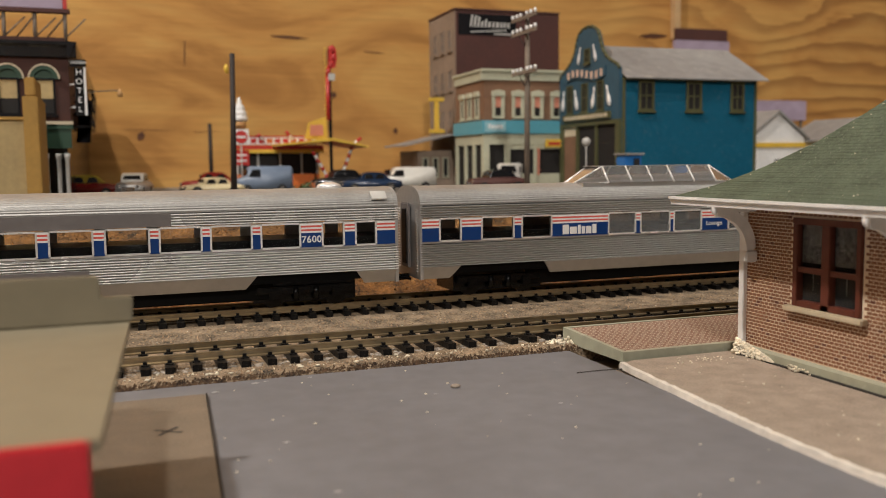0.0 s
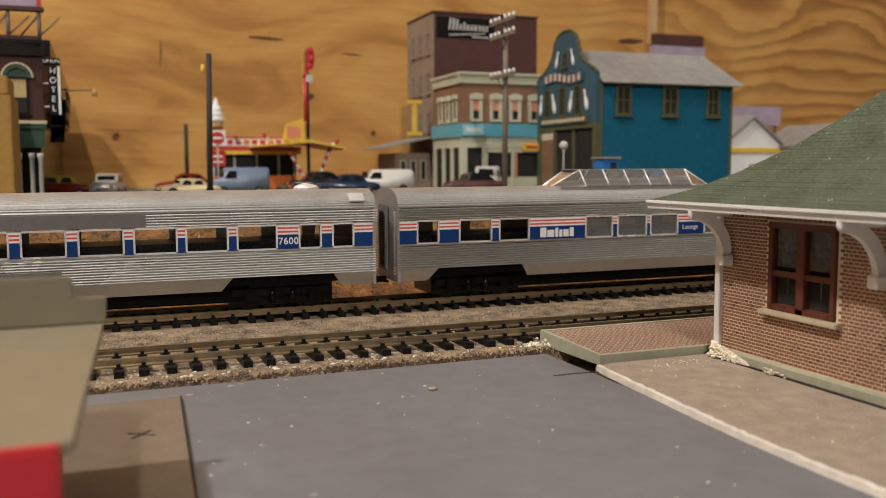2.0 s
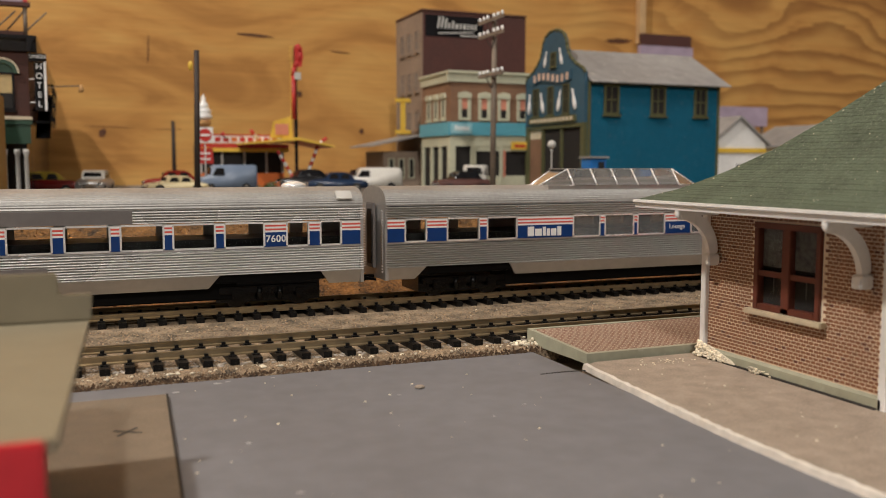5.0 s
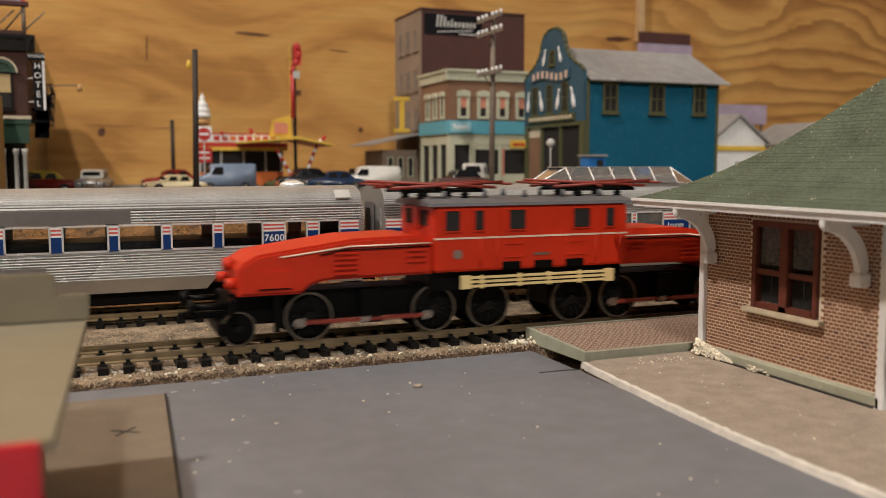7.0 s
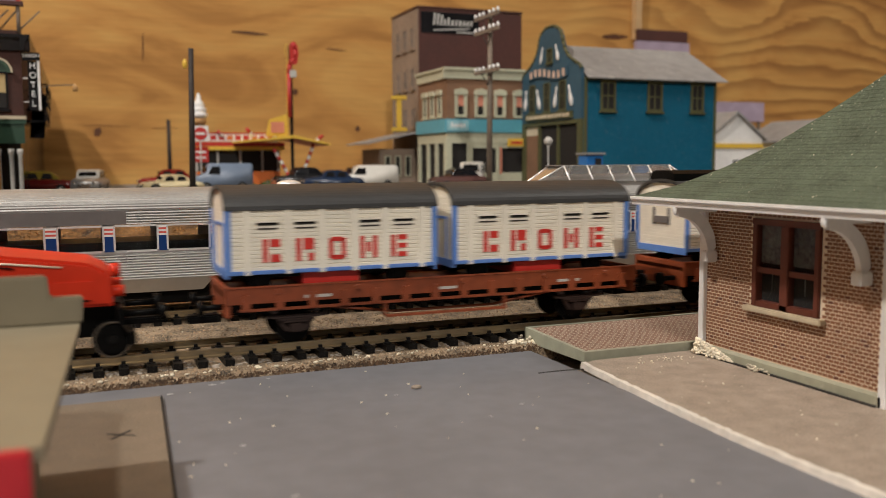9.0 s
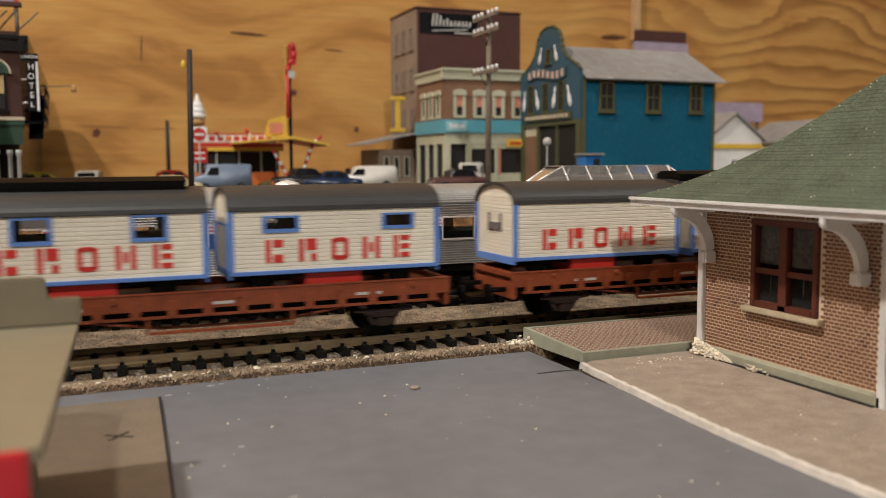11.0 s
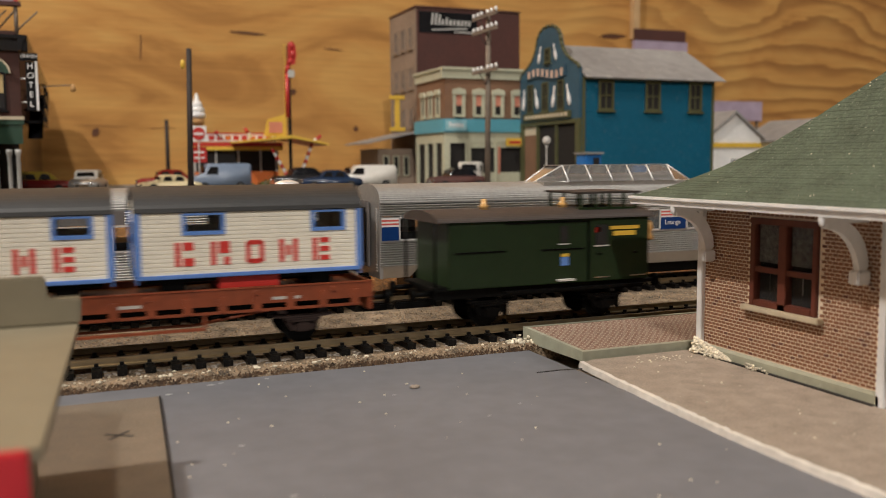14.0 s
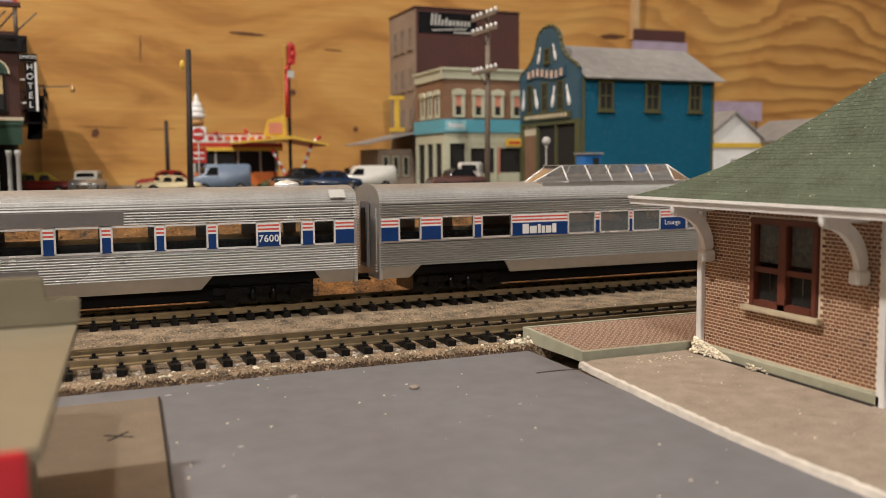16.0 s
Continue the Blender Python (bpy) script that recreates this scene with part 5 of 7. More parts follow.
    pts += [((W - 0.0005) * math.cos(math.pi * k / 24), z1 - 0.0009 + 0.0066 * math.sin(math.pi * k / 24) ** 0.9) for k in range(24, -1, -1)]
    rf = B()
    prism(rf, pts, "x", -h - 0.0010, h + 0.0010)
    part("roof", rf, WAGON_ROOF, th, "charcoal barrel roof")
    if style == "clerestory":
        cb = B()
        prism(cb, [(-0.0075, 0.0478), (0.0075, 0.0478), (0.0075, 0.0512), (0.0045, 0.0524), (-0.0045, 0.0524), (-0.0075, 0.0512)], "x", -h - 0.0005, h - 0.004)
        c = part("clerestory", cb, BLACK, th, "black raised clerestory")
        for k in range(9):
            x = -0.027 + k * 0.0062
            part("clerestory_pane", bx(B(), x, x + 0.0045, -0.0077, -0.0074, 0.0494, 0.0508), BLACK, c)
    part("chassis", bx(B(), -h + 0.002, h - 0.002, -0.0115, 0.0115, 0.0212, 0.0228), BLACK, th)
    part("tool_box", bx(B(), -0.0100, 0.0080, -0.0130, 0.0130, 0.0180, 0.0226, 0.0004), LETTER_RED, th, "red underfloor box")
    for x in (-0.0230, 0.0210):
        for s in (-1, 1):
            wb = B()
            rod(wb, (x, s * 0.0095, 0.0206), (x, s * 0.0125, 0.0206), 0.0034, seg=18)
            rod(wb, (x, s * 0.0124, 0.0206), (x, s * 0.0129, 0.0206), 0.0016, seg=12)
            part("road_wheel", wb, BLACK, th, "black rubber road wheel")
    MOVERS.append((th, u + h))
    return th


FLATS = (-0.0805, 0.0840, 0.2505, 0.4148)
LOADS = (("posts", "posts"), ("clerestory", "low"), ("plain", "clerestory"), ("wide", "wide"))
NOTES = {"posts": "ivory circus wagon with side posts, vent slats and scarlet sign", "plain": "windowless ivory circus wagon with blue trim and scarlet sign", "clerestory": "ivory circus wagon with black clerestory roof and tall windows", "low": "ivory circus wagon with two blue-framed windows and scarlet sign", "wide": "ivory circus wagon with two small high windows and blue trim"}
for u, (a, b) in zip(FLATS, LOADS):
    flat_car(u)
    circus_wagon(u + 0.0012, a, NOTES[a])
    circus_wagon(u + 0.0738, b, NOTES[b])


def guard_van():
    th = thing("guard_van", "dark green boarded guard van with brown roof and raised lookout", "guard van")
    L, W = 0.0775, 0.0152
    h = L / 2
    body = part("body", bx(B(), -h, h, -W, W, 0.0140, 0.0362, 0.0003), CAB_GREEN, th, "dark green body")
    gr = B()
    for k in range(40):
        for s in (-1, 1):
            x = -h + L * (k + 0.5) / 40
            bx(gr, x - 0.00012, x + 0.00012, s * W - 0.00008, s * W + 0.00008, 0.0145, 0.0358)
    part("board_joint", gr, DARK, body)
    pts = [((W + 0.0012) * math.cos(math.pi * k / 20), 0.0362 + 0.0036 * math.sin(math.pi * k / 20)) for k in range(21)]
    part("roof", prism(B(), pts, "x", -h - 0.0045, h + 0.0010), BROWN_ROOF, th, "umber barrel roof")
    for s in (-1, 1):
        y = s * W
        ya, yb = sorted((y - s * 0.0002, y + s * 0.0004))
        part("rail", bx(B(), -h + 0.002, -h + 0.0205, ya, yb, 0.0258, 0.0263), BLACK, body)
        part("rail", bx(B(), -h + 0.0340, -h + 0.0505, ya, yb, 0.0256, 0.0261), BLACK, body)
        part("door_track", bx(B(), -h + 0.0200, -h + 0.0520, ya, yb, 0.0350, 0.0355), BLACK, body)
        w = part("window", bx(B(), -h + 0.0412, -h + 0.0442, ya, yb, 0.0282, 0.0338), DARK, body, "narrow dark window")
        part("window", bx(B(), -h + 0.0555, -h + 0.0600, ya, yb, 0.0268, 0.0338), DARK, body, "guard's window")
        part("red_lamp", bx(B(), -h + 0.0552, -h + 0.0572, ya, yb + 0.0001, 0.0312, 0.0330), LETTER_RED, body)
        part("window_sill", bx(B(), -h + 0.0550, -h + 0.0605, ya, yb + 0.0002, 0.0262, 0.0267), TRIM_GREY, body)
        part("window_sill", bx(B(), -h + 0.0405, -h + 0.0450, ya, yb + 0.0002, 0.0274, 0.0278), TRIM_GREY, body)
        part("blue_card", bx(B(), -h + 0.0415, -h + 0.0445, ya, yb, 0.0202, 0.0232), WAGON_BLUE, body, "small blue card with yellow top")
        part("yellow_card", bx(B(), -h + 0.0415, -h + 0.0445, ya, yb, 0.0233, 0.0243), YELLOW, body)
        for a, b, c, d in ((0.0612, 0.0730, 0.0320, 0.0332), (0.0625, 0.0715, 0.0298, 0.0314)):
            part("lettering_bar", bx(B(), -h + a, -h + b, ya, yb - 0.0001, c, d), YELLOW, body, "yellow lettering bar")
        for a in (0.0550, 0.0700):
            part("grip", bx(B(), -h + a, -h + a + 0.0060, ya, yb, 0.0152, 0.0156), STEEL, body)
            part("grip", bx(B(), -h + a + 0.001, -h + a + 0.0025, ya, yb, 0.0232, 0.0240), BLACK, body)
        for x in (0.0525, 0.0530 - 0.0005):
            part("end_post", bx(B(), -h + x - 0.0004, -h + x + 0.0004, ya, yb, 0.0145, 0.0355), CAB_GREEN, body)
        part("step", bx(B(), -h + 0.0400, -h + 0.0460, *sorted((y, y + s * 0.0022)), 0.0150, 0.0156), TRIM_GREY, th)
        part("foot_board", bx(B(), -h + 0.020, h - 0.002, *sorted((y - s * 0.001, y + s * 0.0012)), 0.0118, 0.0126), BLACK, th)
        for x in (-0.0225, 0.0225):
            ax = B()
            for k in (-1, 1):
                prism(ax, [(x + k * 0.0095, 0.0125), (x + k * 0.0070, 0.0125), (x + k * 0.0016, 0.0042), (x + k * 0.0036, 0.0042)], "y", s * 0.0112 - 0.0006, s * 0.0112 + 0.0006)
            bx(ax, x - 0.0024, x + 0.0024, s * 0.0122 - 0.0009, s * 0.0122 + 0.0009, 0.0036, 0.0072, 0.0004)
            for k in range(3):
                bx(ax, x - 0.0085 + k * 0.0018, x + 0.0085 - k * 0.0018, s * 0.0124 - 0.0006, s * 0.0124 + 0.0006, 0.0089 - k * 0.0007, 0.0095 - k * 0.0007)
            part("axle_guard", ax, BLACK, th)
            part("brake_shoe", bx(B(), x + 0.0062, x + 0.0078, s * 0.0090 - 0.001, s * 0.0090 + 0.001, 0.0030, 0.0085, 0.0004), BLACK, th)
        part("tail_lamp", lathe(B(), (h + 0.0018, s * 0.0125, 0.0275), ((0.0016, 0), (0.0018, 0.0010), (0.0010, 0.0030), (0.0016, 0.0036), (0.0012, 0.0062), (0.0006, 0.0070))), ORANGE_LAMP, th, "amber brass tail lamp")
    cup = part("lookout", bx(B(), 0.0128, 0.0362, -0.0110, 0.0110, 0.0375, 0.0395), CAB_GREEN, th, "glazed roof lookout")
    part("lookout_roof", bx(B(), 0.0112, 0.0378, -0.0122, 0.0122, 0.0445, 0.0452, 0.0003), BROWN_ROOF, cup)
    for x in (0.0128, 0.0186, 0.0245, 0.0303, 0.0354):
        for s in (-1, 1):
            part("lookout_post", bx(B(), x, x + 0.0008, s * 0.0110 - 0.0004, s * 0.0110 + 0.0004, 0.0395, 0.0445), CAB_GREEN, cup)
    for s in (-1, 1):
        part("lookout_pane", bx(B(), 0.0136, 0.0354, s * 0.0108 - 0.00005, s * 0.0108 + 0.00005, 0.0395, 0.0445), GLASS, cup).visible_shadow = False
    for x in (0.0098, -0.0200 - 0.0010):
        part("roof_vent", lathe(B(), (x, -0.004, 0.0392), ((0.0018, 0), (0.0012, 0.0010), (0.0020, 0.0014), (0.0008, 0.0022), (0.0008, 0.0040))), ORANGE_LAMP, th)
    part("platform", bx(B(), -h - 0.0050, -h, -0.0145, 0.0145, 0.0138, 0.0148), BLACK, th)
    for y in (-0.0140, 0.0140):
        part("platform_post", rod(B(), (-h - 0.0044, y, 0.0148), (-h - 0.0044, y, 0.0362), 0.0005, seg=6), BLACK, th)
    part("underframe", bx(B(), -h - 0.004, h, -0.0120, 0.0120, 0.0105, 0.0138), BLACK, th)
    for d in (-1, 1):
        for y in (-0.0100, 0.0100):
            xe = d * h - (0.0045 if d < 0 else 0)
            bf = B()
            rod(bf, (xe, y, 0.0126), (xe + d * 0.0060, y, 0.0126), 0.0009, seg=8)
            rod(bf, (xe + d * 0.0056, y, 0.0126), (xe + d * 0.0070, y, 0.0126), 0.0023, seg=14)
            part("buffer", bf, BLACK, th)
    part("coupler", bx(B(), -h - 0.0140, -h, -0.0020, 0.0020, 0.0068, 0.0094, 0.0004), BLACK, th)
    for x in (-0.0225, 0.0225):
        wheelset(th, x, 0.0055, 0.0083, BLACK)
    MOVERS.append((th, 0.5845 + h))


guard_van()


# ---- town ----
TEAL = mat("teal_clapboard", (0.003, 0.098, 0.172), 0.6, vary=0.10, scale=200, bump=0.08, dust=0.10, spec=0.25)
TEAL_DK = mat("slate_blue_front", (0.030, 0.085, 0.13), 0.55, vary=0.12, scale=200, bump=0.1)
BANNER_M = mat("peach_script", (0.62, 0.44, 0.34), 0.6, vary=0.2)
OLIVE = mat("olive_trim", (0.085, 0.085, 0.035), 0.55, vary=0.12)
TIN = mat("dusty_grey_roof", (0.27, 0.265, 0.26), 0.6, vary=0.16, scale=90, bump=0.15, dust=0.3)
BROWN_BR = mat("umber_brick", (0.215, 0.115, 0.065), 0.8, vary=0.15, scale=500, bump=0.4)
PALE_GREEN = mat("celadon_trim", (0.50, 0.50, 0.37), 0.6, vary=0.08)
SKY_SIGN = mat("turquoise_sign", (0.10, 0.36, 0.46), 0.5, vary=0.08)
SKY_PALE = mat("pale_turquoise", (0.28, 0.52, 0.58), 0.5, vary=0.08)
PEACH = mat("peach_blind", (0.62, 0.24, 0.16), 0.7, vary=0.08)
STONE = mat("taupe_stone", (0.26, 0.195, 0.145), 0.8, vary=0.14, scale=260, bump=0.3)
MAROON = mat("maroon_brick", (0.075, 0.026, 0.020), 0.75, vary=0.15, scale=400, bump=0.3)
HOTEL_BR = mat("oxblood_brick", (0.058, 0.020, 0.014), 0.8, vary=0.15, scale=500, bump=0.3)
DKGREEN = mat("bottle_green", (0.020, 0.060, 0.035), 0.5, vary=0.1)
OCHRE = mat("mustard_brick", (0.36, 0.205, 0.045), 0.75, vary=0.1, scale=300, bump=0.2)
PALE_YEL = mat("straw_brick", (0.468, 0.351, 0.169), 0.75, vary=0.1, scale=300, bump=0.2)
POLE_BLK = mat("creosote_pole", (0.030, 0.020, 0.016), 0.7, vary=0.2)
POLE_BRN = mat("weathered_pole", (0.19, 0.15, 0.115), 0.8, vary=0.2, scale=500, bump=0.3)
ORANGE = mat("orange_paint", (0.65, 0.16, 0.03), 0.5, vary=0.08)
RED = mat("signal_red", (0.50, 0.03, 0.025), 0.45, vary=0.08)
CAR_RED = mat("car_maroon", (0.22, 0.018, 0.012), 0.22, vary=0.05)
CAR_YEL = mat("car_yellow", (0.55, 0.42, 0.05), 0.25, vary=0.05)
CAR_BLK = mat("car_black", (0.012, 0.012, 0.014), 0.18, vary=0.05)
KIOSK_BLUE = mat("kiosk_blue", (0.02, 0.16, 0.48), 0.4, vary=0.06)
CAR_BLUE = mat("car_blue", (0.013, 0.028, 0.065), 0.2, vary=0.05)
CAR_CREAM = mat("car_cream", (0.66, 0.56, 0.34), 0.3, vary=0.05)
CAR_VAN = mat("van_grey_blue", (0.15, 0.195, 0.27), 0.4, vary=0.06)
CAR_WHITE = mat("car_white", (0.62, 0.60, 0.55), 0.35, vary=0.05)
CHROME = mat("chrome", (0.7, 0.7, 0.7), 0.15, 0.95, vary=0.03)
TYRE = mat("tyre_black", (0.015, 0.015, 0.015), 0.7, vary=0.1)
PURPLE = mat("lilac_board", (0.37, 0.30, 0.39), 0.6, vary=0.15, scale=60)
CONE = mat("waffle_tan", (0.46, 0.26, 0.10), 0.7, vary=0.12)
LEAF = mat("leaf_green", (0.06, 0.11, 0.035), 0.7, vary=0.2, island=0.4)
KNOT = mat("dark_knot", (0.10, 0.035, 0.012), 0.7, vary=0.3, scale=120)
BATTEN = mat("pine_batten", (0.55, 0.36, 0.18), 0.6, vary=0.1, scale=60)


def framed_window(parent, plane, a, y, b, z0, z1, frame_m, pane_m=None, t=0.0012, sill=0.0, label="", blind=None, cross=True):
    """A window on a face. plane 'near': face looks to -y at y; 'left': face looks to -x at x = y. a..b runs along the face."""
    pane_m = pane_m or DARK
    def box(bm, p, q, r, s, d0, d1):
        if plane == "near":
            return bx(bm, p, q, y - d1, y - d0, r, s)
        return bx(bm, y - d1, y - d0, p, q, r, s)
    fr = B()
    for q in ((a, a + t, z0, z1), (b - t, b, z0, z1), (a + t, b - t, z0, z0 + t), (a + t, b - t, z1 - t, z1)):
        box(fr, *q, -0.0004, 0.0011)
    w = part("window", fr, frame_m, parent, label)
    part("pane", box(B(), a + t, b - t, z0 + t, z1 - t, -0.0003, 0.0002), pane_m, w)
    if cross:
        cr = B()
        box(cr, a + t, b - t, (z0 + z1) / 2 - t * 0.3, (z0 + z1) / 2 + t * 0.3, 0.0002, 0.0007)
        box(cr, (a + b) / 2 - t * 0.25, (a + b) / 2 + t * 0.25, z0 + t, z1 - t, 0.0002, 0.0006)
        part("glazing_bar", cr, frame_m, w)
    if blind:
        part("blind", box(B(), a + t, b - t, z0 + (z1 - z0) * 0.45, z1 - t, 0.0002, 0.0004), blind, w, "peach blind")
    if sill:
        part("sill", box(B(), a - 0.0012, b + 0.0012, z0 - sill, z0, -0.0004, 0.0022), frame_m, w)
    return w


def pin_mesh(parent, x, y, z, s, tilt, two=False):
    bm = B()
    prof = ((0.0016, 0.0), (0.0026, 0.0040), (0.0024, 0.0075), (0.0011, 0.0115), (0.0010, 0.0130), (0.0014, 0.0150), (0.0008, 0.0168))
    lathe(bm, (0, 0, 0), [(r * s, h * s) for r, h in prof], 12)
    o = part("bowling_pin", bm, WHITE, parent, "white bowling pin ornament")
    o.matrix_basis = pose(x, y, z, tilt, 0, 0) @ Matrix.Diagonal((0.35, 1, 1, 1))


def bowling_hall():
    th = thing("bowling_hall", "teal clapboard bowling hall with curved false front and grey roof", "building")
    x0, x1, y0, y1, ze = 0.3910, 0.5270, 0.650, 0.757, 0.1262
    part("shell", bx(B(), x0, x1, y0, y1, ZT, ze), TEAL, th, "teal clapboard walls")
    cl = B()
    n = 46
    for k in range(n):
        z = ZT + (ze - ZT) * k / n
        d = (ze - ZT) / n
        prism(cl, [(y0, z), (y0 - 0.00055, z + 0.00005), (y0 - 0.0001, z + d * 0.98), (y0, z + d * 0.98)], "x", x0 + 0.002, x1 - 0.002)
    tagged(part("clapboard", cl, TEAL, th, "teal lapped boards"), kind="stuff")
    for x in (x0 + 0.0002, x1 - 0.0026):
        part("corner_board", bx(B(), x, x + 0.0024, y0 - 0.0012, y0 + 0.0008, ZT, ze), OLIVE, th, "olive corner board")
    part("eave_board", bx(B(), x0 + 0.0026, x1 - 0.0026, y0 - 0.0012, y0 + 0.0005, ze - 0.0022, ze), OLIVE, th)
    ym, zr = (y0 + y1) / 2, 0.1590
    rf = B()
    prism(rf, [(y0 - 0.006, ze - 0.0012), (y0 - 0.006, ze - 0.0002), (ym, zr), (y1 + 0.004, ze), (y1 + 0.004, ze - 0.0012), (ym, zr - 0.0014)], "x", x0 + 0.0006, x1 + 0.0085)
    part("roof", rf, TIN, th, "dusty grey gabled roof")
    prism_b = B()
    prism(prism_b, [(y0, ze), (y1, ze), (ym, zr - 0.0020)], "x", x1 - 0.002, x1 - 0.0002)
    part("gable", prism_b, TEAL, th)
    # false front
    half = [(0.0535, 0.1335), (0.0505, 0.1372), (0.0440, 0.1400), (0.0370, 0.1432), (0.0300, 0.1480), (0.0250, 0.1535), (0.0225, 0.1590), (0.0205, 0.1650), (0.0165, 0.1706), (0.0090, 0.1742), (0.0, 0.1752)]
    pts = [(ym + a, b) for a, b in half] + [(ym - a, b) for a, b in half[-2::-1]] + [(y0, 0.092), (y1, 0.092)]
    fr = part("false_front", prism(B(), pts, "x", x0 - 0.0030, x0 - 0.0001), TEAL_DK, th, "slate-blue curved false front")
    top = [(ym + a, b) for a, b in half] + [(ym - a, b) for a, b in half[-2::-1]]
    for (a, b), (c, d) in zip(top, top[1:]):
        part("coping", rod(B(), (x0 - 0.0025, a, b), (x0 - 0.0025, c, d), 0.0014, seg=8), OLIVE, fr, "olive moulded edge")
    for yc in (0.736, 0.708, 0.680):
        framed_window(fr, "left", yc - 0.0055, x0 - 0.0030, yc + 0.0055, 0.1005, 0.1262, OLIVE, sill=0.0012, label="olive sash window")
    framed_window(fr, "left", ym - 0.0050, x0 - 0.0030, ym + 0.0050, 0.1430, 0.1560, OLIVE, sill=0.0010)
    for yc, tl in ((0.750, 7), (0.7215, -16), (0.6945, 13), (0.6640, -17)):
        pin_mesh(fr, x0 - 0.0036, yc, 0.1035, 1.12, tl)
    for yc, tl in ((0.7205, 18), (0.6880, -18)):
        pin_mesh(fr, x0 - 0.0036, yc, 0.1440, 0.9, tl)
    ban = B()
    nb = 12
    for k in range(nb):
        a, b = 0.741 - 0.070 * k / nb, 0.741 - 0.070 * (k + 1) / nb
        ha, hb = 0.0022 * math.sin(math.pi * 2 * k / nb), 0.0022 * math.sin(math.pi * 2 * (k + 1) / nb)
        prism(ban, [(a, 0.1295 + ha), (b, 0.1295 + hb), (b, 0.1385 + hb), (a, 0.1385 + ha)], "x", x0 - 0.0044, x0 - 0.0034)
    bmesh.ops.remove_doubles(ban, verts=ban.verts[:], dist=1e-5)
    bo = part("banner", ban, TEAL_DK, fr, "slate-blue ribbon banner with peach bars")
    for k in range(8):
        yk = 0.7365 - 0.0085 * k
        hh = 0.0022 * math.sin(math.pi * 2 * (0.741 - yk) / 0.070)
        part("lettering_bar", bx(B(), x0 - 0.0049, x0 - 0.0045, yk - 0.0022, yk + 0.0018, 0.1308 + hh, 0.1372 + hh), BANNER_M, bo, "peach bar")
    sg = part("sign_strip", bx(B(), x0 - 0.0052, x0 - 0.0030, 0.662, 0.748, 0.0930, 0.0992, 0.0003), OLIVE, th, "brown strip sign with cream bars")
    for k in range(12):
        yk = 0.743 - k * 0.0066
        part("lettering_bar", bx(B(), x0 - 0.0056, x0 - 0.0053, yk - 0.0048, yk, 0.0946, 0.0978), SILL_M, sg)
    fb = B()
    for a, b in ((0.7505, 0.757), (0.650, 0.656), (0.7220, 0.7255), (0.6880, 0.6905)):
        bx(fb, x0 - 0.0030, x0 - 0.0001, a, b, ZT, 0.0920)
    bx(fb, x0 - 0.0034, x0 - 0.0002, 0.656, 0.7505, 0.0885, 0.0920)
    part("shopfront_frame", fb, OLIVE, th, "olive shopfront frame")
    part("shop_door", bx(B(), x0 - 0.0012, x0 - 0.0002, 0.7255, 0.7505, ZT, 0.0800), BROWN_BR, th, "brown wooden door")
    part("transom", bx(B(), x0 - 0.0014, x0 - 0.0002, 0.7255, 0.7505, 0.0800, 0.0885), SILL_M, th)
    part("shop_window", bx(B(), x0 - 0.0008, x0 - 0.0002, 0.656, 0.7220, ZT + 0.004, 0.0885), DARK, th, "dark shop window")
    for a, b, zz in ((0.4065, 0.4215, 0), (0.4535, 0.4690, 0), (0.4990, 0.5130, 0)):
        framed_window(th, "near", a, y0 - 0.0006, b, 0.0985, 0.1240, OLIVE, sill=0.0014, label="olive-framed sash window with dark panes", t=0.0020)
    return th


bowling_hall()


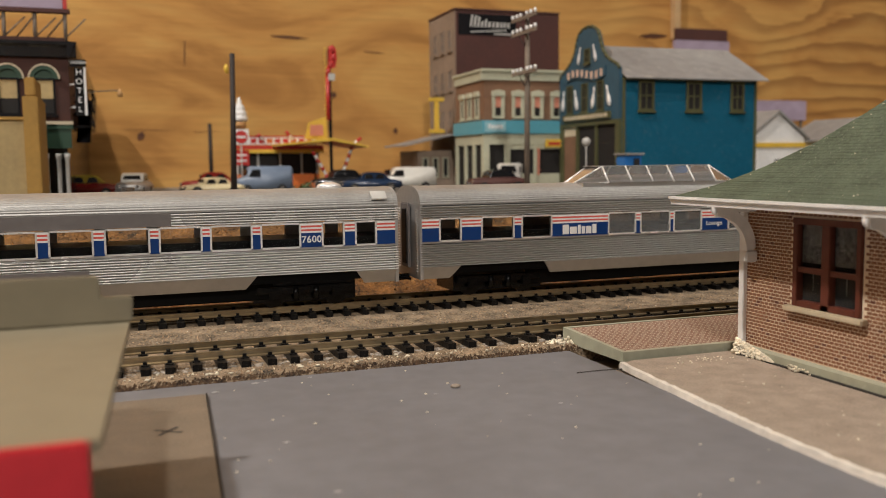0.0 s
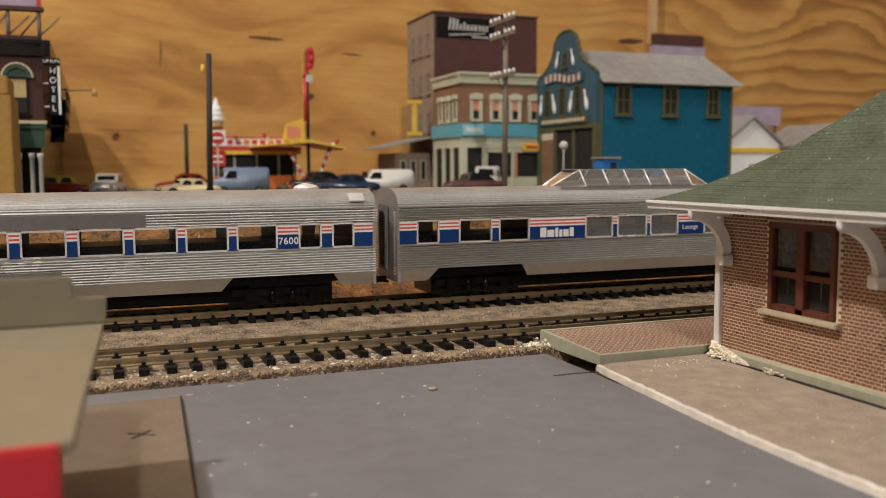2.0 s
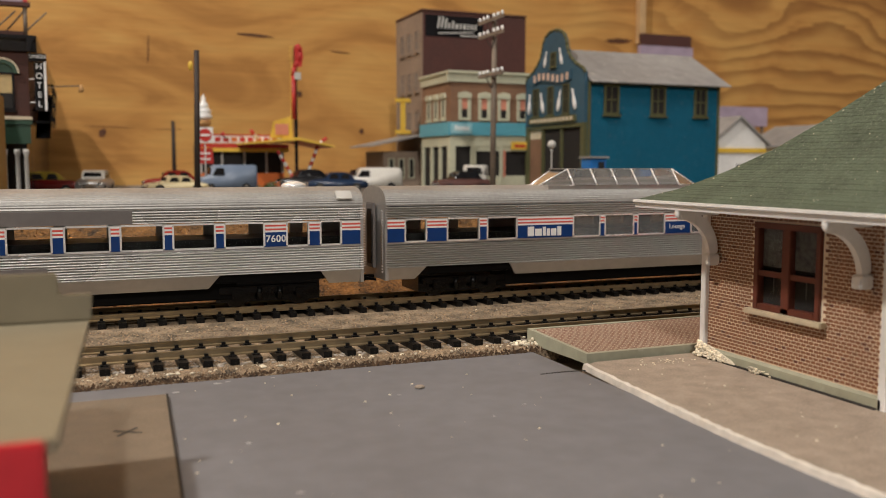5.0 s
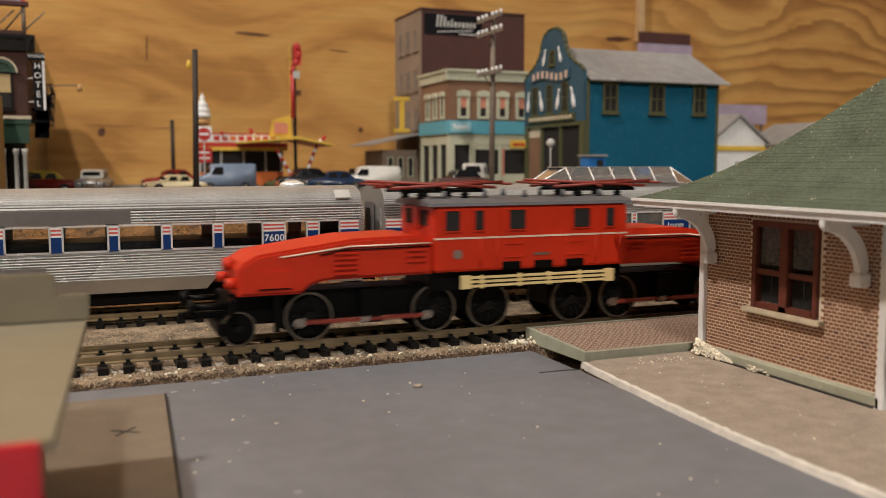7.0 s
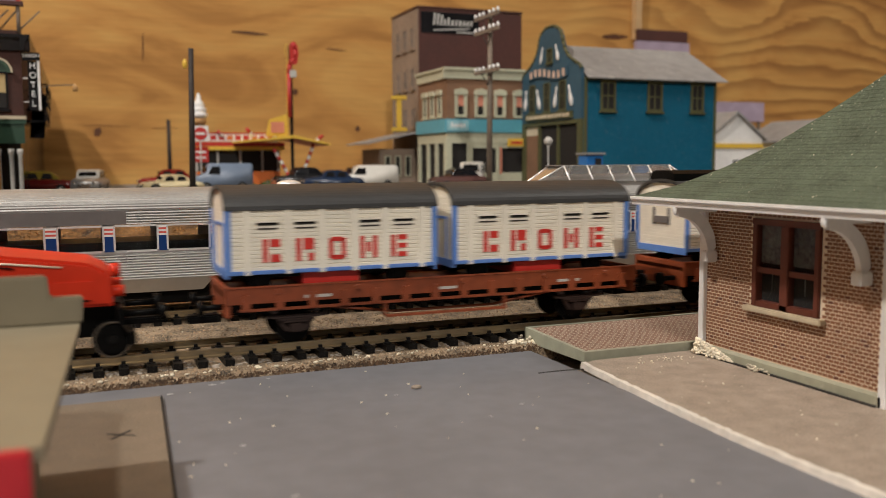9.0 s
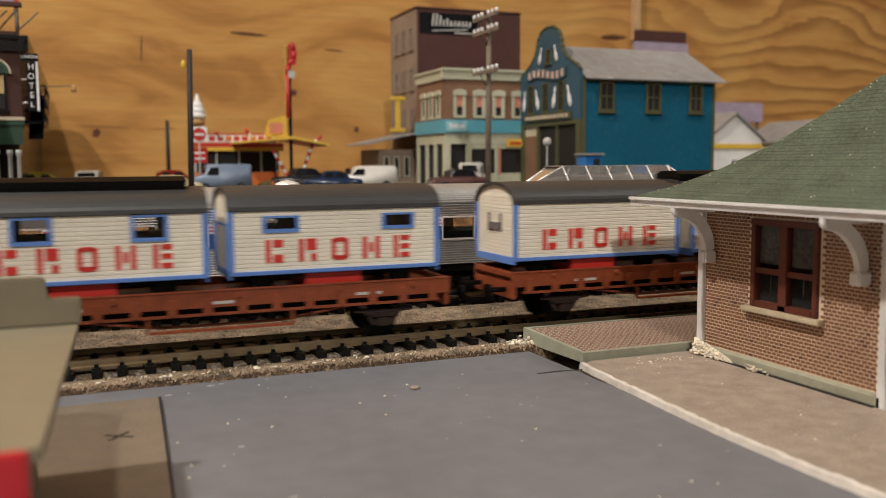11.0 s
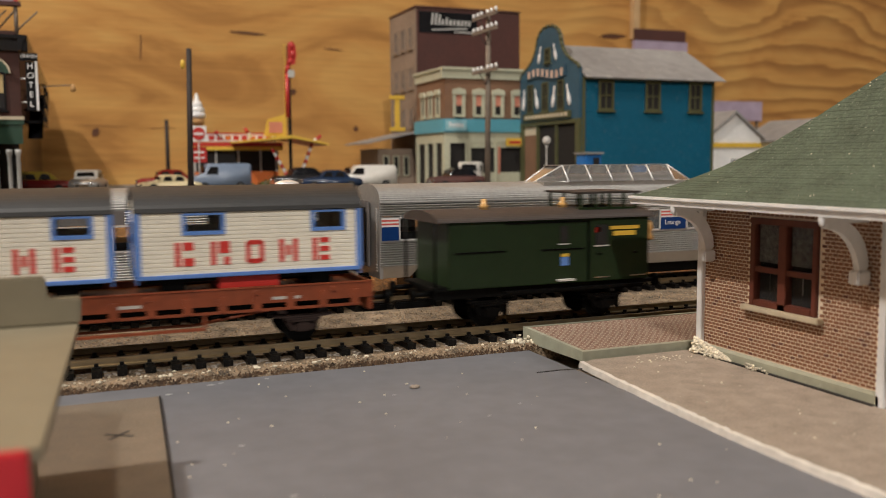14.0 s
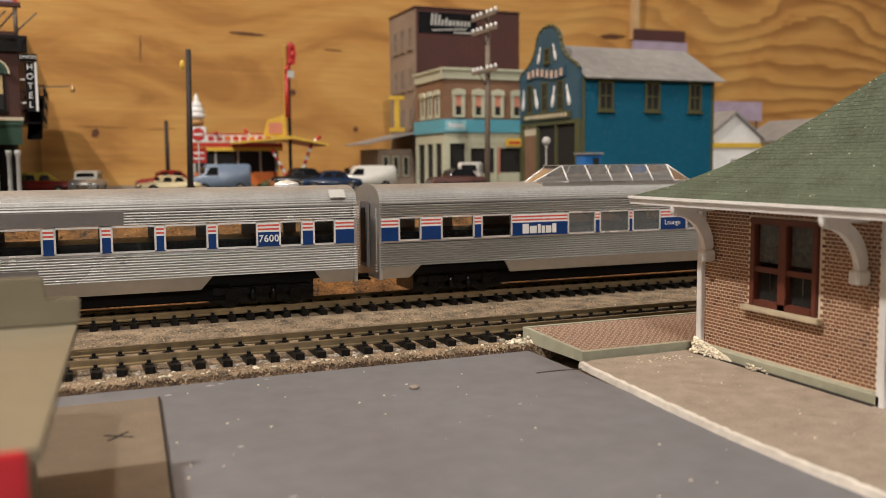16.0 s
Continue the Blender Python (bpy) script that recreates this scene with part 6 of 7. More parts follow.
def corner_store():
    th = thing("corner_store", "two-storey brown brick corner store with turquoise sign band", "building")
    x0, x1, y0, y1 = 0.312, 0.3990, 0.760, 0.834
    part("shell", bx(B(), x0, x1, y0, y1, 0.0957, 0.1335), BROWN_BR, th, "umber brick upper storey")
    for nm in ("near", "left"):
        bm = B()
        out = [(0.001, 0.1325), (-0.0018, 0.1325), (-0.0022, 0.1385), (-0.0040, 0.1405), (-0.0040, 0.1425), (0.001, 0.1425)]
        if nm == "near":
            prism(bm, [(y0 + a, b) for a, b in out], "x", x0 - 0.004, x1)
        else:
            prism(bm, [(x0 + a, b) for a, b in out], "y", y0 + 0.001, y1)
        part("cornice", bm, PALE_GREEN, th, "pale moulded cornice")
    part("roof", bx(B(), x0, x1, y0, y1, 0.1336, 0.1350), TIN, th)
    for k in range(4):
        a = 0.3215 + k * 0.0200
        w = framed_window(th, "near", a, y0, a + 0.0085, 0.0985, 0.1190, PALE_GREEN, sill=0.0012, blind=PEACH, label="pale-framed window with peach blind", cross=False, t=0.0014)
        part("hood_mould", prism(B(), [(a - 0.0025, 0.1180), (a + 0.0110, 0.1180), (a + 0.0105, 0.1225), (a + 0.0043, 0.1240), (a - 0.0020, 0.1225)], "y", y0 - 0.0022, y0 - 0.0001), PALE_GREEN, w)
        for q in (a - 0.0018, a + 0.0085):
            part("side_mould", bx(B(), q, q + 0.0018, y0 - 0.0016, y0 - 0.0001, 0.0985, 0.1180), PALE_GREEN, w)
    for k in range(3):
        a = 0.772 + k * 0.0190
        w = framed_window(th, "left", a, x0, a + 0.0100, 0.0985, 0.1190, PALE_GREEN, sill=0.0012, cross=False, t=0.0022)
        part("hood_mould", prism(B(), [(a - 0.0020, 0.1185), (a + 0.0120, 0.1185), (a + 0.0100, 0.1230), (a, 0.1230)], "x", x0 - 0.0024, x0 - 0.0001), PALE_GREEN, w)
    band = part("sign_band", bx(B(), x0 - 0.0030, x1, y0 - 0.0030, y0 - 0.0001, 0.0835, 0.0957), SKY_SIGN, th, "turquoise sign band")
    part("sign_band", bx(B(), x0 - 0.0030, x0 - 0.0001, y0, y1, 0.0835, 0.0957), SKY_SIGN, th)
    plate = part("sign_plate", bx(B(), x0 - 0.0010, x0 + 0.0200, y0 - 0.0036, y0 - 0.0031, 0.0850, 0.0945), SKY_PALE, band, "paler turquoise sign plate")
    for k in range(5):
        part("lettering_bar", bx(B(), x0 + 0.0025 + k * 0.0030, x0 + 0.0046 + k * 0.0030, y0 - 0.0039, y0 - 0.0037, 0.0880, 0.0880 + (0.0045 if k == 0 else 0.0032)), WHITE, plate, "white bar")
    part("ground_floor", bx(B(), x0 + 0.001, x1, y0 + 0.001, y1, ZT, 0.0835), DARK, th)
    part("fascia", bx(B(), x0 - 0.001, x1, y0 - 0.0012, y0 + 0.001, 0.0735, 0.0834), PALE_GREEN, th, "pale green shop fascia")
    part("fascia", bx(B(), x0 - 0.001, x0 + 0.001, y0 + 0.001, y1, 0.0735, 0.0834), PALE_GREEN, th)
    for a, b in ((0.311, 0.3165), (0.3320, 0.3375), (0.3620, 0.3650), (0.3930, 0.3990)):
        part("pilaster", bx(B(), a, b, y0 - 0.0016, y0 + 0.0008, ZT, 0.0735, 0.0003), PALE_GREEN, th, "pale green pilaster")
    for a, b in ((0.3655, 0.3680), (0.3900, 0.3929)):
        part("peach_post", bx(B(), a, b, y0 - 0.0008, y0 + 0.0008, 0.0445, 0.0700), PEACH, th)
    for a in (0.760, 0.782, 0.804, 0.828):
        part("pilaster", bx(B(), x0 - 0.0016, x0 + 0.0008, a, a + 0.0050, ZT, 0.0735, 0.0003), PALE_GREEN, th)
    part("stall_riser", bx(B(), 0.3375, 0.3930, y0 - 0.0006, y0 + 0.0008, ZT, 0.0460), PALE_GREEN, th)
    part("transom_bar", bx(B(), 0.3375, 0.3930, y0 - 0.0006, y0 + 0.0008, 0.0690, 0.0734), PALE_GREEN, th)
    hs = part("hanging_sign", bx(B(), 0.3720, 0.3900, y0 - 0.0056, y0 - 0.0042, 0.0705, 0.0780, 0.0003), YELLOW, th, "small yellow hanging sign")
    part("lettering_bar", bx(B(), 0.3750, 0.3870, y0 - 0.0059, y0 - 0.0057, 0.0728, 0.0752), RED, hs)


corner_store()


def warehouse():
    th = thing("warehouse", "tall taupe building with maroon front and black painted sign", "building")
    x0, x1, y0, y1, zt = 0.322, 0.4400, 0.862, 0.943, 0.2126
    part("shell", bx(B(), x0, x1, y0, y1, ZT, zt), STONE, th, "taupe stone side")
    part("front", bx(B(), x0 + 0.001, x1, y0 - 0.0015, y0 - 0.0001, ZT, zt - 0.001), MAROON, th, "maroon brick front")
    part("coping", bx(B(), x0 - 0.0010, x1 + 0.001, y0 - 0.0022, y1, zt + 0.0001, zt + 0.0022, 0.0003), MAROON, th)
    sg = part("painted_sign", bx(B(), x0 + 0.0030, x0 + 0.0680, y0 - 0.0019, y0 - 0.0016, 0.1880, 0.2095), CAR_BLK, th, "black painted wall sign with pale strokes")
    xk = x0 + 0.016
    for k, (w, h, dz) in enumerate(((0.0022, 0.0120, 0.0), (0.0022, 0.0120, 0.0), (0.0022, 0.0105, 0.0), (0.0022, 0.0060, 0.0), (0.0022, 0.0080, 0.0), (0.0030, 0.0055, 0.0), (0.0022, 0.0055, 0.0), (0.0030, 0.0055, 0.0), (0.0022, 0.0055, 0.0), (0.0022, 0.0055, 0.0), (0.0022, 0.0055, 0.0))):
        o = part("sign_stroke", bx(B(), 0, w, -0.0002, 0, 0, h), TRIM_GREY, sg, "pale painted bar")
        o.matrix_basis = pose(xk, y0 - 0.0020, 0.1965 + dz, 0, 8, 0)
        xk += w + 0.0018
    o = part("sign_stroke", bx(B(), 0, 0.040, -0.0002, 0, 0, 0.0012), TRIM_GREY, sg)
    o.matrix_basis = pose(x0 + 0.017, y0 - 0.0020, 0.1905, 0, -4, 0)
    part("sign_stroke", bx(B(), x0 + 0.042, x0 + 0.062, y0 - 0.0022, y0 - 0.0020, 0.1892, 0.1906), TRIM_GREY, sg)
    for r, (a, b) in enumerate(((0.1730, 0.1960), (0.1320, 0.1540), (0.0920, 0.1130))):
        for k in range(3):
            y = 0.8700 + k * 0.0225
            framed_window(th, "left", y, x0, y + 0.0120, a, b, STONE, sill=0.0014, label="narrow taupe-framed window", t=0.0020, pane_m=CURTAIN)
    pt = B()
    bx(pt, 0.2820, x0 - 0.0001, 0.868, 0.930, ZT, 0.0700)
    part("porch", pt, STONE, th, "low side porch")
    for k in range(3):
        a = 0.2870 + k * 0.0110
        framed_window(th, "near", a, 0.868, a + 0.0065, 0.0420, 0.0630, PALE_GREEN, cross=False, t=0.0012)
    aw = B()
    prism(aw, [(0.2660, 0.0745), (0.2660, 0.0758), (0.3219, 0.0880), (0.3219, 0.0865)], "y", 0.852, 0.935)
    part("porch_roof", aw, TIN, th, "pale sloping porch roof")
    ys = part("vertical_sign", bx(B(), 0.2975, 0.3025, 0.8575, 0.8600, 0.0900, 0.1200, 0.0003), YELLOW, th, "yellow upright bar sign")
    for zz in (0.0875, 0.1195):
        part("sign_cap", bx(B(), 0.2920, 0.3080, 0.8570, 0.8604, zz, zz + 0.0040, 0.0004), YELLOW, ys)


warehouse()


def hotel():
    th = thing("hotel", "oxblood brick hotel with black cornice and green arched windows", "building")
    x0, x1, y0, y1 = -0.150, -0.0364, 0.680, 1.070
    part("shell", bx(B(), x0, x1, y0, y1, 0.0885, 0.1330), HOTEL_BR, th, "oxblood brick walls")
    cn = B()
    out = [(0.0, 0.1330), (-0.0024, 0.1336), (-0.0036, 0.1400), (-0.0062, 0.1420), (-0.0062, 0.1440), (0.0, 0.1440)]
    prism(cn, [(y0 + a, b) for a, b in out], "x", x0, x1 + 0.006)
    part("cornice", cn, CAR_BLK, th, "heavy black cornice")
    cs = B()
    prism(cs, [(x1 - a, b) for a, b in out], "y", y0 - 0.006, y1)
    part("cornice", cs, CAR_BLK, th)
    part("parapet", bx(B(), x0, x1 - 0.002, y0 + 0.002, y1, 0.1330, 0.1475), HOTEL_BR, th)
    part("belt_course", bx(B(), x0, x1 + 0.0015, y0 - 0.0022, y0 - 0.0001, 0.0870, 0.0892), SILL_M, th, "cream belt course")
    part("belt_course", bx(B(), x0, x1 + 0.0012, y0 - 0.0018, y0 - 0.0001, 0.0838, 0.0869), DKGREEN, th, "green belt course")
    part("ground_floor", bx(B(), x0, x1 - 0.003, y0 + 0.003, y1, ZT, 0.0884), CAR_BLK, th)
    for xc in (-0.0400, -0.0455, -0.0535, -0.0590, -0.0800):
        part("column", lathe(B(), (xc, y0 + 0.0005, ZT), ((0.0020, 0), (0.0020, 0.004), (0.0014, 0.005), (0.0013, 0.030), (0.0020, 0.032), (0.0020, 0.0345)), 12), TRIM_GREY, th, "pale slim column")
    part("lintel", bx(B(), x0, x1, y0 - 0.001, y0 + 0.002, 0.0705, 0.0837), DKGREEN, th)
    for xc in (-0.0522, -0.0750, -0.0978):
        w = framed_window(th, "near", xc - 0.0068, y0, xc + 0.0068, 0.0935, 0.1190, CAR_BLK, sill=0.0015, label="tall dark arched window", t=0.0014, blind=PALE_YEL, cross=False)
        ar = B()
        for k in range(12):
            a, b = math.pi * k / 12, math.pi * (k + 1) / 12
            prism(ar, [(xc + r * math.cos(t), 0.1185 + r * math.sin(t)) for t, r in ((a, 0.0066), (b, 0.0066), (b, 0.0092), (a, 0.0092))], "y", y0 - 0.0022, y0 + 0.0002)
        bmesh.ops.remove_doubles(ar, verts=ar.verts[:], dist=1e-5)
        part("arch", ar, DKGREEN, w, "green arched hood")
        ah = B()
        for k in range(12):
            a, b = math.pi * k / 12, math.pi * (k + 1) / 12
            prism(ah, [(xc + r * math.cos(t), 0.1185 + r * math.sin(t)) for t, r in ((a, 0.0092), (b, 0.0092), (b, 0.0103), (a, 0.0103))], "y", y0 - 0.0026, y0 + 0.0002)
        bmesh.ops.remove_doubles(ah, verts=ah.verts[:], dist=1e-5)
        part("arch_edge", ah, SILL_M, w)
        part("fanlight", prism(B(), [(xc + 0.0066 * math.cos(math.pi * k / 10), 0.1185 + 0.0066 * math.sin(math.pi * k / 10)) for k in range(11)], "y", y0 - 0.0006, y0 + 0.0002), DKGREEN, w)
    sg = part("upright_sign", bx(B(), -0.0325, -0.0265, 0.6765, 0.6785, 0.0935, 0.1265, 0.0003), CAR_BLK, th, "black upright sign with white letters")
    part("sign_border", bx(B(), -0.0265, -0.0250, 0.6760, 0.6790, 0.0935, 0.1270), WHITE, sg)
    tb = part("sign_top", bx(B(), -0.0355, -0.0245, 0.6755, 0.6785, 0.1268, 0.1322, 0.0003), CAR_BLK, th)
    lettering("UNION", 0.0032, WHITE, at(-0.0300, 0.6752, 0.1299), tb, "lettering", 0.0001, "white word")
    for k, ch in enumerate("HOTEL"):
        lettering(ch, 0.0056, WHITE, at(-0.0295, 0.6762, 0.1232 - k * 0.0064), sg, "letter", 0.0001, "white letter")
    for z in (0.1150, 0.0990):
        part("sign_arm", rod(B(), (-0.0364, 0.682, z), (-0.0325, 0.6775, z), 0.0005, seg=6), WHITE, th)
    # iron fire escape on the side wall
    for k, z in enumerate((0.0860, 0.0975, 0.1090)):
        fe = B()
        xe = -0.0364
        y = 0.705 + 0.03 * k
        bx(fe, xe, xe + 0.013, y, y + 0.090, z, z + 0.0015)
        for q in range(10):
            rod(fe, (xe + 0.0125, y + q * 0.010, z), (xe + 0.0125, y + q * 0.010, z + 0.0090), 0.0005, seg=5)
        rod(fe, (xe + 0.0125, y, z + 0.009), (xe + 0.0125, y + 0.090, z + 0.009), 0.0007, seg=6)
        rod(fe, (xe, y, z + 0.009), (xe + 0.0125, y, z + 0.009), 0.0007, seg=6)
        prism(fe, [(y + 0.004, z - 0.0110), (y + 0.012, z - 0.0110), (y + 0.040, z), (y + 0.028, z)], "x", xe + 0.0015, xe + 0.0115)
        for q in range(30):
            bx(fe, xe + 0.0118, xe + 0.0124, y + q * 0.003, y + q * 0.003 + 0.0012, z, z + 0.0088)
        part("fire_escape", fe, CAR_BLK, th, "black iron fire escape landing")
    gl = B()
    for a, b in (((-0.0364, 0.70, 0.108), (-0.020, 0.70, 0.1120)), ((-0.020, 0.70, 0.1120), (-0.004, 0.70, 0.1130))):
        rod(gl, a, b, 0.0005, seg=6)
    part("gooseneck", gl, POLE_BRN, th)
    part("lamp_shade", lathe(B(), (-0.003, 0.70, 0.1085), ((0.0016, 0.0), (0.0020, 0.0020), (0.0008, 0.0055))), CONE, th, "small tan lamp shade")
    bb = part("roof_billboard", bx(B(), -0.110, -0.0390, 0.700, 0.703, 0.1700, 0.2000, 0.0004), PURPLE, th, "lilac roof billboard with red edge on braced legs")
    part("red_edge", bx(B(), -0.0389, -0.0362, 0.6995, 0.7035, 0.1700, 0.2000, 0.0003), RED, bb, "red side edge")
    part("board_edge", bx(B(), -0.112, -0.0345, 0.698, 0.705, 0.1672, 0.1699), MAROON, bb)
    for x in (-0.0380, -0.0580, -0.0780, -0.0980):
        lg = B()
        rod(lg, (x, 0.701, 0.1475), (x, 0.701, 0.1672), 0.0014, seg=6)
        rod(lg, (x, 0.701, 0.1650), (x - 0.016, 0.712, 0.1475), 0.0006, seg=6)
        rod(lg, (x, 0.701, 0.1500), (x + 0.014, 0.701, 0.1640), 0.0006, seg=6)
        part("leg", lg, POLE_BRN, bb)


hotel()


def mustard_building():
    th = thing("brick_annex", "straw-yellow brick annex with mustard corner pier beside the hotel", "building")
    part("wall", bx(B(), -0.150, -0.0590, 0.600, 0.655, ZT, 0.0860), PALE_YEL, th)
    part("pier", bx(B(), -0.0590, -0.0502, 0.596, 0.650, ZT, 0.1005, 0.0006), OCHRE, th, "mustard brick pier")
    part("pier_cap", bx(B(), -0.0575, -0.0515, 0.598, 0.640, 0.1005, 0.1120, 0.0008), OCHRE, th)
    part("coping", bx(B(), -0.150, -0.0592, 0.5985, 0.6565, 0.0861, 0.0880), OCHRE, th)
    cr = B()
    for k in range(32):
        z = ZT + 0.0015 + k * 0.00150
        bx(cr, -0.150, -0.0591, 0.5996, 0.5999, z, z + 0.0011)
    tagged(part("brick_course", cr, PALE_YEL, th), kind="stuff")


mustard_building()


def drive_in():
    th = thing("drive_in", "red and yellow ice cream drive-in with slanted canopy", "drive-in stand")
    y = 0.900
    part("kiosk_room", bx(B(), 0.103, 0.186, y, 0.955, ZT, 0.0760), DARK, th, "dark glazed kiosk")
    for x in (0.1035, 0.124, 0.146, 0.168, 0.184):
        part("mullion", bx(B(), x - 0.0010, x + 0.0010, y - 0.0008, y + 0.001, ZT, 0.0690), TRIM_GREY, th)
    part("counter", bx(B(), 0.103, 0.186, y - 0.0010, y + 0.0005, ZT, 0.0480), ORANGE, th)
    part("valance", bx(B(), 0.100, 0.190, y - 0.0060, y + 0.001, 0.0690, 0.0728, 0.0003), YELLOW, th, "yellow valance")
    part("valance", bx(B(), 0.100, 0.190, y - 0.0050, y + 0.001, 0.0729, 0.0768, 0.0003), RED, th, "red valance")
    sb = part("sign_band", bx(B(), 0.105, 0.183, y - 0.0030, y - 0.0010, 0.0775, 0.0850, 0.0003), WHITE, th, "white roof sign with red bars")
    part("sign_edge", bx(B(), 0.104, 0.184, y - 0.0034, y - 0.0006, 0.0851, 0.0864), RED, sb)
    for k in range(9):
        part("lettering_bar", bx(B(), 0.109 + k * 0.0080, 0.1145 + k * 0.0080, y - 0.0034, y - 0.0031, 0.0792, 0.0835), RED if k % 3 else ORANGE, sb)
    can = B()
    prism(can, [(0.138, 0.0755), (0.190, 0.0800), (0.226, 0.0735), (0.226, 0.0748), (0.190, 0.0828), (0.138, 0.0772)], "y", y - 0.050, y + 0.020)
    part("canopy", can, YELLOW, th, "yellow slanted canopy")
    un = B()
    prism(un, [(0.140, 0.0750), (0.190, 0.0793), (0.224, 0.0730), (0.190, 0.0797), (0.140, 0.0754)], "y", y - 0.048, y + 0.018)
    part("canopy_soffit", un, ORANGE, th)
    for a, b in (((0.172, 0.862, 0.070), (0.193, 0.862, ZT)), ((0.212, 0.862, 0.075), (0.195, 0.862, ZT)), ((0.222, 0.866, 0.083), (0.213, 0.866, 0.076)), ((0.124, 0.896, 0.088), (0.129, 0.896, 0.082)), ((0.152, 0.896, 0.091), (0.159, 0.896, 0.082))):
        a, b = Vector(a), Vector(b)
        n = max(2, int((a - b).length / 0.004))
        post = part("candy_post", rod(B(), a, b, 0.0015, seg=8), WHITE, th, "white candy-striped post")
        for k in range(0, n, 2):
            p, q = a.lerp(b, k / n), a.lerp(b, (k + 1) / n)
            part("red_stripe", rod(B(), p, q, 0.00165, seg=8), RED, post)
    mk = B()
    prism(mk, [(0.166, 0.0820), (0.188, 0.0820), (0.188, 0.1040), (0.170, 0.0985)], "y", 0.868, 0.871)
    m = part("menu_board", mk, YELLOW, th, "yellow slanted sign panel")
    part("menu_face", bx(B(), 0.171, 0.184, 0.8670, 0.8678, 0.0855, 0.0960), PEACH, m)
    sp = part("sign_pole", rod(B(), (0.1895, 0.858, ZT), (0.1895, 0.858, 0.1680), 0.0017, seg=10), CAR_BLK, th, "black pole of the arrow sign")
    ar = B()
    path = [(0.1868, 0.1000), (0.1868, 0.1420), (0.1880, 0.1500), (0.1925, 0.1560), (0.1935, 0.1640), (0.1905, 0.1715)]
    for (a, b), (c, d) in zip(path, path[1:]):
        rod(ar, (a, 0.8550, b), (c, 0.8550, d), 0.0022, seg=8)
    part("arrow", ar, RED, th, "red curved arrow sign")
    head = B()
    prism(head, [(0.1880, 0.1490), (0.1950, 0.1510), (0.1965, 0.1600), (0.1955, 0.1690), (0.1920, 0.1725), (0.1885, 0.1700)], "y", 0.8535, 0.8565)
    hd = part("arrow_head", head, RED, th)
    for k in range(20):
        z = 0.100 + k * 0.0036
        xx = 0.1845 if k < 12 else 0.1845 + 0.0008 * math.sin(k)
        part("bulb", ball(B(), (xx, 0.8545, z), 0.0010, seg=8), YELLOW, hd, "small yellow bulb")
    part("pole_box", bx(B(), 0.1862, 0.1940, 0.8530, 0.8560, 0.1380, 0.1450, 0.0003), TRIM_GREY, th)
    part("planter", rod(B(), (0.190, 0.858, ZT), (0.190, 0.858, ZT + 0.009), 0.0050, 0.0042, 14), RED, th, "red pole base")
    cn = part("cone", lathe(B(), (0.109, 0.915, 0.0840), ((0.0038, 0), (0.0050, 0.0110), (0.0066, 0.0116), (0.0070, 0.0165)), 18), CONE, th, "tan waffle cone")
    part("ice_cream", lathe(B(), (0.109, 0.915, 0.1010), ((0.0060, 0), (0.0084, 0.0018), (0.0082, 0.0048), (0.0064, 0.0058), (0.0074, 0.0070), (0.0070, 0.0100), (0.0050, 0.0110), (0.0058, 0.0122), (0.0046, 0.0155), (0.0026, 0.0180), (0.0022, 0.0210), (0.0006, 0.0250)), 20), WHITE, cn, "white ice cream swirl")


drive_in()


